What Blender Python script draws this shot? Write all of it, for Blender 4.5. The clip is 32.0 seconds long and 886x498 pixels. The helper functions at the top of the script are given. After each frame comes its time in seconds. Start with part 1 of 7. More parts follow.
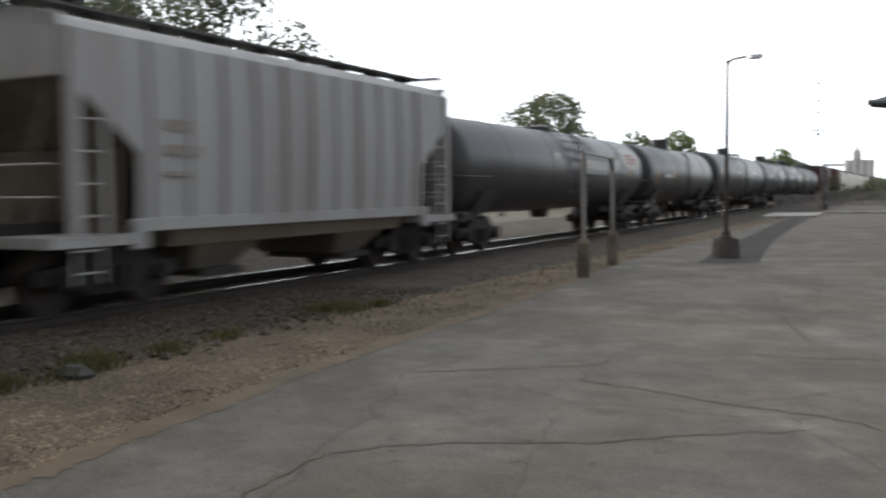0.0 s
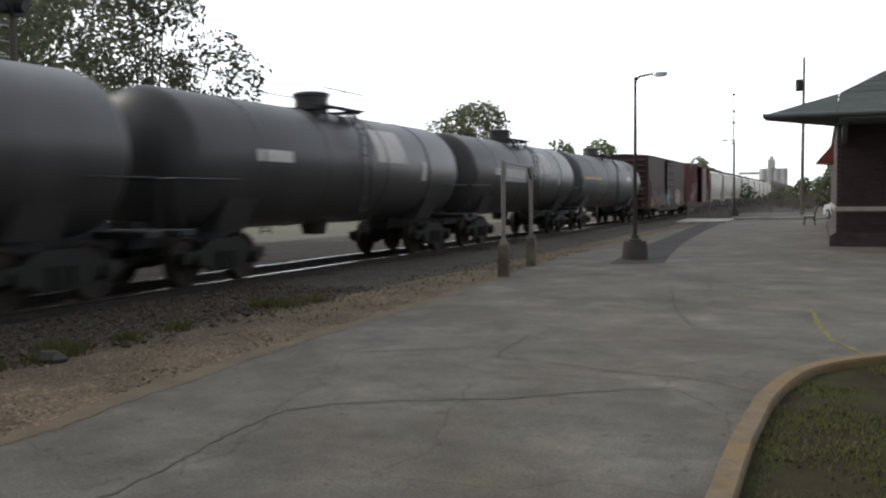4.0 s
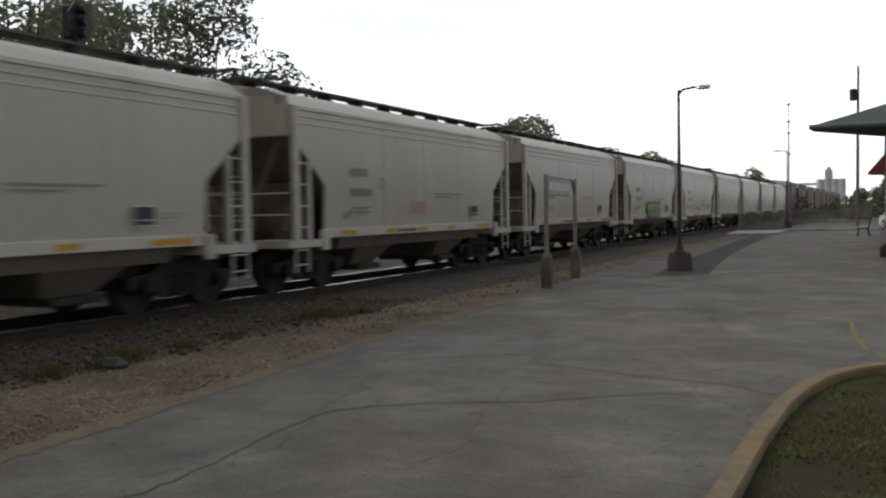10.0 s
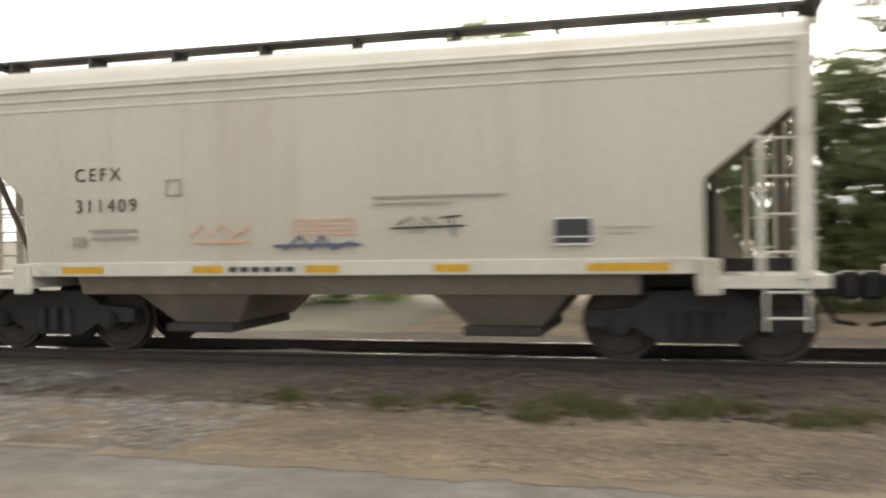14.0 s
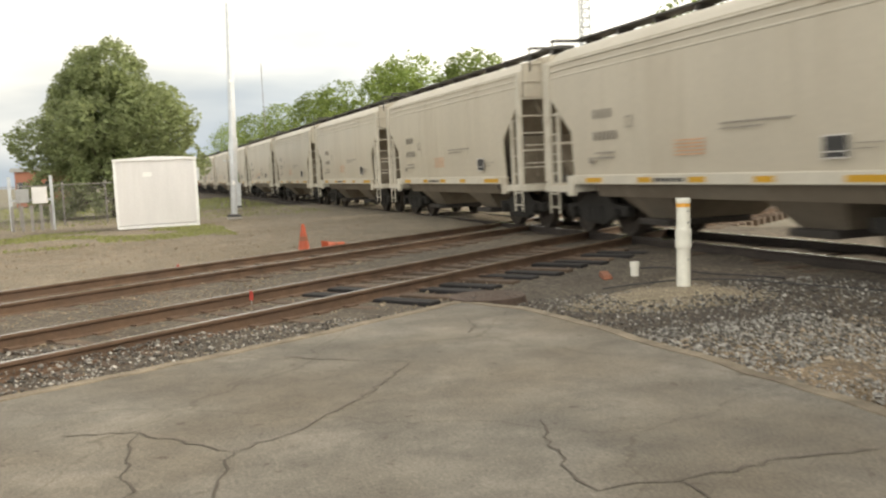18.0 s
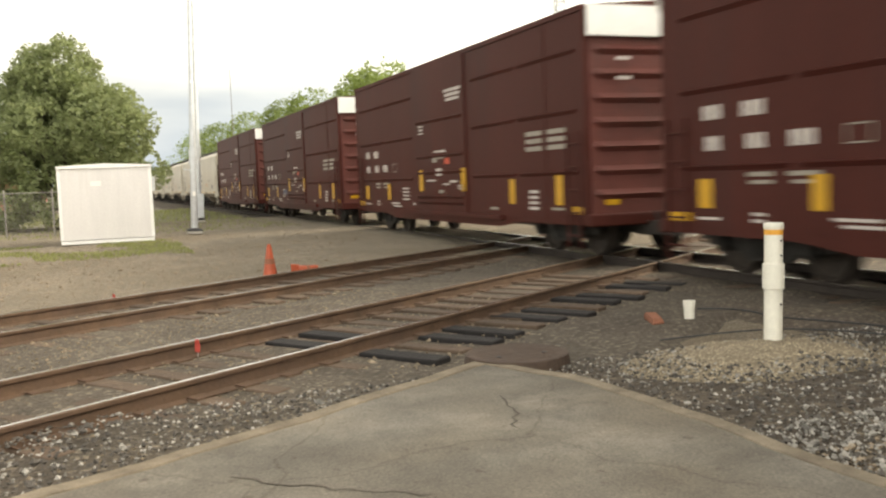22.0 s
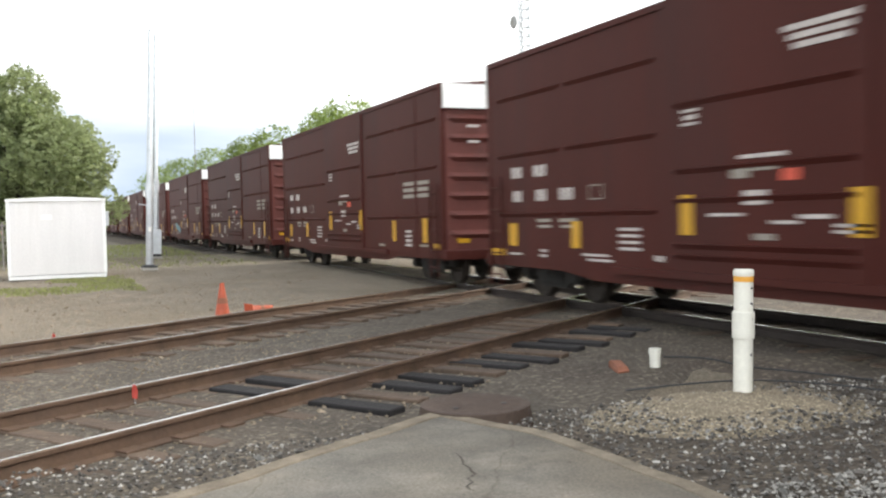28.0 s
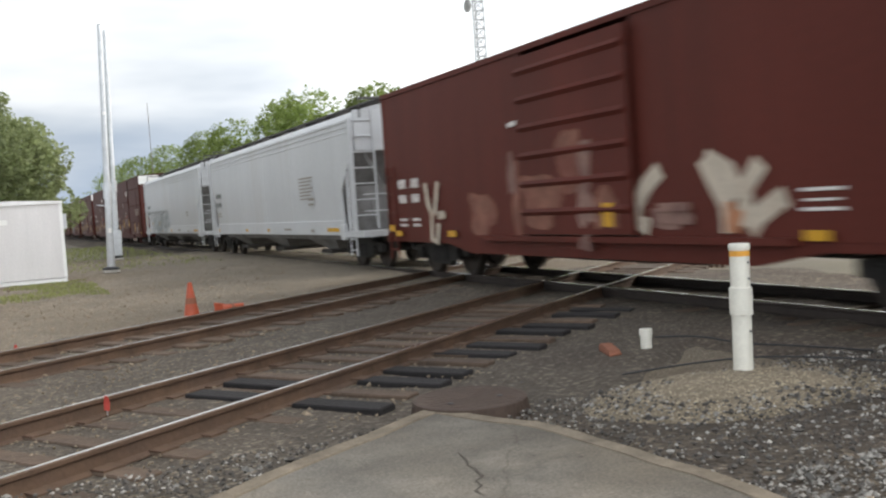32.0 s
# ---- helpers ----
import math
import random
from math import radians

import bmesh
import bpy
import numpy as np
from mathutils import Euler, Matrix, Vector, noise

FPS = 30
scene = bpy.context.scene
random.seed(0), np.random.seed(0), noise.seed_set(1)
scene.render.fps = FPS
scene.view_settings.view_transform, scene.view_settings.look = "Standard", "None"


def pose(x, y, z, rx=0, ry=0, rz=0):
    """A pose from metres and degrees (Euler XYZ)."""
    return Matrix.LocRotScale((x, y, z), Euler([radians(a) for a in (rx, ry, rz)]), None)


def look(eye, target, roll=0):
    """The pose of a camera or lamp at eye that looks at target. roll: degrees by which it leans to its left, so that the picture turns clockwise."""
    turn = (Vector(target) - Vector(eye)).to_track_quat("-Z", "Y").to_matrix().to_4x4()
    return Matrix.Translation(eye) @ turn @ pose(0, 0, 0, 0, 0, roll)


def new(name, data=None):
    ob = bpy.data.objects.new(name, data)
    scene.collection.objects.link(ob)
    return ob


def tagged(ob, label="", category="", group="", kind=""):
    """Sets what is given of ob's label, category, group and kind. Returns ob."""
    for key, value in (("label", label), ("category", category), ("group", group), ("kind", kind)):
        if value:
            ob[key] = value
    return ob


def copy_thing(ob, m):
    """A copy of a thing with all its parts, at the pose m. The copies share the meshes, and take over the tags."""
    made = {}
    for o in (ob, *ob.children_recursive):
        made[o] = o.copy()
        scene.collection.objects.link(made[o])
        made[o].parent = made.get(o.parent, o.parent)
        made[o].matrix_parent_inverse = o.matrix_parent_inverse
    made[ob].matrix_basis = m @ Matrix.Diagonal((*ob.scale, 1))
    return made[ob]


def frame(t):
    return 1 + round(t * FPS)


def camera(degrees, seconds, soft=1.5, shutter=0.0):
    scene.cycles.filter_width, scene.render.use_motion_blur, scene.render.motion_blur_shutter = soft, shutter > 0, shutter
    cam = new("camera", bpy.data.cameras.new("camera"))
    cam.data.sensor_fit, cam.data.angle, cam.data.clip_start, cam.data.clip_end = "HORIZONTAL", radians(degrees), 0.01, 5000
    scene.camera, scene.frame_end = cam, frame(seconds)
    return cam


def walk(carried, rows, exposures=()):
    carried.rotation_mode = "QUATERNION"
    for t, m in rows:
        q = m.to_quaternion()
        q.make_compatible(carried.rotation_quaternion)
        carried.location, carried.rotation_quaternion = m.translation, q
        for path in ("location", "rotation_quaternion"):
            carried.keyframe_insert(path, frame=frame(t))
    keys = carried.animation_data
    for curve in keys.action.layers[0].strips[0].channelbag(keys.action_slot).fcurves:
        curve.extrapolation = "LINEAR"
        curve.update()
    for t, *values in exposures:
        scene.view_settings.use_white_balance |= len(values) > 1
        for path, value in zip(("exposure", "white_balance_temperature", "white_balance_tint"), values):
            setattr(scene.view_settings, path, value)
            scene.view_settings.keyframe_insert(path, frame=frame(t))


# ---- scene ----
cam = camera(51.25, 32.0, soft=2.2, shutter=0.5)


def cam_pose(x, y, z, yaw, pitch, roll):
    return pose(x, y, z, 90 + pitch, 0, yaw) @ pose(0, 0, 0, 0, 0, roll)


# seconds, x, y, z, yaw (left from +y), pitch, roll
PATH = [
    (0, 10.989, 1.571, 1.631, 26.81, -3.60, -0.60),
    (0.5, 11.031, 1.406, 1.577, 21.30, -3.80, -1.96),
    (1, 11.027, 1.281, 1.582, 20.11, -4.69, -2.10),
    (1.5, 11.138, 0.900, 1.606, 26.24, -4.28, -1.11),
    (2, 11.242, 0.710, 1.606, 26.71, -1.38, -0.71),
    (2.5, 11.260, 0.485, 1.579, 23.15, -3.99, -1.67),
    (3, 11.351, 0.396, 1.585, 23.73, -3.67, -1.45),
    (3.5, 11.490, 0.338, 1.601, 22.47, -3.48, 0.04),
    (4, 11.536, 0.326, 1.607, 22.30, -3.19, -0.58),
    (4.5, 11.552, 0.327, 1.611, 21.45, -3.03, -0.97),
    (6.5, 11.633, 0.110, 1.579, 22.56, -3.52, -2.17),
    (7, 11.696, -0.006, 1.586, 21.55, -4.15, -2.39),
    (7.5, 11.790, -0.080, 1.623, 20.53, -3.63, -0.42),
    (8, 11.821, -0.024, 1.605, 23.59, -3.66, -0.22),
    (8.5, 11.827, -0.014, 1.607, 23.55, -3.40, 0.10),
    (9, 11.831, 0.000, 1.600, 23.32, -2.80, 0.16),
    (9.5, 11.842, -0.018, 1.601, 23.98, -2.15, -0.20),
    (10, 11.833, -0.020, 1.601, 25.46, -2.29, -1.01),
    (10.5, 11.810, -0.033, 1.596, 28.48, -2.28, -1.78),
    (11, 11.686, -0.033, 1.566, 34.53, -2.43, -2.07),
    (11.5, 11.640, 0.020, 1.595, 41.21, -2.27, -3.45),
    (12, 12.072, 0.112, 1.631, 47.76, -2.08, -4.35),
    (12.5, 12.305, 0.093, 1.627, 54.36, -1.54, -4.23),
    (13, 12.422, 0.494, 1.594, 67.80, -1.88, -4.70),
    (13.5, 12.700, 1.320, 1.610, 82.13, -1.10, -2.53),
    (14, 12.353, 2.472, 1.610, 105.39, -0.92, -0.95),
    (14.5, 11.820, 2.700, 1.616, 128.86, -0.75, -0.8),
    (15, 11.0, 2.175, 1.638, 148.41, -1.83, -3.18),
    (15.5, 10.749, 2.012, 1.614, 159.19, -3.08, -1.31),
    (17.5, 10.603, 1.461, 1.583, 159.14, -5.56, -3.27),
    (18, 10.465, 1.134, 1.585, 161.07, -5.02, -2.70),
    (18.5, 10.390, 0.776, 1.582, 162.64, -4.80, -1.10),
    (19, 10.351, 0.456, 1.598, 161.35, -4.56, -1.81),
    (19.5, 10.227, 0.079, 1.598, 161.59, -2.92, -0.51),
    (20, 10.165, -0.341, 1.595, 161.50, -2.78, -0.06),
    (20.5, 10.131, -0.699, 1.595, 159.68, -1.63, -1.84),
    (21, 10.017, -1.060, 1.592, 160.19, -2.60, -1.91),
    (21.5, 9.933, -1.485, 1.588, 160.49, -3.45, -1.14),
    (22, 9.867, -1.794, 1.601, 159.16, -4.38, -2.14),
    (22.5, 9.693, -2.058, 1.584, 158.60, -1.10, -1.21),
    (23, 9.637, -2.137, 1.588, 156.51, -0.95, -1.65),
    (23.5, 9.631, -2.154, 1.592, 154.74, -2.24, -1.36),
    (24, 9.624, -2.177, 1.586, 155.24, -2.48, -1.45),
    (24.5, 9.620, -2.172, 1.574, 155.26, -2.67, -1.69),
    (26.5, 9.632, -2.182, 1.602, 156.02, -1.76, -1.25),
    (27, 9.640, -2.175, 1.596, 156.45, -1.74, -1.26),
    (27.5, 9.639, -2.182, 1.595, 156.47, -1.99, -1.19),
    (28, 9.641, -2.196, 1.596, 156.83, -1.98, -1.19),
    (28.5, 9.644, -2.186, 1.598, 157.14, -2.10, -1.47),
    (29, 9.636, -2.192, 1.599, 156.87, -2.07, -1.55),
    (29.5, 9.638, -2.188, 1.602, 156.69, -1.95, -1.80),
    (30, 9.634, -2.179, 1.605, 156.62, -1.68, -1.98),
    (30.5, 9.632, -2.224, 1.594, 156.34, -2.43, -1.39),
    (31, 9.651, -2.405, 1.602, 154.11, -2.46, -1.81),
    (31.5, 9.699, -2.497, 1.594, 153.52, -2.36, -3.40),
    (32, 9.647, -2.635, 1.597, 154.60, -2.90, -3.79),
]

EXPOSURES = [(0.0, 0.05, 6200, 10), (3.0, -0.2, 6200, 10), (9.0, -0.25, 6250, 10), (10.2, -0.55, 6250, 10), (11.0, -0.5, 6300, 10), (12.0, 0.5, 6250, 10), (13.0, 1.0, 6400, 10), (14.3, 1.2, 7000, 9), (15.5, 1.02, 7400, 8), (20.0, 1.15, 7600, 8), (22.0, 1.25, 7800, 8), (24.0, 1.3, 7600, 10), (27.0, 1.4, 7100, 10), (28.0, 1.35, 6500, 9), (29.0, 1.4, 6200, 10), (30.0, 0.85, 6350, 10), (31.0, 0.7, 6350, 10), (32.0, 0.78, 6450, 10)]
walk(cam, [(t, cam_pose(*row)) for t, *row in PATH], EXPOSURES)

# ---- sky and sun ----
SUN_YAW, SUN_EL = 97.0, 32.0
world = bpy.data.worlds.new("sky")
scene.world = world
world.use_nodes = True
wn, wl = world.node_tree.nodes, world.node_tree.links
sky = wn.new("ShaderNodeTexSky")
sky.sky_type, sky.sun_disc = "NISHITA", False
sky.sun_elevation, sky.sun_rotation = radians(SUN_EL), radians(-SUN_YAW)
sky.air_density, sky.dust_density, sky.ozone_density = 1.0, 6.0, 1.0
# thin overcast: pale cloud sheet with soft grey folds
wc = wn.new("ShaderNodeTexCoord")
wm = wn.new("ShaderNodeMapping")
wm.inputs["Scale"].default_value = (1.0, 1.0, 4.5)
wnoise = wn.new("ShaderNodeTexNoise")
wnoise.inputs["Scale"].default_value, wnoise.inputs["Detail"].default_value = 1.6, 5
wramp = wn.new("ShaderNodeValToRGB")
wramp.color_ramp.elements[0].position, wramp.color_ramp.elements[0].color = 0.38, (8.5, 9.2, 10.0, 1)
wramp.color_ramp.elements[1].position, wramp.color_ramp.elements[1].color = 0.62, (15.5, 15.6, 15.5, 1)
wmix = wn.new("ShaderNodeMix")
wmix.data_type = "RGBA"
wmix.inputs["Factor"].default_value = 0.72
wl.new(wc.outputs["Generated"], wm.inputs["Vector"])
wl.new(wm.outputs["Vector"], wnoise.inputs["Vector"])
wl.new(wnoise.outputs["Fac"], wramp.inputs["Fac"])
wl.new(sky.outputs["Color"], wmix.inputs["A"])
wl.new(wramp.outputs["Color"], wmix.inputs["B"])
# brighter low down and towards the north-west, where the sun stands behind the haze
wsep = wn.new("ShaderNodeSeparateXYZ")
wel = wn.new("ShaderNodeMapRange")
wel.inputs["From Max"].default_value = 0.55
wel.inputs["To Min"].default_value, wel.inputs["To Max"].default_value = 1.0, 0.55
waz = wn.new("ShaderNodeVectorMath")
waz.operation = "DOT_PRODUCT"
waz.inputs[1].default_value = (-0.5, 0.85, 0.0)
wam = wn.new("ShaderNodeMapRange")
wam.inputs["From Min"].default_value, wam.inputs["From Max"].default_value = -1.0, 1.0
wam.inputs["To Min"].default_value, wam.inputs["To Max"].default_value = 0.45, 1.6
wmul = wn.new("ShaderNodeMath")
wmul.operation = "MULTIPLY"
wstr = wn.new("ShaderNodeMath")
wstr.operation = "MULTIPLY"
wstr.inputs[1].default_value = 0.12
wl.new(wc.outputs["Generated"], wsep.inputs[0])
wl.new(wsep.outputs["Z"], wel.inputs["Value"])
wl.new(wc.outputs["Generated"], waz.inputs[0])
wl.new(waz.outputs["Value"], wam.inputs["Value"])
wl.new(wel.outputs["Result"], wmul.inputs[0])
wl.new(wam.outputs["Result"], wmul.inputs[1])
wl.new(wmul.outputs[0], wstr.inputs[0])
# a grey-blue rain cloud low in the south
wsd = wn.new("ShaderNodeVectorMath")
wsd.operation = "DOT_PRODUCT"
wsd.inputs[1].default_value = (0.05, -0.998, 0.0)
wsm = wn.new("ShaderNodeMapRange")
wsm.interpolation_type = "SMOOTHSTEP"
wsm.inputs["From Min"].default_value, wsm.inputs["From Max"].default_value = 0.86, 0.985
wlo = wn.new("ShaderNodeMath")
wlo.operation = "MULTIPLY_ADD"
wlo.inputs[1].default_value = 0.3
wlz = wn.new("ShaderNodeMapRange")
wlz.interpolation_type = "SMOOTHSTEP"
wlz.inputs["From Min"].default_value, wlz.inputs["From Max"].default_value = 0.16, 0.29
wlz.inputs["To Min"].default_value, wlz.inputs["To Max"].default_value = 1.0, 0.0
wcm = wn.new("ShaderNodeMath")
wcm.operation = "MULTIPLY"
wcl = wn.new("ShaderNodeMix")
wcl.data_type = "RGBA"
wcl.inputs["B"].default_value = (4.0, 4.8, 5.9, 1)
wl.new(wc.outputs["Generated"], wsd.inputs[0])
wl.new(wsd.outputs["Value"], wsm.inputs["Value"])
wl.new(wnoise.outputs["Fac"], wlo.inputs[0])
wl.new(wsep.outputs["Z"], wlo.inputs[2])
wl.new(wlo.outputs[0], wlz.inputs["Value"])
wl.new(wsm.outputs["Result"], wcm.inputs[0])
wl.new(wlz.outputs["Result"], wcm.inputs[1])
wl.new(wcm.outputs[0], wcl.inputs["Factor"])
wl.new(wmix.outputs["Result"], wcl.inputs["A"])
wl.new(wcl.outputs["Result"], wn["Background"].inputs["Color"])
wl.new(wstr.outputs[0], wn["Background"].inputs["Strength"])

sun = new("sun", bpy.data.lights.new("sun", "SUN"))
sun.data.energy, sun.data.angle, sun.data.color = 1.5, radians(25), (1.0, 0.93, 0.82)
sun_from = Vector((-math.sin(radians(SUN_YAW)) * math.cos(radians(SUN_EL)), math.cos(radians(SUN_YAW)) * math.cos(radians(SUN_EL)), math.sin(radians(SUN_EL))))
sun.matrix_world = look(sun_from * 100, (0, 0, 0))


# ---- materials ----
def mat(name, col, rough=0.8, metal=0.0, var=0.25, scale=3.0, fine=30.0, bump=0.2, dirt=None, dirt_amt=0.0, streak=False, rnd=0.0, coat=0.0, spec=0.5, pebble=0.0, hairline=0.0):
    """Base colour varied at two scales, optional grime, bump."""
    m = bpy.data.materials.new(name)
    m.use_nodes = True
    n, l = m.node_tree.nodes, m.node_tree.links
    b = n["Principled BSDF"]
    b.inputs["Roughness"].default_value, b.inputs["Metallic"].default_value = rough, metal
    b.inputs["Coat Weight"].default_value = coat
    b.inputs["Specular IOR Level"].default_value = spec
    tc = n.new("ShaderNodeTexCoord")
    mp = n.new("ShaderNodeMapping")
    l.new(tc.outputs["Object"], mp.inputs["Vector"])
    if streak:
        mp.inputs["Scale"].default_value = (1.0, 1.0, 0.12)
    n1 = n.new("ShaderNodeTexNoise")
    n1.inputs["Scale"].default_value, n1.inputs["Detail"].default_value, n1.inputs["Roughness"].default_value = scale, 8, 0.66
    n2 = n.new("ShaderNodeTexNoise")
    n2.inputs["Scale"].default_value, n2.inputs["Detail"].default_value = fine, 4
    l.new(mp.outputs["Vector"], n1.inputs["Vector"])
    l.new(tc.outputs["Object"], n2.inputs["Vector"])
    r1 = n.new("ShaderNodeValToRGB")
    d, u = 1 - var, 1 + var
    r1.color_ramp.elements[0].position, r1.color_ramp.elements[1].position = 0.3, 0.7
    r1.color_ramp.elements[0].color = tuple(c * d for c in col) + (1,)
    r1.color_ramp.elements[1].color = tuple(min(c * u, 1) for c in col) + (1,)
    l.new(n1.outputs["Fac"], r1.inputs["Fac"])
    mx = n.new("ShaderNodeMix")
    mx.data_type, mx.blend_type = "RGBA", "MULTIPLY"
    mx.inputs["Factor"].default_value = 0.6
    r2 = n.new("ShaderNodeValToRGB")
    r2.color_ramp.elements[0].position, r2.color_ramp.elements[1].position = 0.25, 0.75
    g = 1 - var * 0.9
    r2.color_ramp.elements[0].color, r2.color_ramp.elements[1].color = (g, g, g, 1), (1.12, 1.12, 1.12, 1)
    l.new(n2.outputs["Fac"], r2.inputs["Fac"])
    l.new(r1.outputs["Color"], mx.inputs["A"])
    l.new(r2.outputs["Color"], mx.inputs["B"])
    out = mx.outputs["Result"]
    if dirt:
        n3 = n.new("ShaderNodeTexNoise")
        n3.inputs["Scale"].default_value, n3.inputs["Detail"].default_value = scale * 0.45, 9
        n3.inputs["Roughness"].default_value = 0.65
        l.new(mp.outputs["Vector"], n3.inputs["Vector"])
        r3 = n.new("ShaderNodeValToRGB")
        r3.color_ramp.elements[0].position, r3.color_ramp.elements[1].position = 0.62 - 0.35 * dirt_amt, 0.78 - 0.2 * dirt_amt
        l.new(n3.outputs["Fac"], r3.inputs["Fac"])
        md = n.new("ShaderNodeMix")
        md.data_type = "RGBA"
        l.new(r3.outputs["Color"], md.inputs["Factor"])
        l.new(out, md.inputs["A"])
        md.inputs["B"].default_value = tuple(dirt) + (1,)
        out = md.outputs["Result"]
    if rnd:
        oi = n.new("ShaderNodeObjectInfo")
        ge = n.new("ShaderNodeNewGeometry")
        ad = n.new("ShaderNodeMath")
        l.new(oi.outputs["Random"], ad.inputs[0])
        l.new(ge.outputs["Random Per Island"], ad.inputs[1])
        mr = n.new("ShaderNodeMapRange")
        mr.inputs["From Max"].default_value = 2.0
        mr.inputs["To Min"].default_value, mr.inputs["To Max"].default_value = 1 - rnd, 1 + rnd
        l.new(ad.outputs[0], mr.inputs["Value"])
        mm = n.new("ShaderNodeMix")
        mm.data_type, mm.blend_type = "RGBA", "MULTIPLY"
        mm.inputs["Factor"].default_value = 1.0
        l.new(out, mm.inputs["A"])
        l.new(mr.outputs["Result"], mm.inputs["B"])
        out = mm.outputs["Result"]
    height = n2.outputs["Fac"]
    if pebble:
        # single stones: each cell of a Voronoi pattern has its own tone
        vo = n.new("ShaderNodeTexVoronoi")
        vo.inputs["Scale"].default_value = pebble
        l.new(tc.outputs["Object"], vo.inputs["Vector"])
        vs = n.new("ShaderNodeSeparateColor")
        l.new(vo.outputs["Color"], vs.inputs[0])
        vr = n.new("ShaderNodeValToRGB")
        vr.color_ramp.elements[0].color, vr.color_ramp.elements[1].color = (0.45, 0.43, 0.42, 1), (1.25, 1.25, 1.22, 1)
        vr.color_ramp.elements.new(0.82).color = (0.95, 0.93, 0.9, 1)
        vr.color_ramp.elements[2].color = (2.1, 2.1, 2.05, 1)
        l.new(vs.outputs[0], vr.inputs["Fac"])
        vm = n.new("ShaderNodeMix")
        vm.data_type, vm.blend_type = "RGBA", "MULTIPLY"
        vm.inputs["Factor"].default_value = 0.85
        l.new(out, vm.inputs["A"])
        l.new(vr.outputs["Color"], vm.inputs["B"])
        out = vm.outputs["Result"]
        height = vo.outputs["Distance"]
    if hairline:
        # fine crazing: thin warped lines between irregular cells
        nw = n.new("ShaderNodeTexNoise")
        nw.inputs["Scale"].default_value, nw.inputs["Detail"].default_value = 1.3, 6
        va = n.new("ShaderNodeVectorMath")
        va.operation = "MULTIPLY_ADD"
        va.inputs[1].default_value = (0.7, 0.7, 0)
        l.new(tc.outputs["Object"], nw.inputs["Vector"])
        l.new(nw.outputs["Color"], va.inputs[0])
        l.new(tc.outputs["Object"], va.inputs[2])
        vo = n.new("ShaderNodeTexVoronoi")
        vo.feature = "DISTANCE_TO_EDGE"
        vo.inputs["Scale"].default_value = hairline
        l.new(va.outputs["Vector"], vo.inputs["Vector"])
        vr = n.new("ShaderNodeValToRGB")
        vr.color_ramp.elements[0].position, vr.color_ramp.elements[1].position = 0.001, 0.0042
        vr.color_ramp.elements[0].color, vr.color_ramp.elements[1].color = (0.68, 0.66, 0.62, 1), (1, 1, 1, 1)
        l.new(vo.outputs["Distance"], vr.inputs["Fac"])
        # broad blotches of wear, aggregate speckle and small dark spots
        made = []
        for size, detail, grain, p0, p1, low, high in ((1.3, 12, 0.78, 0.34, 0.68, (0.66, 0.64, 0.62), (1.34, 1.31, 1.26)), (48.0, 4, 0.7, 0.36, 0.66, (0.68, 0.67, 0.66), (1.36, 1.34, 1.3)), (7.0, 3, 0.6, 0.3, 0.36, (0.6, 0.56, 0.52), (1, 1, 1)), (0.45, 6, 0.6, 0.38, 0.62, (0.82, 0.77, 0.72), (1.12, 1.12, 1.12)), (0.9, 9, 0.7, 0.54, 0.66, (1, 1, 1), (1.35, 1.33, 1.32)), (0.7, 5, 0.55, 0.27, 0.36, (0.62, 0.62, 0.62), (1, 1, 1))):
            nb = n.new("ShaderNodeTexNoise")
            nb.inputs["Scale"].default_value, nb.inputs["Detail"].default_value, nb.inputs["Roughness"].default_value = size, detail, grain
            l.new(tc.outputs["Object"], nb.inputs["Vector"])
            nr = n.new("ShaderNodeValToRGB")
            nr.color_ramp.elements[0].position, nr.color_ramp.elements[1].position = p0, p1
            nr.color_ramp.elements[0].color, nr.color_ramp.elements[1].color = low + (1,), high + (1,)
            l.new(nb.outputs["Fac"], nr.inputs["Fac"])
            made.append(nr)
        for src in [vr] + made:
            vm = n.new("ShaderNodeMix")
            vm.data_type, vm.blend_type = "RGBA", "MULTIPLY"
            vm.inputs["Factor"].default_value = 0.8
            l.new(out, vm.inputs["A"])
            l.new(src.outputs["Color"], vm.inputs["B"])
            out = vm.outputs["Result"]
    l.new(out, b.inputs["Base Color"])
    if bump:
        bp = n.new("ShaderNodeBump")
        bp.inputs["Strength"].default_value, bp.inputs["Distance"].default_value = bump, 0.02
        l.new(height, bp.inputs["Height"])
        l.new(bp.outputs["Normal"], b.inputs["Normal"])
    return m


M = {}
M["asphalt"] = mat("asphalt", (0.138, 0.132, 0.119), 0.85, spec=0.3, var=0.2, scale=0.8, fine=70, bump=0.3, dirt=(0.165, 0.15, 0.125), dirt_amt=0.4, hairline=0.32)
M["crack"] = mat("crack_dirt", (0.1, 0.085, 0.065), 0.95, var=0.3, scale=5, fine=80, dirt=(0.16, 0.13, 0.07), dirt_amt=0.4)
M["crack_dark"] = mat("crack_dark", (0.075, 0.063, 0.05), 0.95, var=0.3, scale=5, fine=80)
M["concrete"] = mat("concrete", (0.42, 0.40, 0.36), 0.9, var=0.18, scale=2, fine=50, bump=0.3, dirt=(0.25, 0.23, 0.2), dirt_amt=0.3)
M["dust"] = mat("tan_dust", (0.165, 0.125, 0.078), 0.95, var=0.3, scale=1.5, fine=50, bump=0.4, dirt=(0.13, 0.105, 0.075), dirt_amt=0.45)
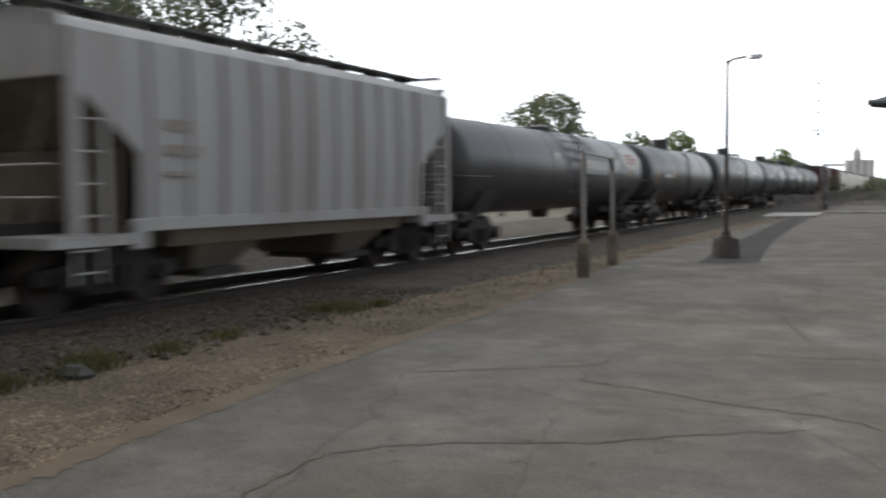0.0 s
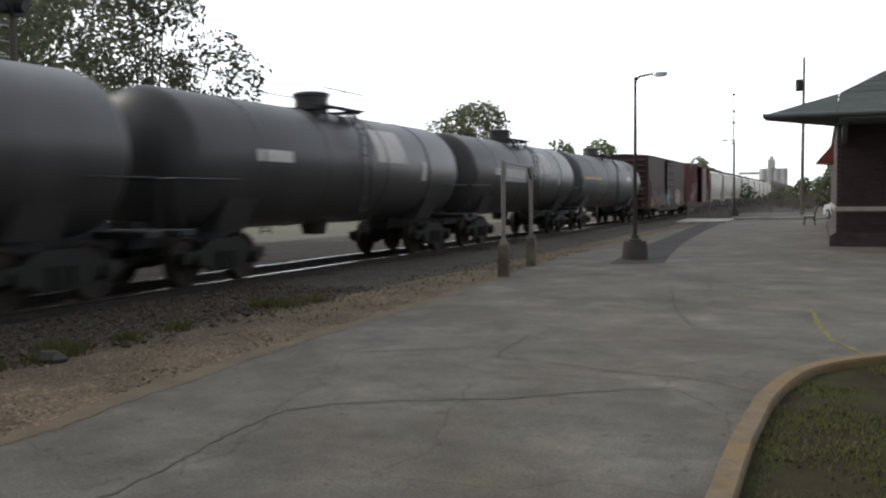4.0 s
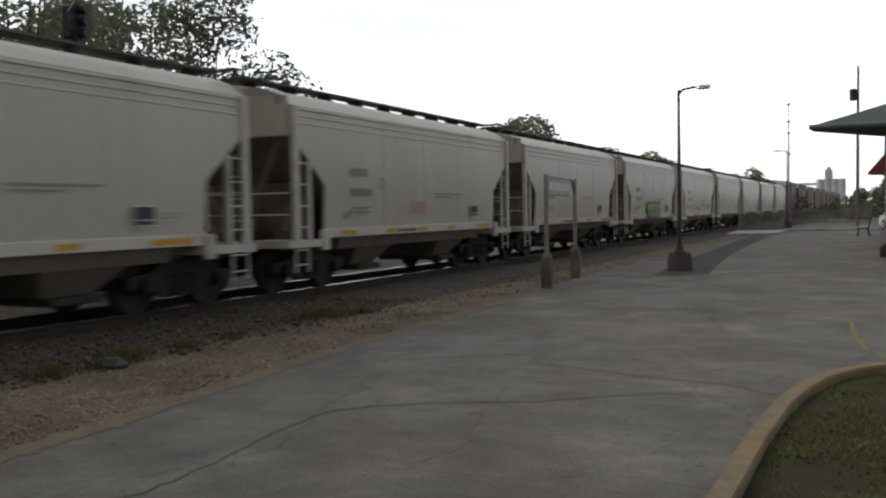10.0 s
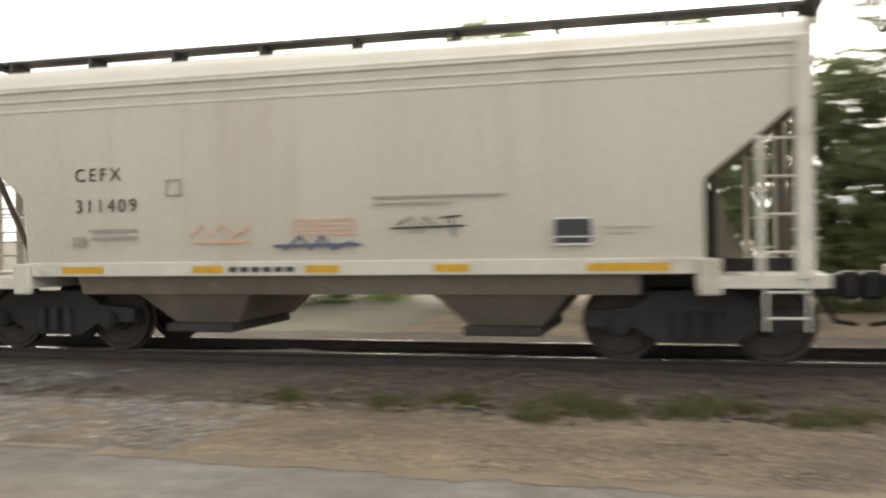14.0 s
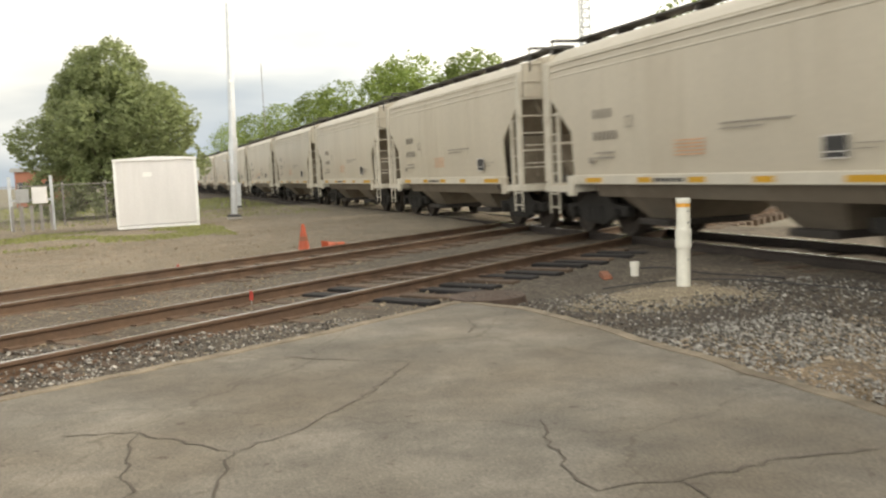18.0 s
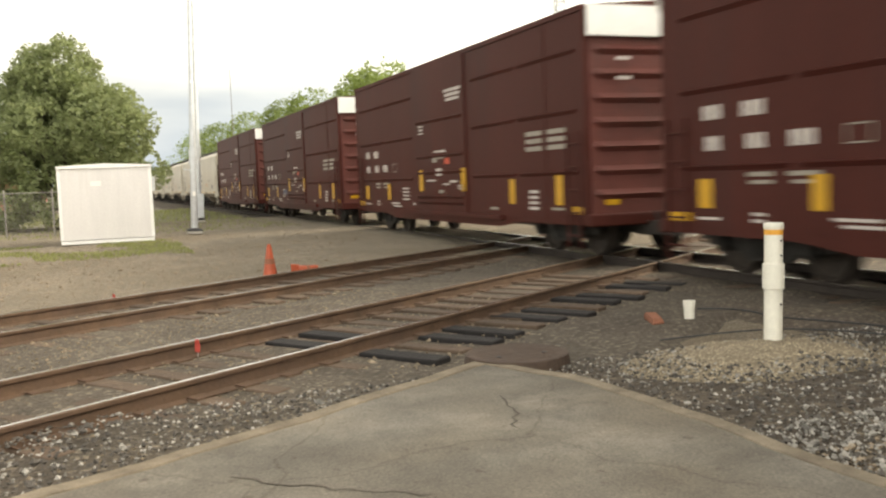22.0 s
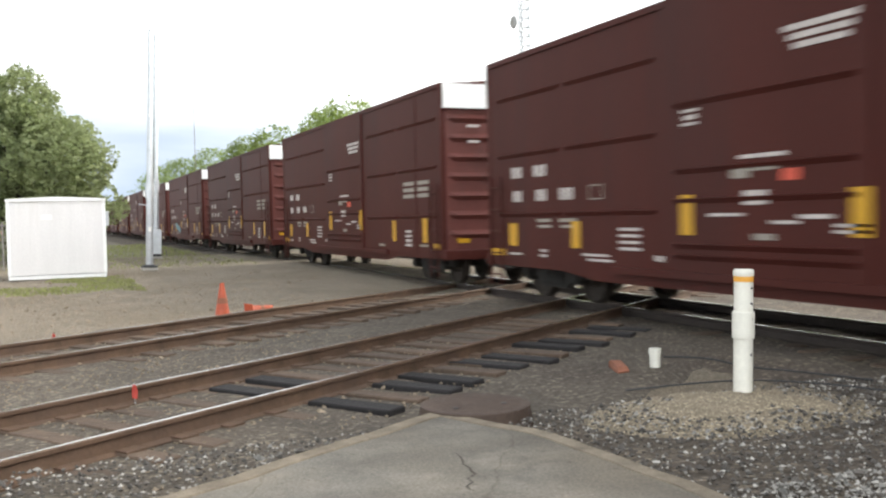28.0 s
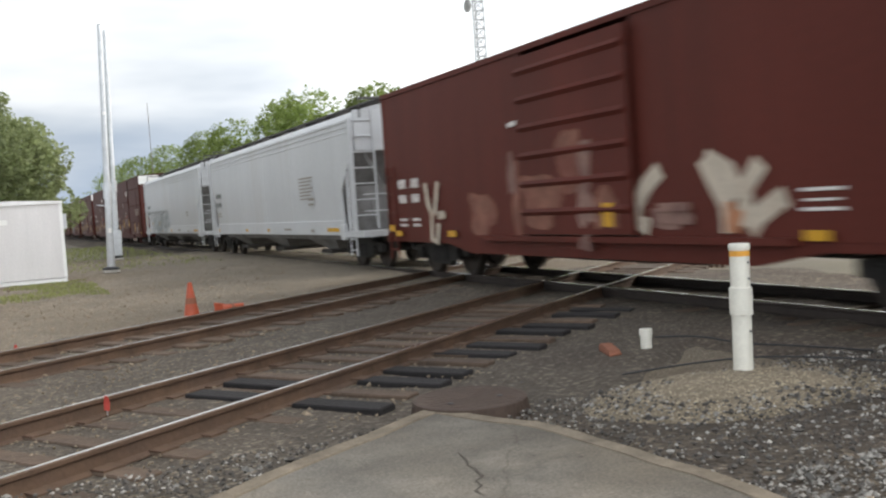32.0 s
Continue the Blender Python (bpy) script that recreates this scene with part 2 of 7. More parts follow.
M["crack_moss"] = mat("mossy_crack", (0.22, 0.19, 0.06), 0.95, var=0.35, scale=6, fine=60)
M["hut_trim"] = mat("hut_trim", (0.78, 0.77, 0.75), 0.4, 0.2, var=0.06, scale=3, bump=0.03)
M["curb"] = mat("curb_concrete", (0.205, 0.152, 0.09), 0.9, var=0.35, scale=4, fine=50, bump=0.6, dirt=(0.25, 0.16, 0.055), dirt_amt=0.42)
M["edge"] = mat("edge_concrete", (0.2, 0.165, 0.12), 0.92, var=0.35, scale=4, fine=50, bump=0.6, dirt=(0.1, 0.078, 0.055), dirt_amt=0.45)
M["ground"] = mat("ground_dirt", (0.155, 0.138, 0.106), 0.95, var=0.25, scale=0.12, fine=25, bump=0.6, dirt=(0.13, 0.13, 0.06), dirt_amt=0.5)
M["ballast"] = mat("ballast_ground", (0.105, 0.085, 0.064), 0.95, var=0.3, scale=1.2, fine=40, bump=0.9, pebble=22, dirt=(0.075, 0.06, 0.05), dirt_amt=0.35)
M["gravel"] = mat("gravel_ground", (0.235, 0.2, 0.152), 0.95, var=0.25, scale=0.6, fine=45, bump=0.8, dirt=(0.19, 0.155, 0.11), dirt_amt=0.5, pebble=75)
M["crossing_dirt"] = mat("dusty_ballast", (0.105, 0.088, 0.068), 0.95, var=0.3, scale=1.1, fine=40, bump=0.9, pebble=26, dirt=(0.08, 0.064, 0.05), dirt_amt=0.45)
M["sand"] = mat("sandy_mound", (0.29, 0.242, 0.172), 0.95, var=0.18, scale=3, fine=60, bump=0.7, pebble=60)
M["stone_sand"] = mat("sandy_stone", (0.24, 0.19, 0.135), 0.9, var=0.25, scale=6, fine=40, bump=0.3, rnd=0.5)
M["sandy"] = mat("sandy_gravel", (0.218, 0.162, 0.104), 0.95, var=0.3, scale=0.9, fine=45, bump=0.7, dirt=(0.1, 0.076, 0.054), dirt_amt=0.5, pebble=45)
M["rail_orange"] = mat("rail_bright_rust", (0.115, 0.069, 0.043), 0.8, 0.1, var=0.35, scale=2, fine=30, bump=0.25, dirt=(0.08, 0.05, 0.036), dirt_amt=0.4)
M["stone"] = mat("ballast_stone", (0.38, 0.36, 0.325), 0.85, var=0.25, scale=6, fine=40, bump=0.3, rnd=0.75)
M["stone_brown"] = mat("brown_oily_stone", (0.098, 0.074, 0.052), 0.88, var=0.25, scale=6, fine=40, bump=0.3, rnd=0.5)
M["stone_dark"] = mat("oily_stone", (0.085, 0.075, 0.065), 0.8, var=0.25, scale=6, fine=40, bump=0.3, rnd=0.55)
M["grass"] = mat("grass_blades", (0.15, 0.155, 0.05), 0.7, var=0.3, scale=2, fine=20, bump=0, rnd=0.45)
M["lawn"] = mat("lawn_soil", (0.05, 0.042, 0.026), 1.0, spec=0.05, var=0.4, scale=1.5, fine=30, bump=0.6, dirt=(0.06, 0.08, 0.022), dirt_amt=0.4)
M["litter"] = mat("dead_leaves", (0.1, 0.075, 0.05), 0.9, var=0.3, scale=6, fine=30, bump=0, rnd=0.7)
M["dry_grass"] = mat("dry_grass", (0.25, 0.27, 0.1), 0.75, var=0.3, scale=2, fine=20, bump=0, rnd=0.4)
M["weed"] = mat("weed_leaves", (0.115, 0.108, 0.042), 0.7, var=0.3, scale=4, fine=30, bump=0, rnd=0.4)
M["leaf"] = mat("tree_leaves", (0.225, 0.262, 0.125), 0.65, var=0.3, scale=0.5, fine=6, bump=0, rnd=0.5)
# darker, greyer copy of tree_leaves: backlit shade put into the leaf colour
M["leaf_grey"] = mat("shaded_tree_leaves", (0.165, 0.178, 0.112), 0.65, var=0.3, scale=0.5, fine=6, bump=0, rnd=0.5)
M["leaf_light"] = mat("spring_leaves", (0.19, 0.25, 0.07), 0.65, var=0.3, scale=0.5, fine=6, bump=0, rnd=0.45)
M["bark"] = mat("bark", (0.07, 0.055, 0.042), 0.95, var=0.3, scale=3, fine=20, bump=0.6, streak=True)
M["rail"] = mat("rail_rust", (0.045, 0.035, 0.03), 0.8, 0.2, var=0.3, scale=2, fine=30, bump=0.25)
M["railtop"] = mat("rail_head", (0.82, 0.81, 0.79), 0.2, 0.95, var=0.08, scale=2, fine=30, bump=0.05)
M["tie"] = mat("creosote_tie", (0.095, 0.065, 0.045), 0.9, var=0.35, scale=3, fine=25, bump=0.6, rnd=0.5)
M["tie_black"] = mat("black_timber", (0.015, 0.013, 0.013), 0.92, var=0.3, scale=3, fine=25, bump=0.5, rnd=0.4)
M["iron"] = mat("manhole_iron", (0.075, 0.05, 0.037), 0.7, 0.3, var=0.25, scale=4, fine=30, bump=0.5)
M["pvc"] = mat("pvc_pipe", (0.74, 0.72, 0.64), 0.45, var=0.06, scale=4, fine=30, bump=0.05, dirt=(0.5, 0.45, 0.36), dirt_amt=0.12)
M["orange_band"] = mat("orange_band", (0.75, 0.36, 0.05), 0.55, var=0.12, scale=8, bump=0.05)
M["cone"] = mat("orange_cone", (0.4, 0.075, 0.03), 0.55, var=0.2, scale=6, bump=0.1)
M["red_flag"] = mat("red_flag", (0.42, 0.05, 0.035), 0.7, var=0.2, scale=6, bump=0.05)
M["galv"] = mat("galvanised", (0.5, 0.52, 0.54), 0.45, 0.6, var=0.12, scale=4, fine=30, bump=0.08)
M["shed"] = mat("ribbed_aluminium", (0.66, 0.635, 0.62), 0.42, 0.35, var=0.08, scale=1.5, fine=20, bump=0.05, dirt=(0.5, 0.47, 0.43), dirt_amt=0.15, streak=True)
M["black_steel"] = mat("black_steel", (0.03, 0.03, 0.032), 0.5, 0.2, var=0.25, scale=4, fine=30, bump=0.1)
M["brown_steel"] = mat("dark_lamp_steel", (0.045, 0.035, 0.03), 0.5, 0.3, var=0.2, scale=4, fine=30, bump=0.1)
M["glass_lamp"] = mat("lamp_lens", (0.7, 0.7, 0.68), 0.3, var=0.05, bump=0)
M["brick"] = mat("dark_red_brick", (0.055, 0.037, 0.036), 0.9, var=0.3, scale=3, fine=30, bump=0.4, rnd=0.35)
M["mortar"] = mat("mortar", (0.085, 0.07, 0.065), 0.95, var=0.2, scale=4, fine=40, bump=0.3)
M["limestone"] = mat("pale_stone_band", (0.42, 0.38, 0.34), 0.85, var=0.15, scale=3, fine=30, bump=0.2)
M["roof"] = mat("grey_green_shingle", (0.085, 0.10, 0.095), 0.85, var=0.25, scale=2, fine=30, bump=0.4, rnd=0.25)
M["soffit"] = mat("soffit_paint", (0.13, 0.15, 0.15), 0.7, var=0.15, scale=2, bump=0.1)
M["wood_grey"] = mat("weathered_pole", (0.15, 0.125, 0.10), 0.9, var=0.3, scale=3, fine=20, bump=0.5, streak=True)
M["white_paint"] = mat("white_paint", (0.78, 0.77, 0.74), 0.55, var=0.06, scale=3, bump=0.05)
M["sign_back"] = mat("sign_grey", (0.33, 0.33, 0.32), 0.6, 0.2, var=0.15, scale=3, bump=0.05)
M["fence"] = mat("fence_metal", (0.27, 0.25, 0.235), 0.7, 0.3, var=0.2, scale=4, bump=0.1)
M["red_roof"] = mat("red_trim", (0.22, 0.05, 0.035), 0.7, var=0.2, scale=3, bump=0.1)
M["far_brick"] = mat("far_brick", (0.35, 0.15, 0.10), 0.9, var=0.15, scale=0.5, bump=0)
M["silo"] = mat("silo_concrete", (0.62, 0.61, 0.6), 0.9, var=0.1, scale=0.1, fine=1, bump=0)
M["car_white"] = mat("car_paint_white", (0.75, 0.76, 0.78), 0.3, var=0.04, scale=2, bump=0, coat=0.8)
M["car_glass"] = mat("car_glass", (0.02, 0.024, 0.028), 0.08, var=0.05, bump=0)
M["tyre"] = mat("tyre_rubber", (0.02, 0.02, 0.02), 0.85, var=0.2, scale=10, bump=0.1)
# rolling stock
M["beige"] = mat("tan_car_paint", (0.5, 0.45, 0.365), 0.4, var=0.06, scale=0.9, fine=12, bump=0.03, dirt=(0.40, 0.345, 0.26), dirt_amt=0.22, streak=True)
M["beige_trim"] = mat("tan_trim", (0.56, 0.52, 0.44), 0.6, var=0.1, scale=2, fine=20, bump=0.05, dirt=(0.34, 0.28, 0.2), dirt_amt=0.25)
# dusty tan, darkened to paint in the shade at the car's ends and underside
M["beige_low"] = mat("dusty_shaded_slope", (0.2, 0.17, 0.132), 0.8, var=0.2, scale=1.5, fine=15, bump=0.08, dirt=(0.14, 0.11, 0.08), dirt_amt=0.45)
M["grey_car"] = mat("grey_car_paint", (0.49, 0.5, 0.51), 0.4, var=0.05, scale=0.9, fine=12, bump=0.03, dirt=(0.42, 0.41, 0.39), dirt_amt=0.2, streak=True)
M["grey_ribbed"] = mat("grey_ribbed_paint", (0.40, 0.385, 0.37), 0.6, var=0.1, scale=1.2, fine=12, bump=0.05, dirt=(0.26, 0.24, 0.22), dirt_amt=0.4, streak=True)
M["tank_black"] = mat("black_tank_paint", (0.062, 0.06, 0.061), 0.38, var=0.25, scale=1, fine=10, bump=0.05, dirt=(0.06, 0.056, 0.052), dirt_amt=0.4, streak=True)
M["tank_grey"] = mat("grey_tank_paint", (0.12, 0.122, 0.125), 0.45, var=0.15, scale=1, fine=10, bump=0.05, dirt=(0.10, 0.095, 0.09), dirt_amt=0.35, streak=True)
M["brown"] = mat("brown_boxcar_paint", (0.064, 0.0158, 0.0118), 0.55, var=0.12, scale=0.9, fine=12, bump=0.05, dirt=(0.046, 0.018, 0.016), dirt_amt=0.3, streak=True, spec=0.16)
M["brown_end"] = mat("faded_red_end", (0.13, 0.036, 0.028), 0.65, var=0.18, scale=1.2, fine=12, bump=0.05, dirt=(0.085, 0.033, 0.027), dirt_amt=0.35)
M["red"] = mat("red_boxcar_paint", (0.1, 0.023, 0.016), 0.55, var=0.15, scale=0.9, fine=12, bump=0.05, dirt=(0.072, 0.02, 0.014), dirt_amt=0.35, streak=True, spec=0.18)
M["maroon"] = mat("maroon_boxcar_paint", (0.062, 0.024, 0.024), 0.65, var=0.2, scale=0.9, fine=12, bump=0.05, dirt=(0.05, 0.03, 0.028), dirt_amt=0.4, streak=True)
M["faded_red"] = mat("faded_red_paint", (0.2, 0.075, 0.068), 0.7, var=0.2, scale=0.9, fine=12, bump=0.05, dirt=(0.11, 0.05, 0.045), dirt_amt=0.4, streak=True)
M["door_pink"] = mat("pale_door_paint", (0.3, 0.2, 0.185), 0.7, var=0.15, scale=1, fine=12, bump=0.05, dirt=(0.2, 0.14, 0.13), dirt_amt=0.4, streak=True)
M["running"] = mat("running_gear", (0.022, 0.02, 0.018), 0.7, 0.2, var=0.35, scale=4, fine=25, bump=0.3)
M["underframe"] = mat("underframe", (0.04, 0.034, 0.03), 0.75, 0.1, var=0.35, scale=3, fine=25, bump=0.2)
M["wheel"] = mat("wheel_steel", (0.045, 0.036, 0.03), 0.6, 0.5, var=0.25, scale=4, fine=25, bump=0.15)
M["grate"] = mat("grating", (0.09, 0.085, 0.08), 0.6, 0.5, var=0.2, scale=6, bump=0.1)
M["yellow"] = mat("reflective_yellow", (0.56, 0.3, 0.012), 0.45, var=0.12, scale=6, bump=0.03)
M["stencil_white"] = mat("stencil_white", (0.66, 0.63, 0.6), 0.6, var=0.15, scale=6, bump=0)
M["stencil_dull"] = mat("stencil_dull_white", (0.52, 0.47, 0.44), 0.65, var=0.25, scale=6, bump=0)
M["stencil_black"] = mat("stencil_black", (0.035, 0.035, 0.035), 0.6, var=0.2, scale=6, bump=0)
M["stencil_faint"] = mat("stencil_faded", (0.30, 0.27, 0.23), 0.7, var=0.2, scale=6, bump=0)
M["orange_chalk"] = mat("orange_spray", (0.62, 0.36, 0.22), 0.7, var=0.2, scale=6, bump=0)
M["green_spray"] = mat("green_spray", (0.25, 0.38, 0.06), 0.55, var=0.2, scale=5, bump=0)
M["teal_spray"] = mat("teal_spray", (0.12, 0.26, 0.3), 0.6, var=0.2, scale=5, bump=0)
M["tank_stain"] = mat("tank_spill_stain", (0.095, 0.093, 0.095), 0.6, var=0.35, scale=1.5, fine=10, bump=0.05, streak=True)
M["blue_spray"] = mat("blue_spray", (0.09, 0.1, 0.16), 0.6, var=0.2, scale=5, bump=0)
M["pale_spray"] = mat("pale_spray", (0.46, 0.4, 0.36), 0.65, var=0.25, scale=5, bump=0, dirt=(0.25, 0.14, 0.11), dirt_amt=0.35)
M["orange_spray"] = mat("rust_orange_spray", (0.45, 0.2, 0.1), 0.65, var=0.25, scale=5, bump=0)
M["red_mark"] = mat("red_label", (0.6, 0.09, 0.05), 0.6, var=0.15, scale=6, bump=0)


# thin leaves let part of the light through
for key in ("leaf", "leaf_grey", "leaf_light", "grass", "weed", "dry_grass"):
    n, l = M[key].node_tree.nodes, M[key].node_tree.links
    tr, ms, pb = n.new("ShaderNodeBsdfTranslucent"), n.new("ShaderNodeMixShader"), n["Principled BSDF"]
    ms.inputs[0].default_value = 0.52
    l.new(pb.inputs["Base Color"].links[0].from_socket, tr.inputs["Color"])
    l.new(pb.outputs[0], ms.inputs[1])
    l.new(tr.outputs[0], ms.inputs[2])
    l.new(ms.outputs[0], n["Material Output"].inputs["Surface"])
M["asphalt_dark"] = mat("darker_asphalt", (0.066, 0.063, 0.06), 0.92, spec=0.2, var=0.25, scale=0.8, fine=60, bump=0.35)
M["wash_spray"] = mat("grey_green_spray", (0.4, 0.43, 0.425), 0.6, var=0.15, scale=3, bump=0)
M["wash_dim"] = mat("dim_blue_grey_spray", (0.17, 0.19, 0.19), 0.65, var=0.3, scale=3, bump=0, dirt=(0.08, 0.05, 0.05), dirt_amt=0.45)
M["clay"] = mat("fired_clay", (0.24, 0.095, 0.055), 0.85, var=0.25, scale=8, bump=0.3)
# dusty grey with the shadow under the body put into its colour
M["grey_low"] = mat("dusty_shaded_grey_slope", (0.22, 0.215, 0.21), 0.8, var=0.25, scale=1.5, fine=15, bump=0.08, dirt=(0.1, 0.09, 0.08), dirt_amt=0.45)
M["slate_spray"] = mat("slate_spray", (0.2, 0.21, 0.2), 0.7, var=0.25, scale=5, bump=0)
M["cream_spray"] = mat("cream_spray", (0.52, 0.45, 0.36), 0.65, var=0.2, scale=4, bump=0, dirt=(0.3, 0.16, 0.1), dirt_amt=0.3)
M["rust_patch"] = mat("rubbed_rust_patch", (0.21, 0.09, 0.06), 0.75, var=0.35, scale=3, fine=15, bump=0.05, dirt=(0.15, 0.04, 0.028), dirt_amt=0.5)
M["pale_patch"] = mat("rubbed_pale_patch", (0.27, 0.16, 0.13), 0.75, var=0.3, scale=3, fine=15, bump=0.05, dirt=(0.13, 0.06, 0.05), dirt_amt=0.5)


# ---- building helpers ----
def finish(name, bm, material, smooth=False):
    bmesh.ops.recalc_face_normals(bm, faces=bm.faces)
    me = bpy.data.meshes.new(name)
    bm.to_mesh(me)
    bm.free()
    me.materials.append(M[material])
    if smooth:
        me.shade_smooth()
        me.set_sharp_from_angle(angle=radians(35))
    return me


def thing(name, label, category, at=(0, 0, 0), group="", kind="", yaw=0.0):
    ob = new(name)
    ob.matrix_basis = pose(*at, 0, 0, yaw)
    return tagged(ob, label, category, group, kind)


def part(name, bm, material, parent, label="", smooth=False):
    ob = new(name, bm if isinstance(bm, bpy.types.Mesh) else finish(name, bm, material, smooth))
    ob.parent = parent
    if label:
        tagged(ob, label)
    return ob


def single(name, bm, material, label, category, group="", kind="", smooth=False):
    return tagged(new(name, finish(name, bm, material, smooth)), label, category, group, kind)


def box(bm, x0, x1, y0, y1, z0, z1, bevel=0.0):
    vs = [bm.verts.new((x, y, z)) for x in (x0, x1) for y in (y0, y1) for z in (z0, z1)]
    fs = [bm.faces.new([vs[i] for i in f]) for f in ((0, 1, 3, 2), (4, 6, 7, 5), (0, 4, 5, 1), (2, 3, 7, 6), (0, 2, 6, 4), (1, 5, 7, 3))]
    if bevel:
        es = list({e for f in fs for e in f.edges})
        bmesh.ops.bevel(bm, geom=es, offset=bevel, segments=1, affect="EDGES", profile=0.5)
    return bm


def rod(bm, p, q, r, q_r=None, seg=8, caps=True):
    p, q = Vector(p), Vector(q)
    way = (q - p).normalized()
    side = way.cross((0, 0, 1) if abs(way.z) < 0.9 else (1, 0, 0)).normalized()
    up = side.cross(way)
    rings = []
    for c, rad in ((p, r), (q, r if q_r is None else q_r)):
        rings.append([bm.verts.new(c + rad * (math.cos(a) * side + math.sin(a) * up)) for a in (2 * math.pi * k / seg for k in range(seg))])
    for k in range(seg):
        bm.faces.new((rings[0][k], rings[0][(k + 1) % seg], rings[1][(k + 1) % seg], rings[1][k]))
    if caps:
        bm.faces.new(rings[0][::-1])
        bm.faces.new(rings[1])
    return bm


def prism(bm, outline, x0, x1, axis="x"):
    """Extrudes an outline of (u, v) between two places on an axis: x -> (y, z), y -> (x, z), z -> (x, y)."""
    def at(w, u, v):
        return (w, u, v) if axis == "x" else (u, w, v) if axis == "y" else (u, v, w)
    a = [bm.verts.new(at(x0, u, v)) for u, v in outline]
    b = [bm.verts.new(at(x1, u, v)) for u, v in outline]
    n = len(outline)
    bm.faces.new(a[::-1])
    bm.faces.new(b)
    for k in range(n):
        bm.faces.new((a[k], a[(k + 1) % n], b[(k + 1) % n], b[k]))
    return bm


def loft(bm, rings, close=True, caps=True):
    vs = [[bm.verts.new(p) for p in ring] for ring in rings]
    n = len(vs[0])
    for a, b in zip(vs, vs[1:]):
        for k in range(n if close else n - 1):
            bm.faces.new((a[k], a[(k + 1) % n], b[(k + 1) % n], b[k]))
    if caps:
        bm.faces.new(vs[0][::-1])
        bm.faces.new(vs[-1])
    return bm


def lathe(bm, profile, centre=(0, 0, 0), axis="z", seg=20):
    rings = []
    for k in range(seg):
        a = 2 * math.pi * k / seg
        c, s = math.cos(a), math.sin(a)
        ring = []
        for r, h in profile:
            p = (r * c, r * s, h) if axis == "z" else (h, r * c, r * s)
            ring.append(bm.verts.new((p[0] + centre[0], p[1] + centre[1], p[2] + centre[2])))
        rings.append(ring)
    n = len(profile)
    for k in range(seg):
        a, b = rings[k], rings[(k + 1) % seg]
        for j in range(n - 1):
            bm.faces.new((a[j], b[j], b[j + 1], a[j + 1]))
    bm.faces.new([r[0] for r in rings][::-1])
    bm.faces.new([r[-1] for r in rings])
    return bm


def B():
    return bmesh.new()


def ribbon(points, width, z, jitter=0.0, seed=1, step=0.25):
    """A flat uneven strip along a polyline."""
    rng = random.Random(seed)
    pts = []
    for (ax, ay), (bx, by) in zip(points, points[1:]):
        n = max(1, int(math.hypot(bx - ax, by - ay) / step))
        pts += [(ax + (bx - ax) * k / n, ay + (by - ay) * k / n) for k in range(n)]
    pts.append(points[-1])
    bm = B()
    rows = []
    for k, (x, y) in enumerate(pts):
        a, b = pts[max(0, k - 1)], pts[min(len(pts) - 1, k + 1)]
        d = Vector((b[0] - a[0], b[1] - a[1], 0)).normalized()
        s = Vector((-d.y, d.x, 0))
        o = s * rng.uniform(-jitter, jitter)
        w = width * rng.uniform(0.35, 1.0) * (0.3 if k in (0, len(pts) - 1) else 1)
        rows.append([bm.verts.new(Vector((x, y, z)) + o + s * w / 2), bm.verts.new(Vector((x, y, z)) + o - s * w / 2)])
    for a, b in zip(rows, rows[1:]):
        bm.faces.new((a[0], a[1], b[1], b[0]))
    return bm


def cloud_mesh(name, verts, faces, material):
    me = bpy.data.meshes.new(name)
    me.from_pydata(verts, [], faces)
    me.materials.append(M[material])
    return me


# ---- plan ----
RAIL = 0.03          # top of rail
BED = -0.13          # top of ballast
CROSS_YAW = 124.46   # direction of the crossing line
CD = Vector((-math.sin(radians(CROSS_YAW)), math.cos(radians(CROSS_YAW)), 0))
CN = Vector((-CD.y, CD.x, 0))
CROSS = (7.036, 11.178)  # centre lines of the two crossing tracks, from (12, 0) along CN
PLAT_W = [(6.75, -9.08), (6.32, -7.9), (6.24, -5.0), (6.24, -2.0), (6.4, 2.0), (6.42, 4.0), (6.37, 5.3), (6.23, 6.6), (6.08, 8.0), (5.96, 9.8), (5.89, 11.8), (5.78, 14.2), (5.55, 18.0), (5.25, 23.5), (5.25, 30.0), (5.2, 58.0)]


def cross_point(c, s):
    """A point on the crossing line at offset c and s metres along it from the foot below (12, 0)."""
    p = Vector((12, 0, 0)) + CN * c + CD * s
    return p


# ---- ground ----
bm = B()
for x0, x1, y0, y1 in ((-2500, 2500, -2500, 2500),):
    vs = [bm.verts.new(p) for p in ((x0, y0, -0.27), (x1, y0, -0.27), (x1, y1, -0.27), (x0, y1, -0.27))]
    bm.faces.new(vs)
single("ground", bm, "ground", "bare earth and thin grass beside the tracks", "ground", kind="structure")


def sheet(name, poly, z, material, label, category):
    bm = B()
    top = [bm.verts.new((x, y, z)) for x, y in poly]
    low = [bm.verts.new((x, y, -0.25)) for x, y in poly]
    bm.faces.new(top)
    for k in range(len(poly)):
        bm.faces.new((top[k], low[k], low[(k + 1) % len(poly)], top[(k + 1) % len(poly)]))
    return single(name, bm, material, label, category, kind="structure")


def yard_rise(y):
    """The yard climbs a little towards the signal hut."""
    f = min(max((-y - 16.0) / 12.0, 0), 1)
    return 0.2 * f * f * (3 - 2 * f)


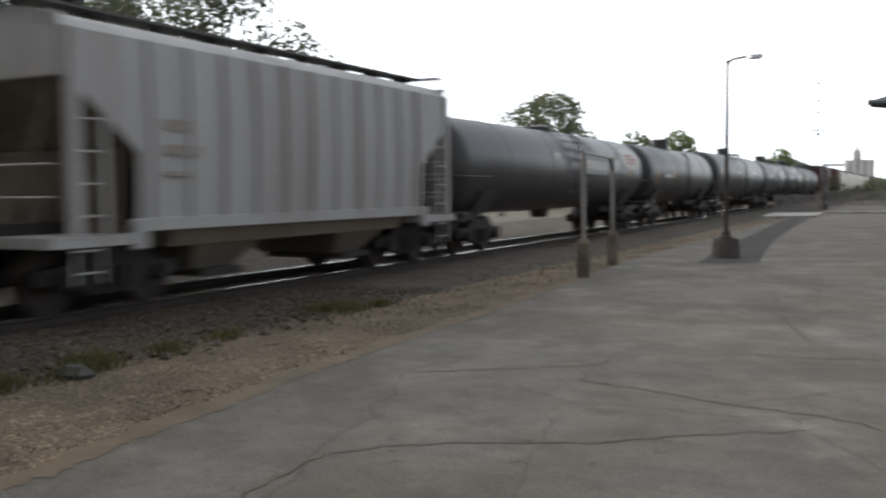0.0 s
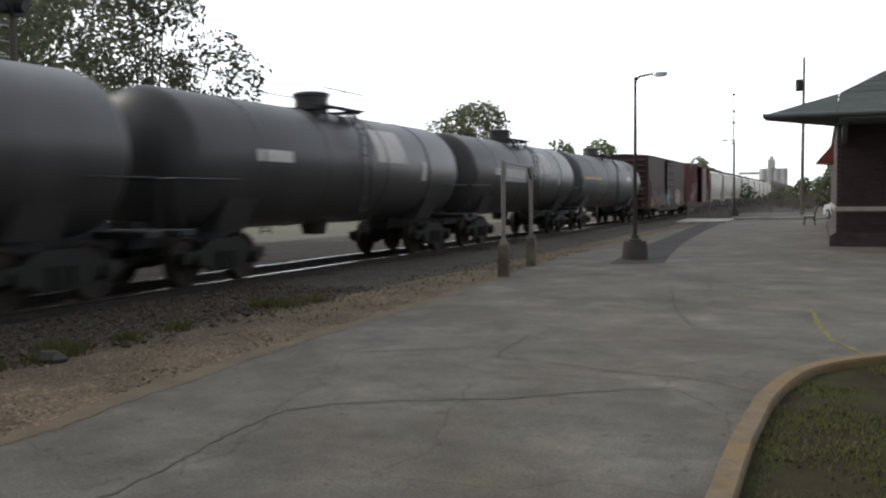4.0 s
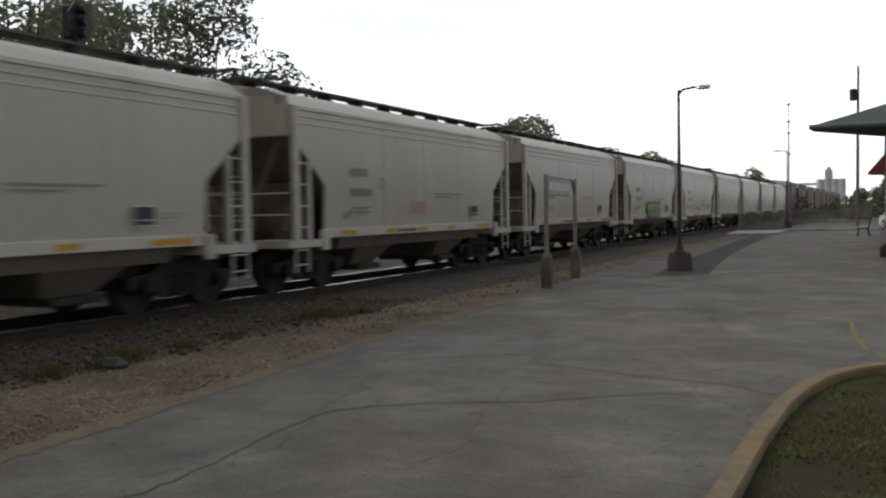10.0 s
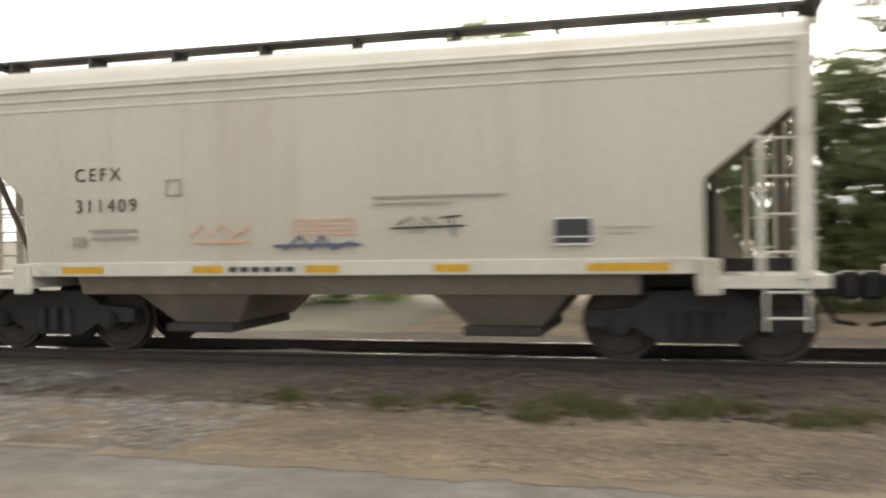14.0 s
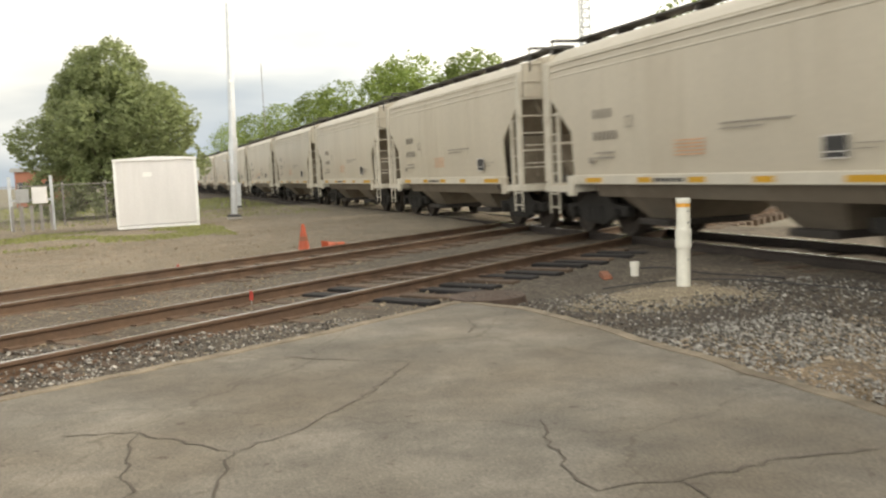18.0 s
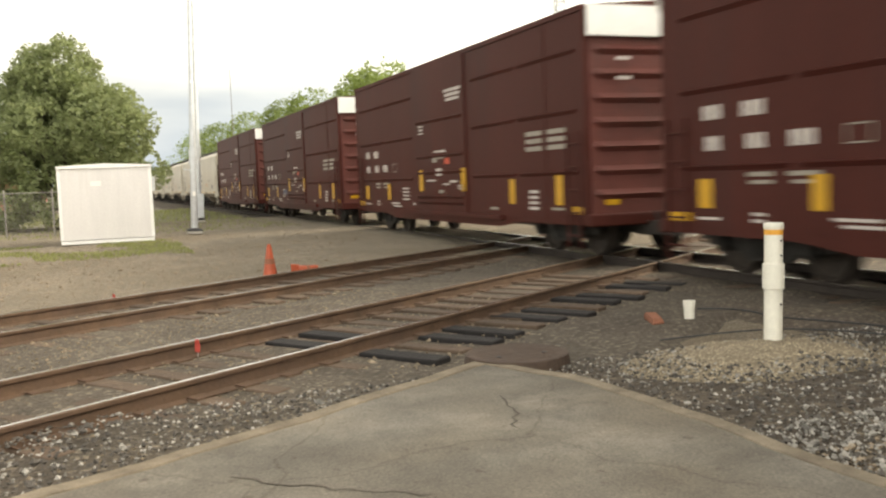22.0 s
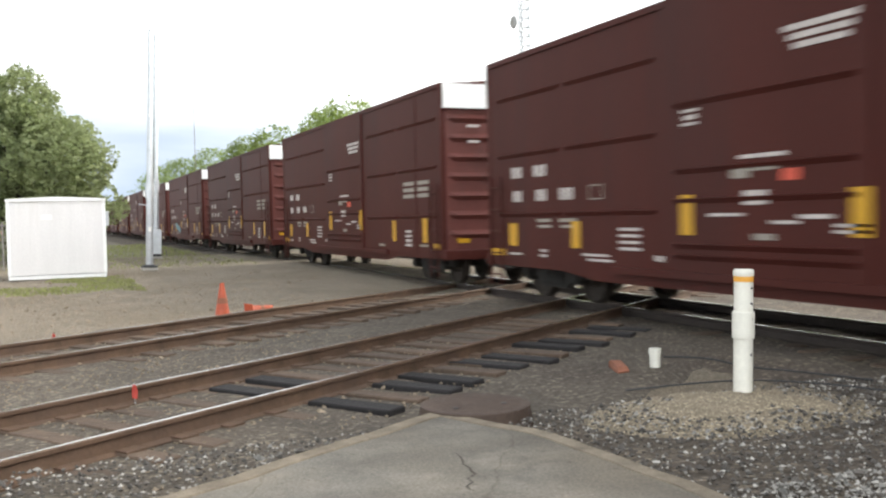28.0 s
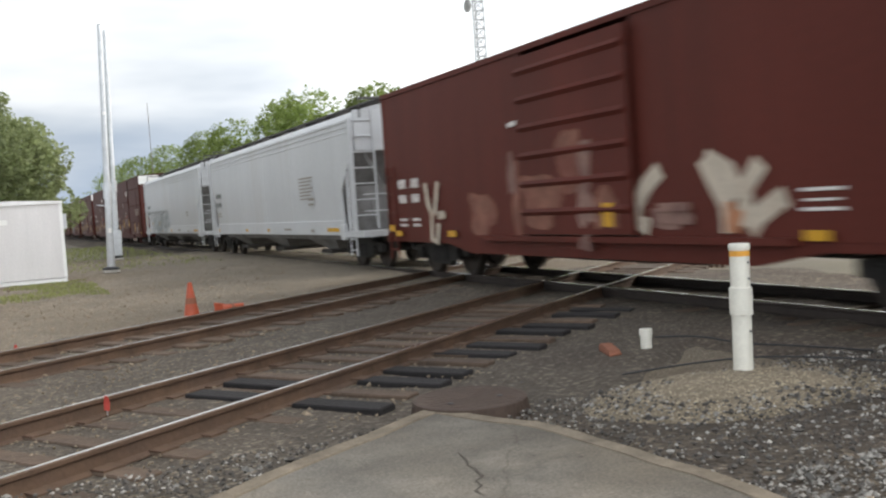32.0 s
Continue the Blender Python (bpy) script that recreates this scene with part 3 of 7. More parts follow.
def bed(name, poly, z, material, label, amp=0.03, step=0.35, seed=3, taper=0.0, fade=0.0, taper_r=0.0, rise=False):
    """Uneven ground: a fine grid over a rectangle, bumped by noise."""
    x0, x1, y0, y1 = poly
    nx, ny = int((x1 - x0) / step) + 1, int((y1 - y0) / step) + 1
    xs, ys = np.linspace(x0, x1, nx), np.linspace(y0, y1, ny)
    verts = [(x, y, z + amp * noise.noise((x * 1.3, y * 1.3, seed)) + amp * 0.5 * noise.noise((x * 4, y * 4, seed)) - taper * max(0, 1 - (x - x0) / 1.3) - fade * max(0, 1 - (y - y0) / 2.0) - taper_r * max(0, 1 - (x1 - x) / 1.4) + (yard_rise(y) if rise else 0)) for x in xs for y in ys]
    faces = [(i * ny + j, (i + 1) * ny + j, (i + 1) * ny + j + 1, i * ny + j + 1) for i in range(nx - 1) for j in range(ny - 1)]
    me = cloud_mesh(name, verts, faces, material)
    me.shade_smooth()
    return tagged(new(name, me), label, "ground", kind="structure")


bed("gravel_strip", (2.9, 7.2, -6.6, 60.0), -0.06, "sandy", "brown sandy gravel strip between platform and track", 0.035, taper=0.16, fade=0.07)
bed("gravel_strip", (2.3, 7.2, -9.0, -5.6), -0.095, "ballast", "dark oily gravel beside the platform corner", 0.025, fade=0.06)
bed("gravel_yard", (-4.0, 30.0, -48.0, -6.4), -0.19, "gravel", "gravel yard around the crossing tracks", 0.035, 0.45, rise=True)
verts = [tuple(cross_point(3.4 + 0.35 * i, -22 + 0.4 * j) + Vector((0, 0, -0.137 + 0.035 * noise.noise((i * 0.5, j * 0.5, 4)) - (0.1 if i in (0, 29) else 0)))) for i in range(30) for j in range(112)]
me = cloud_mesh("crossing_ballast", verts, [(i * 112 + j, i * 112 + j + 1, (i + 1) * 112 + j + 1, (i + 1) * 112 + j) for i in range(29) for j in range(111)], "crossing_dirt")
me.shade_smooth()
tagged(new("crossing_ballast", me), "dark stone ballast under the crossing tracks", "ground", kind="structure")
bed("ballast", (-3.4, 4.2, -8.5, 160.0), BED, "ballast", "dark oily ballast under the main track", 0.04, 0.5)
bed("ballast", (-9.5, -3.3, 11.0, 160.0), BED - 0.03, "ballast", "dark ballast ground behind the main track", 0.04, 0.8)
bed("gravel_lot", (-40.0, -3.2, -3.0, 11.2), BED - 0.03, "sandy", "tan gravel lot behind the main track", 0.04, 1.0)
bed("ballast", (-3.4, 3.6, -160.0, -8.4), BED + 0.004, "ballast", "dark oily ballast under the main track", 0.06, 0.4, taper_r=0.16)

plat = PLAT_W + [(30, 58), (30, 1.9 + 4.0), (21.0, -0.2), (14.6, -4.4), (11.3, -6.55), (9.12, -7.62), (7.76, -8.45)]
sheet("platform", plat, 0.0, "asphalt", "worn grey asphalt platform with weathered patches", "platform")

# the platform's rim
edge_se = [(21.0, -0.2), (14.6, -4.4), (11.3, -6.55), (9.12, -7.62), (7.76, -8.45), (6.75, -9.08)]


def rim(name, line, width, height, material, label, z0=-0.2):
    bm = B()
    rings = []
    for k, (x, y) in enumerate(line):
        a, b = line[max(0, k - 1)], line[min(len(line) - 1, k + 1)]
        d = Vector((b[0] - a[0], b[1] - a[1], 0)).normalized()
        s = Vector((-d.y, d.x, 0)) * width / 2
        p = Vector((x, y, 0))
        e = 0.02
        rings.append([tuple(p - s + Vector((0, 0, z0))), tuple(p - s + Vector((0, 0, height - e))), tuple(p - s * 0.85 + Vector((0, 0, height))), tuple(p + s * 0.85 + Vector((0, 0, height))), tuple(p + s + Vector((0, 0, height - e))), tuple(p + s + Vector((0, 0, z0)))])
    loft(bm, rings)
    return single(name, bm, material, label, "kerb", kind="structure", smooth=False)


def dense(line, step=0.5, wob=0.015, seed=5):
    rng = random.Random(seed)
    out = []
    for (ax, ay), (bx, by) in zip(line, line[1:]):
        n = max(1, int(math.hypot(bx - ax, by - ay) / step))
        out += [(ax + (bx - ax) * k / n + rng.uniform(-wob, wob), ay + (by - ay) * k / n + rng.uniform(-wob, wob)) for k in range(n)]
    return out + [line[-1]]


rim("platform_edge", dense(edge_se, 0.3, 0.03), 0.15, 0.01, "edge", "brown concrete edging at the platform's end")
rim("platform_edge", dense(PLAT_W[:4], 0.3, 0.03), 0.14, 0.008, "edge", "brown concrete edging along the gravel")
single("dirt_seam", ribbon(dense([(x + 0.05, y) for x, y in PLAT_W[3:13]], 0.25, 0.02), 0.34, 0.004, 0.03, 2, 0.05), "dust", "tan dirt washed over the asphalt's edge", "dirt", kind="structure")

# ---- cracks in the asphalt ----
CRACKS = [
    [(7.94, 4.6), (7.8, 5.5), (7.76, 6.3), (8.07, 6.66), (8.8, 7.05), (9.2, 7.2), (9.66, 7.6), (9.95, 7.84), (10.5, 8.15)],
    [(8.5, 9.05), (8.8, 8.99), (9.29, 8.87), (9.91, 8.64), (10.4, 8.56), (10.7, 8.47), (11.02, 8.2)],
    [(8.4, 10.6), (8.44, 9.8), (8.5, 9.05)],
    [(11.41, 14.1), (11.51, 12.6), (11.6, 11.6), (11.73, 11.0), (11.93, 10.45), (12.0, 10.2)],
    [(9.11, 16.68), (9.66, 13.47), (10.15, 11.7)],
    [(9.6, 10.9), (10.2, 10.95), (10.9, 11.1), (11.3, 11.6)],
    [(7.0, 8.8), (7.6, 9.2), (8.44, 9.8)],
    [(7.3, 2.6), (7.7, 3.2), (7.95, 4.0), (7.94, 4.6)],
    [(6.9, 12.6), (7.6, 12.9), (8.5, 13.1), (9.66, 13.47)],
    [(9.4, 14.0), (9.8, 16.5), (9.6, 18.5)],
    [(8.32, -6.09), (8.99, -5.09), (9.57, -4.47), (9.96, -4.25)],
    [(9.96, -4.25), (10.21, -4.54), (10.48, -4.95), (10.58, -4.17), (10.54, -3.69), (10.7, -2.9)],
    [(9.96, -4.25), (10.06, -3.85), (10.12, -3.48), (9.95, -2.8)],
    [(8.32, -6.09), (8.83, -6.48), (9.24, -6.9)],
    [(10.48, -4.95), (10.73, -5.04), (10.97, -5.09)],
    [(8.13, -4.04), (8.3, -3.48), (8.43, -2.92), (8.43, -2.74)],
    [(8.43, -2.74), (8.2, -2.76), (8.01, -2.71), (7.67, -2.68), (7.33, -2.75), (6.8, -2.6)],
    [(8.01, -2.71), (8.0, -2.53), (8.01, -2.3)],
    [(7.13, -7.88), (7.28, -7.34), (7.44, -7.03)],
]
cracks = thing("asphalt_cracks", "dirt-filled cracks in the worn asphalt platform", "crack", kind="structure")
for k, line in enumerate(CRACKS):
    part("crack", ribbon(line, 0.02 if k > 9 else 0.085 if k == 3 else 0.03, 0.0045, 0.035, k, 0.08), "crack_dark" if k > 9 else "crack_moss" if k == 3 else "crack", cracks)

# a darker strip just above the asphalt, from the lamp to the far end
sheet_dark = B()
sheet_dark.faces.new([sheet_dark.verts.new((x, y, 0.004)) for x, y in ((6.9, 21.9), (7.6, 22.1), (8.1, 22.5), (7.75, 26.0), (7.25, 32.0), (6.75, 42.0), (6.35, 54.0), (5.4, 54.0), (5.6, 45.0), (6.1, 36.0), (6.35, 28.0))])
single("tar_strip", sheet_dark, "asphalt_dark", "dark strip on the asphalt leading from the lamp", "asphalt", kind="structure")

# ---- planted bed with its curb ----
CURB = [(11.06, 3.6), (11.07, 5.0), (11.09, 6.1), (11.13, 7.1), (11.23, 8.0), (11.46, 8.87), (11.9, 9.5), (12.5, 10.0), (13.6, 10.45), (16.0, 11.0), (22.0, 12.0)]


def rounded(line, n=4):
    """A smooth curve through the corners of a line."""
    pts = [Vector(p) for p in line]
    out = []
    for k in range(len(pts) - 1):
        a, b, c, d = pts[max(k - 1, 0)], pts[k], pts[k + 1], pts[min(k + 2, len(pts) - 1)]
        for j in range(n):
            t = j / n
            p = 0.5 * (2 * b + (c - a) * t + (2 * a - 5 * b + 4 * c - d) * t * t + (3 * b - a - 3 * c + d) * t ** 3)
            out.append((p.x, p.y))
    return out + [line[-1]]


rim("bed_curb", dense(rounded([(x + 0.014, y - 0.008) for x, y in CURB]), 0.3, 0.005), 0.142, 0.13, "curb", "yellowish worn concrete curb round the grass bed")
inside = [(x + 0.08, y - 0.04) for x, y in CURB] + [(22, 3.6)]
bm = B()
f = bm.faces.new([bm.verts.new((x, y, 0.06)) for x, y in inside])
single("grass_bed", bm, "lawn", "soil of the curbed grass bed", "lawn", kind="structure")


def blades(name, n, spot, h, w, material, label, category, seed=1, parent=None):
    """Many thin bent blades; spot(rng) gives a place (x, y, z) or None."""
    rng = random.Random(seed)
    verts, faces = [], []
    for _ in range(n):
        p = spot(rng)
        if p is None:
            continue
        a, hh = rng.uniform(0, 6.28), h * rng.uniform(0.4, 1.2)
        dx, dy = math.cos(a) * w / 2, math.sin(a) * w / 2
        lx, ly = rng.uniform(-0.6, 0.6) * hh, rng.uniform(-0.6, 0.6) * hh
        i = len(verts)
        x, y, z = p
        verts += [(x - dx, y - dy, z), (x + dx, y + dy, z), (x + dx * 0.7 + lx * 0.4, y + dy * 0.7 + ly * 0.4, z + hh * 0.6), (x - dx * 0.7 + lx * 0.4, y - dy * 0.7 + ly * 0.4, z + hh * 0.6), (x + lx, y + ly, z + hh)]
        faces += [(i, i + 1, i + 2, i + 3), (i + 3, i + 2, i + 4)]
    me = cloud_mesh(name, verts, faces, material)
    ob = tagged(new(name, me), label, category, kind="stuff")
    return ob


def in_bed(rng):
    x, y = rng.uniform(11.2, 16.5), rng.uniform(3.7, 10.6)
    for (ax, ay), (bx, by) in zip(CURB, CURB[1:]):
        if ax < 13.7 and (bx - ax) * (y - ay) - (by - ay) * (x - ax) > -0.1 * math.hypot(bx - ax, by - ay):
            return None
    v = noise.noise((x * 1.2, y * 1.2, 2.0))
    return (x, y, 0.06) if rng.random() < 0.3 + 2.2 * v + 0.16 * (x - 11.5) else None


blades("grass", 85000, in_bed, 0.034, 0.007, "grass", "patchy green grass in the curbed bed", "grass", 4)
blades("leaf_litter", 16000, in_bed, 0.02, 0.024, "litter", "dead brown leaves and clods in the grass bed", "leaf litter", 5)


def tufts(places, spread, z):
    def spot(rng):
        x, y = rng.choice(places)
        return (x + rng.gauss(0, spread), y + rng.gauss(0, spread * 1.5), z)
    return spot


rng = random.Random(77)
WEEDS = [(3.5 + rng.gauss(0, 0.2), rng.uniform(-2, 16)) for _ in range(14)] + [(3.58, 1.07), (3.22, 2.87), (3.74, 3.39), (3.51, -0.46), (3.69, 4.62), (3.14, 2.45), (3.5, 5.8), (3.6, 6.9), (3.2, 0.2), (3.4, -1.6), (3.3, 8.2), (3.6, 10.0), (3.2, 12.5)]
blades("trackside_weeds", 3000, tufts([(x + 0.26, y) for x, y in WEEDS], 0.085, -0.09), 0.17, 0.022, "weed", "small green weeds along the ballast edge", "weeds", 6)
blades("grass", 14000, lambda r: (x, y, -0.19 + yard_rise(y)) if noise.noise(((x := r.uniform(7.5, 18)) * 0.4, (y := r.uniform(-31.5, -24)) * 0.4, 1)) > 0.05 else None, 0.07, 0.03, "dry_grass", "thin grass on the gravel yard", "grass", 7)
blades("grass", 9000, lambda r: (r.uniform(2.4, 22), r.uniform(-75, -36), -0.04), 0.14, 0.05, "dry_grass", "grass around the signal hut", "grass", 8)
blades("grass", 700, lambda r: (r.uniform(3.4, 5.2), r.uniform(11, 28), -0.06), 0.05, 0.025, "weed", "sparse grass beside the sign", "grass", 9)


# ---- loose stones ----
def stones(name, n, spot, size, material, label, seed):
    rng = random.Random(seed)
    base = [(1, 0, 0), (-1, 0, 0), (0, 1, 0), (0, -1, 0), (0, 0, 1), (0, 0, -1)]
    tris = [(0, 2, 4), (2, 1, 4), (1, 3, 4), (3, 0, 4), (2, 0, 5), (1, 2, 5), (3, 1, 5), (0, 3, 5)]
    verts, faces = [], []
    for _ in range(n):
        p = spot(rng)
        if p is None:
            continue
        s = size * rng.lognormvariate(0, 0.35)
        a = rng.uniform(0, 6.28)
        c, q = math.cos(a), math.sin(a)
        i = len(verts)
        for bx, by, bz in base:
            bx, by, bz = (v * s * rng.uniform(0.6, 1.2) + rng.uniform(-0.25, 0.25) * s for v in (bx, by, bz))
            verts.append((p[0] + bx * c - by * q, p[1] + bx * q + by * c, p[2] + bz * 0.7 + s * 0.2))
        faces += [(i + t[0], i + t[1], i + t[2]) for t in tris]
    return tagged(new(name, cloud_mesh(name, verts, faces, material)), label, "gravel", kind="stuff")


def off_platform(x, y):
    """True beyond the platform's two edges near its corner."""
    west = x < np.interp(y, [p[1] for p in PLAT_W], [p[0] for p in PLAT_W]) - 0.12 and y > -9.1
    south = (Vector((x, y, 0)) - Vector((6.75, -9.08, 0))).dot(Vector((0.53, -0.848, 0))) > 0.12
    return west or south


def near_corner(rng):
    x, y = rng.uniform(1.6, 12.5), rng.uniform(-15, -4.6)
    return (x, y, (-0.06 if x > 2.4 else -0.11) if y > -9.0 else -0.17) if off_platform(x, y) else None


stones("gravel", 17000, near_corner, 0.0135, "stone", "crushed grey stone near the platform corner", 11)
stones("gravel", 24000, near_corner, 0.016, "stone_dark", "oily dark ballast stones by the crossing", 12)
stones("gravel", 9000, lambda r: tuple(cross_point(r.uniform(5.2, 12.8), r.uniform(-6, 14)) + Vector((0, 0, -0.135))), 0.015, "stone_sand", "crushed stone between the crossing tracks", 13)
stones("gravel", 7000, lambda r: (r.uniform(4.0, 6.35), r.uniform(-6.5, -1.5), -0.06), 0.014, "stone", "light grey crushed stone along the platform edge", 19)
stones("gravel", 12000, lambda r: (r.uniform(3.7, 6.3), r.uniform(-6.0, 14), -0.06), 0.013, "stone_sand", "sandy loose gravel along the platform", 14)
stones("gravel", 6000, lambda r: (r.uniform(1.0, 3.6), r.uniform(-2, 16), -0.09), 0.025, "stone_brown", "dark brown ballast shoulder stones", 15)
stones("gravel", 3500, lambda r: (r.uniform(4, 16), y := r.uniform(-27, -16), -0.18 + yard_rise(y)), 0.016, "stone_sand", "pale chips scattered over the yard", 18)
stones("gravel", 2600, lambda r: (r.uniform(2, 24), y := r.uniform(-34, -20), -0.175 + yard_rise(y)), 0.018, "stone_sand", "scattered gravel before the signal hut", 16)

stones("dirt_clods", 500, lambda r: (r.gauss(3.7, 0.35), r.uniform(-5, 14), -0.07), 0.045, "stone_brown", "dark clods and dry weeds along the ballast edge", 17)

# ---- tracks ----
RAIL_OUT = [(-0.07, -0.172), (0.07, -0.172), (0.07, -0.16), (0.012, -0.14), (0.01, -0.05), (0.034, -0.035), (0.036, -0.006), (0.028, 0.0), (-0.028, 0.0), (-0.036, -0.006), (-0.034, -0.035), (-0.01, -0.05), (-0.012, -0.14), (-0.07, -0.16)]


def rail_piece(parent, start, way, length, material="rail", band=0.03):
    """One rail with its polished running band."""
    yaw = math.degrees(math.atan2(-way.x, way.y))
    ob = new("rail", finish("rail", prism(B(), RAIL_OUT, 0, length, "y"), material))
    ob.parent = parent
    ob.matrix_basis = pose(start.x, start.y, RAIL, 0, 0, yaw)
    bm = B()
    box(bm, -band, band, 0, length, 0.0005, 0.003)
    part("running_band", bm, "railtop", ob, "polished steel running band")
    return ob


main_track = thing("railway_track", "main railway track with worn steel rails and oily timber ties", "railway track", kind="structure")
for x in (-0.755, 0.755):
    rail_piece(main_track, Vector((x, -420, 0)), Vector((0, 1, 0)), 900)
tie_mesh = finish("tie", box(B(), -1.28, 1.28, -0.11, 0.11, -0.09, 0.09, 0.012), "tie")
tie_black = finish("tie", box(B(), -0.47, 0.47, -0.13, 0.13, -0.09, 0.1, 0.012), "tie_black")
tie_end = finish("tie", box(B(), -0.42, 0.42, -0.11, 0.11, -0.09, 0.1, 0.012), "tie")
plate_mesh = finish("tie_plate", box(B(), -0.16, 0.16, -0.09, 0.09, 0.0, 0.018), "rail_orange")
rng = random.Random(21)


def tie(parent, x, y, yaw, mesh, z=-0.215 + RAIL):
    ob = new("tie", mesh)
    ob.parent = parent
    ob.matrix_basis = pose(x, y, z - 0.035 + rng.uniform(-0.012, 0.012), 0, 0, yaw + rng.uniform(-1.2, 1.2))
    return ob


for k in range(130):
    tie(main_track, rng.uniform(-0.04, 0.04), -34 + 0.53 * k, 0, tie_mesh)
for number, c in enumerate(CROSS):
    track = thing("railway_track", "crossing railway track with rusty rails, timber ties and stone ballast", "railway track", kind="structure")
    for o in (-0.755, 0.755):
        rail_piece(track, cross_point(c + o, -60), CD, 130, "rail_orange", 0.016)
    for k in range(95):
        s = -12 + 0.52 * k
        p = cross_point(c, s)
        if abs(p.x) < 1.9:
            continue
        t_ob = tie(track, p.x, p.y, CROSS_YAW, tie_mesh, (-0.195 if s > 10.8 else -0.212) + RAIL)
        if number == 0:
            # blackened timbers stick out beside the cover, a few between the rails
            if 9.6 < s < 16.6:
                e = cross_point(c - 1.32 + rng.uniform(-0.12, 0.12), s)
                tie(track, e.x, e.y, CROSS_YAW, tie_end if k % 3 == 1 else tie_black, -0.188 + RAIL)
            if 9.7 < s < 10.8:
                e = cross_point(c + 0.05, s + 0.1)
                tie(track, e.x, e.y, CROSS_YAW, tie_black, -0.185 + RAIL)
            for o in (-0.755, 0.755):
                pl = new("tie_plate", plate_mesh)
                pl.parent = t_ob
                pl.matrix_basis = pose(o, 0, 0.088)

# ---- things near the corner ----
def manhole():
    ob = thing("manhole_cover", "rusty round iron manhole cover in the gravel", "manhole cover", (6.38, -9.2, 0.002))
    part("rim", lathe(B(), [(0.40, -0.2), (0.5, -0.2), (0.46, 0.02), (0.43, 0.025), (0.40, 0.02)], seg=32), "iron", ob)
    lid = part("lid", lathe(B(), [(0.0, -0.02), (0.395, -0.02), (0.395, 0.016), (0.0, 0.016)], seg=32), "iron", ob)
    for k in range(-4, 5):
        w = math.sqrt(max(0.37**2 - (k * 0.08) ** 2, 0.001))
        part("tread_bar", box(B(), -w, w, k * 0.08 - 0.012, k * 0.08 + 0.012, 0.014, 0.022), "iron", lid)
    for s in (-1, 1):
        part("pick_hole", lathe(B(), [(0.0, 0.0), (0.025, 0.0), (0.025, 0.026), (0.0, 0.026)], (0.22 * s, 0.1, 0), seg=10), "black_steel", ob)


manhole()


def mound():
    verts, faces, n, r = [], [], 20, 1.5
    for i in range(n + 1):
        for j in range(n + 1):
            u, v = i / n * 2 - 1, j / n * 2 - 1
            d = math.hypot(u, v)
            h = (0.17 + 0.05 * noise.noise((u * 4, v * 4, 7))) * max(0, 1 - d * d) ** 0.8
            verts.append((4.25 + u * 1.55, -8.45 + v * 1.05, -0.19 + h))
    faces = [(i * (n + 1) + j, (i + 1) * (n + 1) + j, (i + 1) * (n + 1) + j + 1, i * (n + 1) + j + 1) for i in range(n) for j in range(n)]
    me = cloud_mesh("sand_mound", verts, faces, "sand")
    me.shade_smooth()
    tagged(new("sand_mound", me), "low mound of sandy gravel round the white pipe", "mound", kind="structure")


mound()


def vent_pipe():
    ob = thing("vent_pipe", "white plastic standpipe with an orange band near its top", "pipe", (3.88, -8.8, 0.0))
    ob.matrix_basis = pose(3.88, -8.8, 0.0, 0.6, -1.6, 0)
    part("lower_pipe", lathe(B(), [(0.085, -0.1), (0.085, 0.5), (0.075, 0.5)], seg=20), "pvc", ob, smooth=True)
    part("coupling", lathe(B(), [(0.088, 0.44), (0.1, 0.445), (0.1, 0.68), (0.088, 0.685)], seg=20), "pvc", ob, smooth=True)
    part("upper_pipe", lathe(B(), [(0.085, 0.64), (0.085, 0.98), (0.08, 0.98)], seg=20), "pvc", ob, smooth=True)
    part("band", lathe(B(), [(0.087, 0.955), (0.0875, 0.955), (0.0875, 1.03), (0.087, 1.03)], seg=20), "orange_band", ob, "orange marker band")
    part("cap", lathe(B(), [(0.086, 1.0), (0.093, 1.02), (0.093, 1.055), (0.085, 1.068), (0.0, 1.068)], seg=20), "pvc", ob, smooth=True)
    for z in (0.62, 0.76, 0.9, 0.3):
        part("bolt", lathe(B(), [(0.0, 0.0), (0.01, 0.0), (0.01, 0.012), (0.0, 0.012)], (-0.02, 0.088, z), "x", 8), "black_steel", ob)


vent_pipe()


def stub_pipe():
    ob = thing("pipe_stub", "short white plastic pipe stub in the gravel", "pipe", (3.42, -10.75, -0.1))
    part("pipe", lathe(B(), [(0.06, -0.05), (0.064, 0.165), (0.052, 0.17), (0.05, 0.08)], seg=18), "pvc", ob, smooth=True)
    part("collar", lathe(B(), [(0.064, 0.11), (0.071, 0.11), (0.071, 0.175), (0.064, 0.175)], seg=18), "pvc", ob)


stub_pipe()
bm = B()
loft(bm, [[(x * s, y * s, z) for x, y in ((-0.19, -0.07), (0.2, -0.06), (0.17, 0.07), (-0.15, 0.06))] for s, z in ((1, 0), (1.02, 0.05), (0.8, 0.09))])
ob = single("clay_block", bm, "clay", "reddish broken clay block lying on the gravel", "block")
ob.matrix_basis = pose(3.9, -10.75, -0.14, 4, 6, 70)


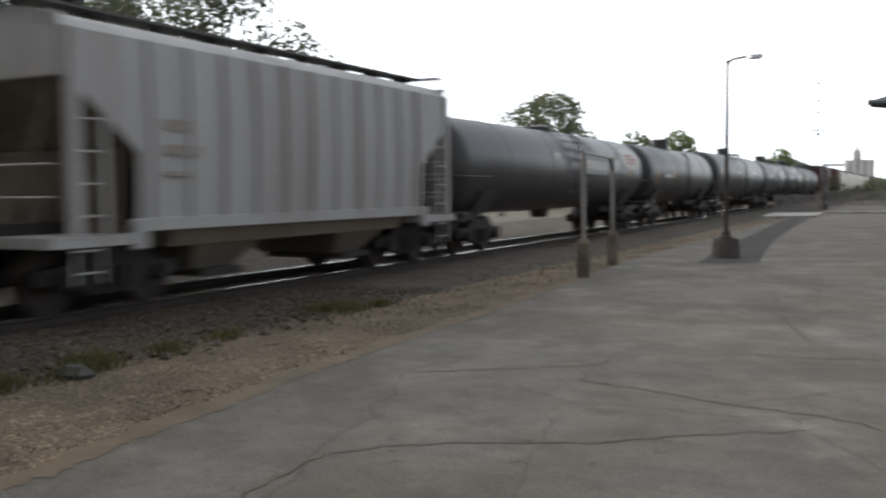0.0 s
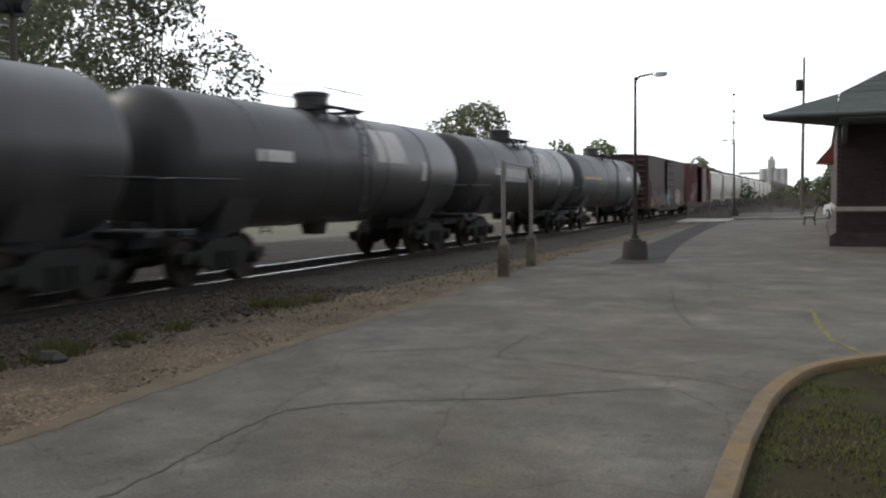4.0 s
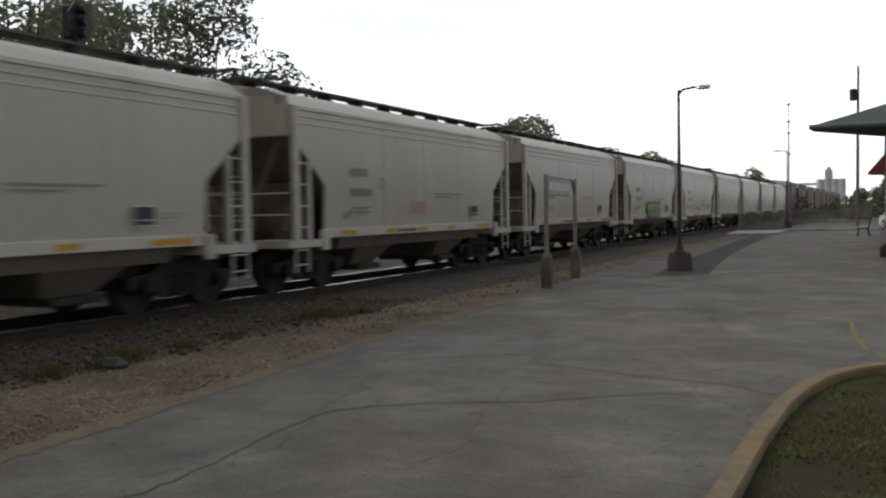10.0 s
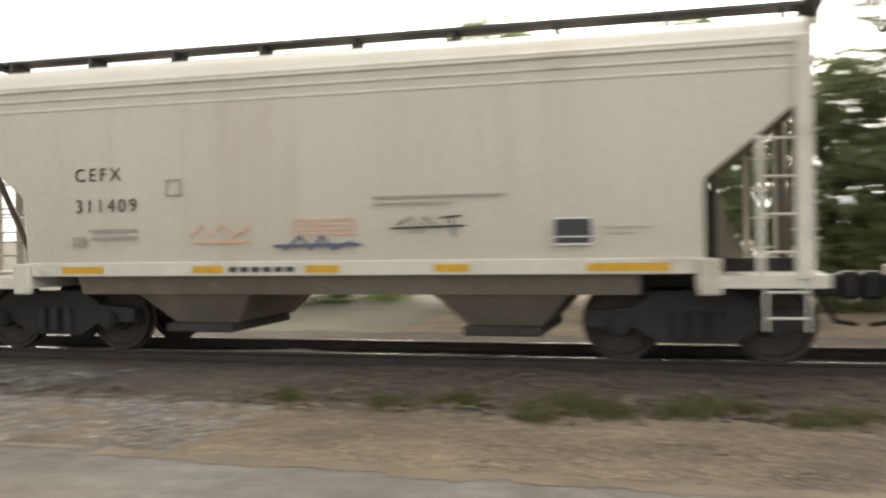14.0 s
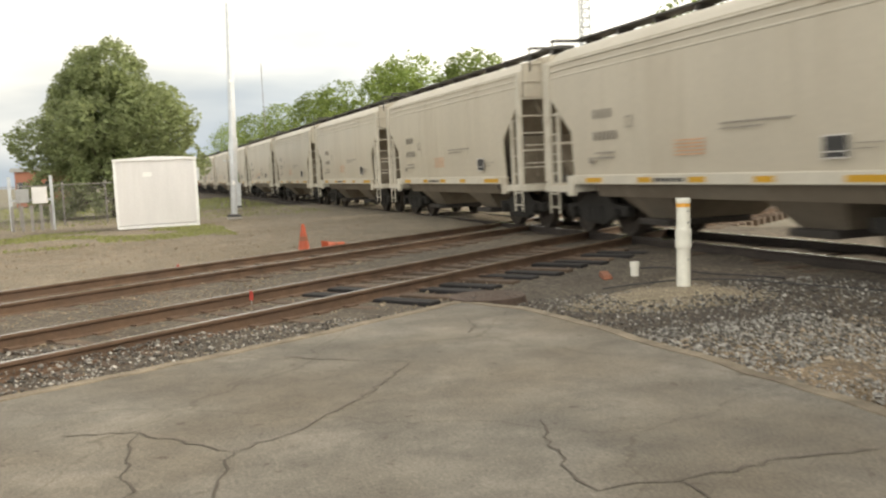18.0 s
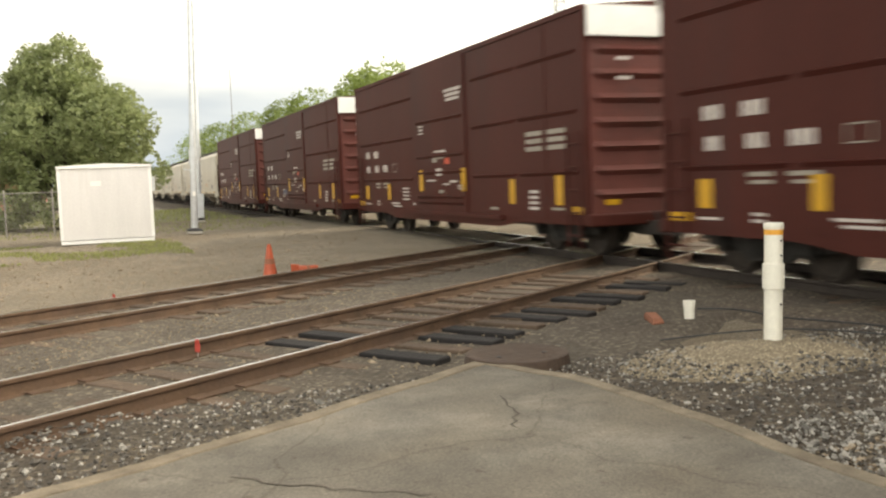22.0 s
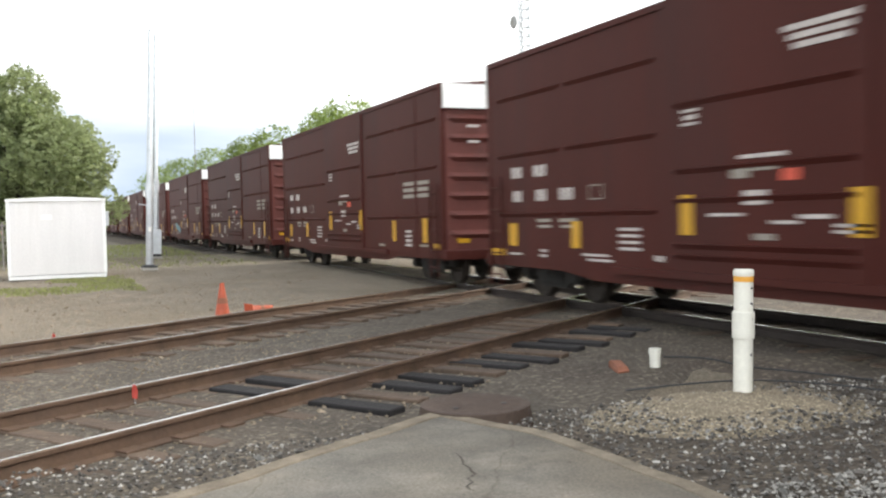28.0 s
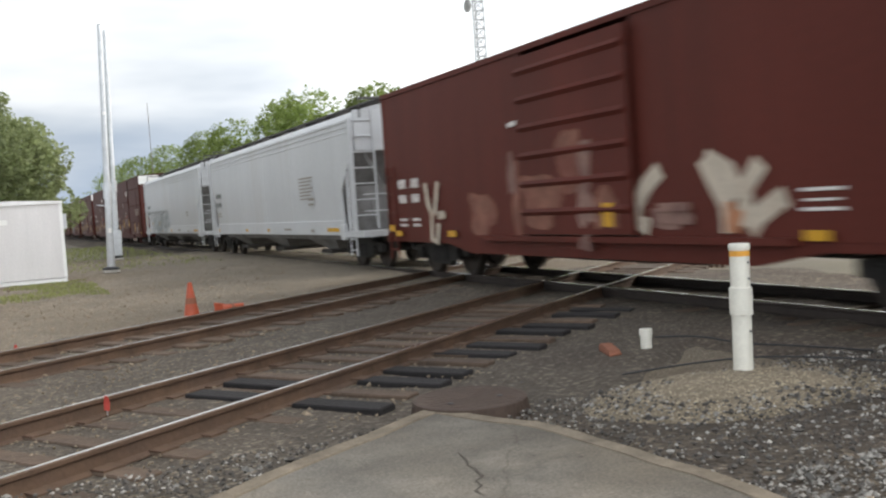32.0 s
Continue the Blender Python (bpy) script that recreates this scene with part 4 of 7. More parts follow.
def traffic_cone(x, y, yaw, fallen):
    ob = thing("traffic_cone", "fallen orange traffic cone on the gravel" if fallen else "standing faded orange traffic cone by the rails", "traffic cone", (x, y, -0.15), yaw=yaw)
    part("base", box(B(), -0.18, 0.18, -0.18, 0.18, 0, 0.035, 0.01), "cone", ob)
    part("body", lathe(B(), [(0.14, 0.035), (0.035, 0.66), (0.0, 0.67)], seg=18), "cone", ob, smooth=True)
    part("collar", lathe(B(), [(0.096, 0.3), (0.1, 0.3), (0.083, 0.4), (0.079, 0.4)], seg=18), "clay", ob, "dirty faded band")
    if fallen:
        ob.matrix_basis = pose(x, y, 0.0, 0, 84, yaw) @ Matrix.Scale(0.75, 4)


traffic_cone(6.83, -18.75, 10, False)
traffic_cone(6.42, -18.5, 200, True)


def flag(x, y, label):
    ob = thing("marker_flag", label, "flag", (x, y, -0.13), yaw=68)
    part("wire", rod(B(), (0, 0, 0), (0.02, 0, 0.2), 0.004, seg=5), "galv", ob)
    bm = B()
    loft(bm, [[(0.02, -0.02, 0.06), (0.024, -0.02, 0.06), (0.03, 0.03, 0.05), (0.026, 0.03, 0.05)], [(0.02, -0.02, 0.13), (0.024, -0.02, 0.13), (0.018, 0.035, 0.12), (0.014, 0.035, 0.12)], [(0.02, -0.01, 0.19), (0.024, -0.01, 0.19), (0.026, 0.02, 0.185), (0.022, 0.02, 0.185)]])
    part("cloth", bm, "red_flag", ob)


flag(8.92, -11.45, "small red marker flag between the crossing rails")
flag(9.6, -16.4, "small red marker flag beyond the crossing rails")


def cable(points, r, label):
    cu = bpy.data.curves.new("cable", "CURVE")
    cu.dimensions, cu.bevel_depth, cu.bevel_resolution = "3D", r, 1
    sp = cu.splines.new("NURBS")
    sp.points.add(len(points) - 1)
    for q, p in zip(sp.points, points):
        q.co = (*p, 1)
    sp.use_endpoint_u, sp.order_u = True, 3
    cu.materials.append(M["black_steel"])
    tagged(new("cable", cu), label, "cable")


cable([(3.35, -10.7, -0.02), (3.1, -10.3, 0.02), (2.9, -9.9, -0.06), (2.6, -9.3, -0.05), (2.5, -8.6, -0.03)], 0.011, "black cable lying over the gravel")
cable([(4.6, -9.6, -0.1), (3.9, -9.2, -0.0), (3.3, -8.7, 0.02), (2.6, -7.9, -0.05), (2.1, -7.0, -0.07)], 0.009, "dark cable curving past the white pipe")
bm = B()
loft(bm, [[(math.cos(a) * s, math.sin(a) * s * 0.6, z) for a in (0.3, 1.4, 2.2, 3.3, 4.4, 5.5)] for s, z in ((0.2, 0), (0.24, 0.06), (0.13, 0.13))])
ob = single("rock", bm, "stone_dark", "dark flat rock on the gravel", "rock")
ob.matrix_basis = pose(4.1, 7.6, -0.08)


# ---- signal hut and its neighbours ----
def signal_hut():
    ob = thing("signal_hut", "ribbed aluminium signal equipment hut on the gravel", "equipment hut", (9.35, -32.6, 0.04), yaw=-1)
    w, d, h = 1.29, 1.3, 2.25
    wall = part("wall", box(B(), -w, w, -d, d, 0.12, h), "shed", ob)
    for k in range(6):
        x = -w + 0.2 + k * (2 * w - 0.4) / 5
        part("rib", box(B(), x - 0.012, x + 0.012, d, d + 0.012, 0.16, h - 0.04), "shed", wall)
    part("roof", prism(B(), [(-w - 0.06, h), (w + 0.06, h), (w + 0.06, h + 0.07), (0, h + 0.13), (-w - 0.06, h + 0.07)], -d - 0.08, d + 0.08, "y"), "hut_trim", ob)
    part("base_frame", box(B(), -w - 0.03, w + 0.03, -d - 0.03, d + 0.03, 0.0, 0.1), "hut_trim", ob)
    for s in (-1, 1):
        part("corner_trim", box(B(), s * w - 0.045, s * w + 0.045, d - 0.02, d + 0.025, 0.12, h), "hut_trim", ob)
    part("label_plate", box(B(), 0.12, 0.42, d + 0.012, d + 0.02, 1.72, 1.86), "white_paint", ob, "white notice plate")
    part("handle", box(B(), w + 0.0, w + 0.05, 0.6, 0.66, 1.2, 1.5), "galv", ob)
    part("vent_box", box(B(), -w - 0.16, -w, 0.2, 0.8, 1.5, 1.95, 0.02), "galv", ob)


signal_hut()


def mast(at, h, r, label, case, lean):
    ob = thing("signal_mast", label, "mast", at, group="steel masts beside the line")
    ob.matrix_basis = pose(*at, 0, lean, 0)
    part("foot", box(B(), -0.25, 0.25, -0.25, 0.25, 0, 0.1, 0.02), "concrete", ob)
    part("base_plate", lathe(B(), [(0.0, 0.1), (0.27, 0.1), (0.27, 0.16), (0.16, 0.2), (0.0, 0.2)], seg=14), "black_steel", ob)
    part("pole", rod(B(), (0, 0, 0.15), (0, 0, h), r, r * 0.45, 14), "galv", ob, smooth=True)
    part("joint_sleeve", rod(B(), (0, 0, h * 0.3), (0, 0, h * 0.3 + 0.5), r * 1.12, r * 1.1, 14), "galv", ob, smooth=True)
    if case:
        part("junction_box", box(B(), -0.22, 0.22, 0.1, 0.3, 0.2, 1.3, 0.02), "galv", ob)
    else:
        part("step_bolt", rod(B(), (-0.05, 0.05, 2.15), (0.35, 0.1, 2.2), 0.02, seg=6), "galv", ob)
        part("tag", box(B(), -0.05, 0.05, r, r + 0.006, 1.3, 1.45), "white_paint", ob)
        part("tag", box(B(), -0.04, 0.04, r * 0.8, r * 0.8 + 0.03, 5.1, 5.2), "white_paint", ob)
    return ob


mast((6.55, -34.3, 0.02), 8.0, 0.125, "tall galvanised steel mast on a bolted base plate", False, -1.8)
mast((5.24, -45.0, 0.02), 9.9, 0.15, "second galvanised mast with a junction box at its foot", True, -1.6)


def leaf_cloud(n, lobes, size, rng):
    """Leaf quads scattered over and in lobes of (centre, radii)."""
    weights = [r[0] * r[1] * r[2] for _, r in lobes]
    verts, faces = [], []
    for _ in range(n):
        (cx, cy, cz), (rx, ry, rz) = rng.choices(lobes, weights)[0]
        d = Vector((rng.gauss(0, 1), rng.gauss(0, 1), rng.gauss(0, 1))).normalized() * rng.uniform(0.45, 1.0) ** 0.5
        d *= 1 + 0.25 * noise.noise((d.x * 2 + cx, d.y * 2 + cy, d.z * 2 + cz))
        p = Vector((cx + d.x * rx, cy + d.y * ry, cz + d.z * rz))
        if noise.noise(p * (0.35 / size) * 0.5) < -0.18:
            continue
        s = size * rng.uniform(0.6, 1.4)
        u = Vector((rng.gauss(0, 1), rng.gauss(0, 1), rng.gauss(0, 0.6))).normalized()
        v = u.cross(Vector((rng.gauss(0, 1), rng.gauss(0, 1), rng.gauss(0, 1)))).normalized()
        i = len(verts)
        verts += [p - u * s, p + v * s * 0.45, p + u * s, p - v * s * 0.45]
        faces.append((i, i + 1, i + 2, i + 3))
    return verts, faces


def tree(at, height, width, n, leaf, label, seed, low=0.3, material="leaf", name="tree", trunk_r=0.25, lobes_n=14, category="tree"):
    rng = random.Random(seed)
    ob = thing(name, label, category, at)
    bm = B()
    fork = Vector((rng.uniform(-0.2, 0.2), rng.uniform(-0.2, 0.2), height * max(low, 0.18)))
    rod(bm, (0, 0, -0.1), fork, trunk_r, trunk_r * 0.7, 9)
    lobes = []
    for k in range(lobes_n):
        a = 2 * math.pi * k / lobes_n * 2.4 + rng.uniform(-0.4, 0.4)
        f = k / (lobes_n - 1)
        z = height * (low + 0.1 + (0.86 - low) * f)
        out = width / 2 * math.sqrt(max(0.05, 1 - (1.7 * f - 0.55) ** 2)) * rng.uniform(0.45, 0.75)
        c = Vector((math.cos(a) * out, math.sin(a) * out, z))
        r = width * rng.uniform(0.17, 0.25)
        lobes.append((tuple(c), (r, r, r * rng.uniform(0.65, 0.9))))
        mid = fork.lerp(c, 0.55) + Vector((0, 0, -0.06 * height))
        rod(bm, fork, mid, trunk_r * 0.42, trunk_r * 0.22, 6)
        rod(bm, mid, c, trunk_r * 0.22, trunk_r * 0.06, 5)
    part("trunk", bm, "bark", ob)
    verts, faces = leaf_cloud(n, lobes, leaf, rng)
    part("crown", cloud_mesh("crown", verts, faces, material), material, ob)
    return ob


tree((10.85, -46, -0.25), 7.3, 8.6, 95000, 0.105, "broad bushy green tree behind the signal hut", 31, low=0.08, material="leaf", trunk_r=0.3, lobes_n=22)


# ---- rolling stock ----
def mirrored(build):
    """Calls build(side) for both long sides."""
    for s in (1, -1):
        build(s)


TRUCK = {}


def truck_meshes():
    bm = B()
    outline = [(-1.28, 0.42), (-1.28, 0.62), (-0.75, 0.66), (-0.45, 0.86), (0.45, 0.86), (0.75, 0.66), (1.28, 0.62), (1.28, 0.42), (0.72, 0.42), (0.42, 0.24), (-0.42, 0.24), (-0.72, 0.42)]
    prism(bm, outline, -0.07, 0.07, "x")
    for y in (-0.89, 0.89):
        rod(bm, (-0.06, y, 0.46), (0.16, y, 0.46), 0.13, seg=12)
        rod(bm, (0.16, y, 0.46), (0.19, y, 0.46), 0.09, seg=10)
    for y in (-0.22, 0, 0.22):
        rod(bm, (0.085, y, 0.3), (0.085, y, 0.62), 0.075, seg=8)
    TRUCK["side"] = finish("side_frame", bm, "running")
    bm = B()
    lathe(bm, [(0.06, -0.06), (0.16, -0.06), (0.19, -0.025), (0.38, -0.03), (0.42, -0.07), (0.46, -0.07), (0.465, 0.05), (0.50, 0.055), (0.50, 0.075), (0.40, 0.075), (0.37, 0.02), (0.19, 0.02), (0.15, 0.06), (0.06, 0.06)], axis="x", seg=28)
    TRUCK["wheel"] = finish("wheel", bm, "wheel", True)
    TRUCK["axle"] = finish("axle", rod(B(), (-0.98, 0, 0), (0.98, 0, 0), 0.08, seg=10), "running")
    bm = B()
    box(bm, -1.05, 1.05, -0.17, 0.17, 0.45, 0.78, 0.03)
    box(bm, -0.9, 0.9, -0.5, -0.42, 0.42, 0.52)
    box(bm, -0.9, 0.9, 0.42, 0.5, 0.42, 0.52)
    TRUCK["bolster"] = finish("bolster", bm, "running")


truck_meshes()


def truck(car, y):
    t = new("truck", TRUCK["bolster"])
    t.parent = car
    t.matrix_basis = pose(0, y, 0)
    for s in (1, -1):
        o = part("side_frame", TRUCK["side"], "running", t)
        o.matrix_basis = pose(s * 1.0, 0, 0, 0, 0, 0 if s > 0 else 180)
        for ya in (-0.89, 0.89):
            o = part("wheel", TRUCK["wheel"], "wheel", t)
            o.matrix_basis = pose(s * 0.75, ya, 0.465, 0, 0, 0 if s < 0 else 180)
    for ya in (-0.89, 0.89):
        part("axle", TRUCK["axle"], "running", t).matrix_basis = pose(0, ya, 0.465)


def ladder(bm, x, y0, y1, z0, z1, rungs, r=0.016, stile=0.03):
    """A ladder in the plane x = const."""
    for y in (y0, y1):
        box(bm, x - stile / 2, x + stile / 2, y - stile / 2, y + stile / 2, z0, z1)
    for k in range(rungs):
        z = z0 + (z1 - z0) * (k + 0.5) / rungs
        rod(bm, (x, y0, z), (x, y1, z), r, seg=5)


def bars(car, rects, material, x, name="lettering", label="", depth=0.004):
    """Flat marks (y0, y1, z0, z1) on the side x, each a part."""
    for y0, y1, z0, z1 in rects:
        part(name, box(B(), x, x + depth if x > 0 else x - depth, y0, y1, z0, z1), material, car, label)


def words(car, text, y, z, size, x, material="stencil_black"):
    cu = bpy.data.curves.new("lettering", "FONT")
    cu.body, cu.size, cu.extrude, cu.space_character = text, size, 0.002, 1.33
    cu.offset = 0.0
    ob = bpy.data.objects.new("lettering", cu)
    me = bpy.data.meshes.new_from_object(ob)
    bpy.data.objects.remove(ob)
    turn = Matrix(((0, 0, 1, x), (1, 0, 0, y), (0, 1, 0, z), (0, 0, 0, 1)))
    me.transform(turn)
    me.materials.clear()
    me.materials.append(M[material])
    return part("lettering", me, material, car, "painted reporting marks")


def blobs(car, centres, x, material, label, squash=1.0, seed=1, name="graffiti"):
    """Rounded painted patches (y, z, ry, rz) with a wobbly outline."""
    rng = random.Random(seed)
    for k, (cy, cz, ry, rz) in enumerate(centres):
        bm = B()
        ph = rng.uniform(0, 6)
        pts = []
        for j in range(22):
            a = 2 * math.pi * j / 22
            w = 1 + 0.16 * math.sin(3 * a + ph) + 0.1 * math.sin(5 * a + 2 * ph)
            sx, sz = abs(math.cos(a)) ** 0.7 * math.copysign(1, math.cos(a)), abs(math.sin(a)) ** 0.7 * math.copysign(1, math.sin(a))
            pts.append((cy + ry * w * sx, cz + rz * w * sz))
        prism(bm, pts, x + 0.0012 * k, x + 0.003 + 0.0012 * k, "x")
        part(name, bm, material, car, label)


def strokes(car, lines, x, width, material, label):
    """Painted lines: each one thin ribbon along its points (y, z)."""
    for k, line in enumerate(lines):
        rings, x0 = [], x + 0.0009 * k
        for i, (y, z) in enumerate(line):
            a, b = line[max(0, i - 1)], line[min(len(line) - 1, i + 1)]
            d = Vector((b[0] - a[0], b[1] - a[1])).normalized() * width / 2
            if i in (0, len(line) - 1):
                y, z = y + d.x * (0.5 if i else -0.5), z + d.y * (0.5 if i else -0.5)
            rings.append([(x0, y - d.y, z + d.x), (x0, y + d.y, z - d.x), (x0 + 0.002, y + d.y, z - d.x), (x0 + 0.002, y - d.y, z + d.x)])
        part("graffiti", loft(B(), rings), material, car, label)


def scrawl(car, y0, y1, z0, z1, x, colours, n, seed, width=0.1):
    """Sprayed letters: bent strokes of several colours over a stretch of the side."""
    rng = random.Random(seed)
    for i in range(n):
        material, label = colours[i % len(colours)]
        cy, cz = y0 + (y1 - y0) * (i + rng.random()) / n, rng.uniform(z0, z1)
        ry, rz, a0, turn = rng.uniform(0.12, 0.38), rng.uniform(0.2, 0.5) * (z1 - z0), rng.uniform(0, 6.3), rng.choice((-1, 1)) * rng.uniform(1.6, 4.2)
        line = [(cy + ry * math.cos(a0 + turn * k / 6), min(max(cz + rz * math.sin(a0 + turn * k / 6), z0), z1 + 0.2)) for k in range(7)]
        strokes(car, [line], x + 0.0005 * i, width * rng.uniform(0.6, 1.6), material, label)


def coupler(car, y, s):
    bm = B()
    box(bm, -0.14, 0.14, min(y, y + s * 0.5), max(y, y + s * 0.5), 0.74, 1.0, 0.02)
    box(bm, -0.2, 0.2, min(y + s * 0.38, y + s * 0.62), max(y + s * 0.38, y + s * 0.62), 0.7, 1.04, 0.04)
    part("coupler", bm, "running", car)
    bm = B()
    pts = [(0.35, y + s * 0.1, 0.85), (0.33, y + s * 0.3, 0.45), (0.25, y + s * 0.55, 0.4)]
    for a, b in zip(pts, pts[1:]):
        rod(bm, a, b, 0.03, seg=6)
    part("brake_hose", bm, "running", car)


def hopper_section(half_w, bot, top, roof):
    """Half outline of a curved-side hopper body, from sill to ridge: (x, z)."""
    out = []
    for k in range(9):
        f = k / 8
        out.append((half_w - 0.10 * (1 - math.sin(math.pi * (0.12 + 0.62 * f))) - 0.02 * f, bot + (top - bot) * f))
    for k in range(1, 8):
        a = math.pi / 2 * k / 7
        out.append(((half_w - 0.14) * (1 - 0.42 * (1 - math.cos(a))) - 0.62 * math.sin(a) ** 2 * half_w * 0.35, top + (roof - top) * math.sin(a)))
    return out


def hopper(name, label, half, bays, body_mat, trim_mat, low_mat, sill, eave, roof_z, tank_len, ribs=(), beads=True, group="", sill_low=0.04, sill_high=0.15, inset=1.42):
    """Covered hopper: half = half length over end sills; bays = centres of the outlets; tank_len = half length of the side sheet's top."""
    car = thing(name, label, "hopper car", group=group)
    hw = 1.56
    sec = hopper_section(hw, sill + 0.14, eave, roof_z)
    # side sheets: cut away at the ends below the slope sheets
    cut = half - inset         # where the sheet starts at sill level
    def reach(z):
        f = min(max((z - sill - 1.04) / 0.94, 0), 1)
        return cut + (tank_len - cut) * f
    def side(s):
        bm = B()
        rings = []
        for x, z in sec[:9]:
            r = reach(z)
            rings.append([(s * x, -r, z), (s * x, -r * 0.5, z), (s * x, r * 0.5, z), (s * x, r, z), (s * (x - 0.05), r, z), (s * (x - 0.05), -r, z)])
        # more rows between for the cut's curve
        fine = []
        for a, b in zip(rings, rings[1:]):
            for k in range(4):
                f = k / 4
                row = [tuple(Vector(p).lerp(Vector(q), f)) for p, q in zip(a, b)]
                r = reach(row[0][2])
                row = [(p[0], math.copysign(r * (0.5 if i in (1, 2) else 1), p[1]), p[2]) for i, p in enumerate(row)]
                fine.append(row)
        fine.append(rings[-1])
        loft(bm, fine)
        part("side_sheet", bm, body_mat, car, smooth=True)
    mirrored(side)
    bm = B()
    arc = sec[8:]
    ring = [(x, z) for x, z in arc] + [(-x, z) for x, z in arc[::-1]]
    loft(bm, [[(x, y, z) for x, z in ring] for y in (-tank_len, tank_len)])
    part("roof", bm, body_mat, car, smooth=True)
    if beads:
        def bead(s):
            for z in (eave - 0.06, eave - 0.2, eave - 0.34):
                x = hw - 0.052
                part("eave_bead", box(B(), s * x - 0.035, s * x + 0.035, -tank_len + 0.02, tank_len - 0.02, z - 0.02, z + 0.02, 0.01), trim_mat, car)
        mirrored(bead)
    # slope sheets, inner bulkheads and side sills
    for s in (1, -1):
        bm = B()
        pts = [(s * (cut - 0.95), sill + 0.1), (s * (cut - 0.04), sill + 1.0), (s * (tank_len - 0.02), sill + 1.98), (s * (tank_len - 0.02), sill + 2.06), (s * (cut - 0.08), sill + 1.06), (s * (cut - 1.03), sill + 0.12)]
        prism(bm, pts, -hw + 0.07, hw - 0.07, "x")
        # low_mat carries painted shade as well as dust
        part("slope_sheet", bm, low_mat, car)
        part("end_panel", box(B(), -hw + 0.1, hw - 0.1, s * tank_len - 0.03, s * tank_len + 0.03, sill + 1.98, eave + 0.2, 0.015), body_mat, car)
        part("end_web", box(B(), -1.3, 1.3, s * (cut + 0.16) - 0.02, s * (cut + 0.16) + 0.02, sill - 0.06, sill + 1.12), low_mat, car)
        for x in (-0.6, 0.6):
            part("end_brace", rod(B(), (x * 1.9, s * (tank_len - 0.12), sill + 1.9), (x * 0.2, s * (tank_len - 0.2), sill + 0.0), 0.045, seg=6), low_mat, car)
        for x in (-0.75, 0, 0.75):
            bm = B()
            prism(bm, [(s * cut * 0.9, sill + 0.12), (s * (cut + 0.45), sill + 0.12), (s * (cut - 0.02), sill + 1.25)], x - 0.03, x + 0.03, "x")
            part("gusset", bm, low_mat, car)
        bm = B()
        prism(bm, [(s * (cut - 0.1), sill - 0.2), (s * (half + 0.1), sill - 0.2), (s * (half + 0.1), sill - 0.06), (s * (cut - 0.1), sill - 0.06)], -hw, hw, "x")
        part("end_platform", bm, trim_mat, car)
        thin = cut + 0.52 * (tank_len - cut)
        for sx in (1, -1):
            x = sx * (hw - 0.02)
            part("corner_post", box(B(), x - 0.05, x + 0.05, s * (tank_len - 0.1) - 0.085, s * (tank_len - 0.1) + 0.085, sill - 0.1, eave, 0.01), trim_mat, car)
            part("ladder_post", box(B(), x - 0.035, x + 0.035, s * thin - 0.04, s * thin + 0.04, sill - 0.1, sill + 1.5), trim_mat, car)
            for k in range(4):
                part("rung", rod(B(), (x, s * thin, sill + 0.2 + 0.42 * k), (x, s * (tank_len - 0.15), sill + 0.2 + 0.42 * k), 0.016, seg=5), trim_mat, car)
            step = B()
            ladder(step, x, s * (tank_len - 0.5), s * (tank_len - 0.06), sill - 0.68, sill - 0.1, 2)
            part("step", step, trim_mat, car)
            if sx * s > 0:
                inner = sx * (hw - 0.6)
                part("ladder_stile", box(B(), inner - 0.025, inner + 0.025, s * (tank_len + 0.06) - 0.02, s * (tank_len + 0.06) + 0.02, sill, eave + 0.25), trim_mat, car)
                for k in range(7):
                    part("rung", rod(B(), (x, s * (tank_len + 0.06), sill + 0.35 + 0.4 * k), (inner, s * (tank_len + 0.06), sill + 0.35 + 0.4 * k), 0.016, seg=5), trim_mat, car)
            bm = B()
            box(bm, sx * (hw - 0.02) - 0.06, sx * (hw - 0.02) + 0.06, s * (cut + 0.05) - 0.13, s * (cut + 0.05) + 0.13, sill - 0.28, sill + 0.14, 0.02)
            part("jack_pad", bm, trim_mat, car)
        bm = B()
        for k in range(5):
            rod(bm, (-hw + 0.1, s * (half - 0.02), sill + 0.45 + 0.42 * k), (hw - 0.1, s * (half - 0.02), sill + 0.45 + 0.42 * k), 0.015, seg=5)
            if k == 1:
                break
        part("grab_rail", bm, trim_mat, car)
        truck(car, s * (half - 1.32))
        coupler(car, s * half, s)
    def sills(s):
        bm = B()
        box(bm, s * (hw - 0.06) - 0.03, s * (hw - 0.06) + 0.035, -cut - 0.05, cut + 0.05, sill - sill_low, sill + sill_high, 0.012)
        part("side_sill", bm, trim_mat, car)
    mirrored(sills)
    part("centre_sill", box(B(), -0.3, 0.3, -half, half, sill - 0.25, sill + 0.1), "underframe", car)
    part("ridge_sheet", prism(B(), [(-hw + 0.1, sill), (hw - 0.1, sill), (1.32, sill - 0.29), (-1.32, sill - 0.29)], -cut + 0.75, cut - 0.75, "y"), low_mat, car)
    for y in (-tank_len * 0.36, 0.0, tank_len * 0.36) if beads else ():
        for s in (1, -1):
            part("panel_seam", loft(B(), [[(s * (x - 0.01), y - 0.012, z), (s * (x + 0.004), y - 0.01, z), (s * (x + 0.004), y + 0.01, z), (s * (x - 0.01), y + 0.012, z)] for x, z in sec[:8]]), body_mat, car)
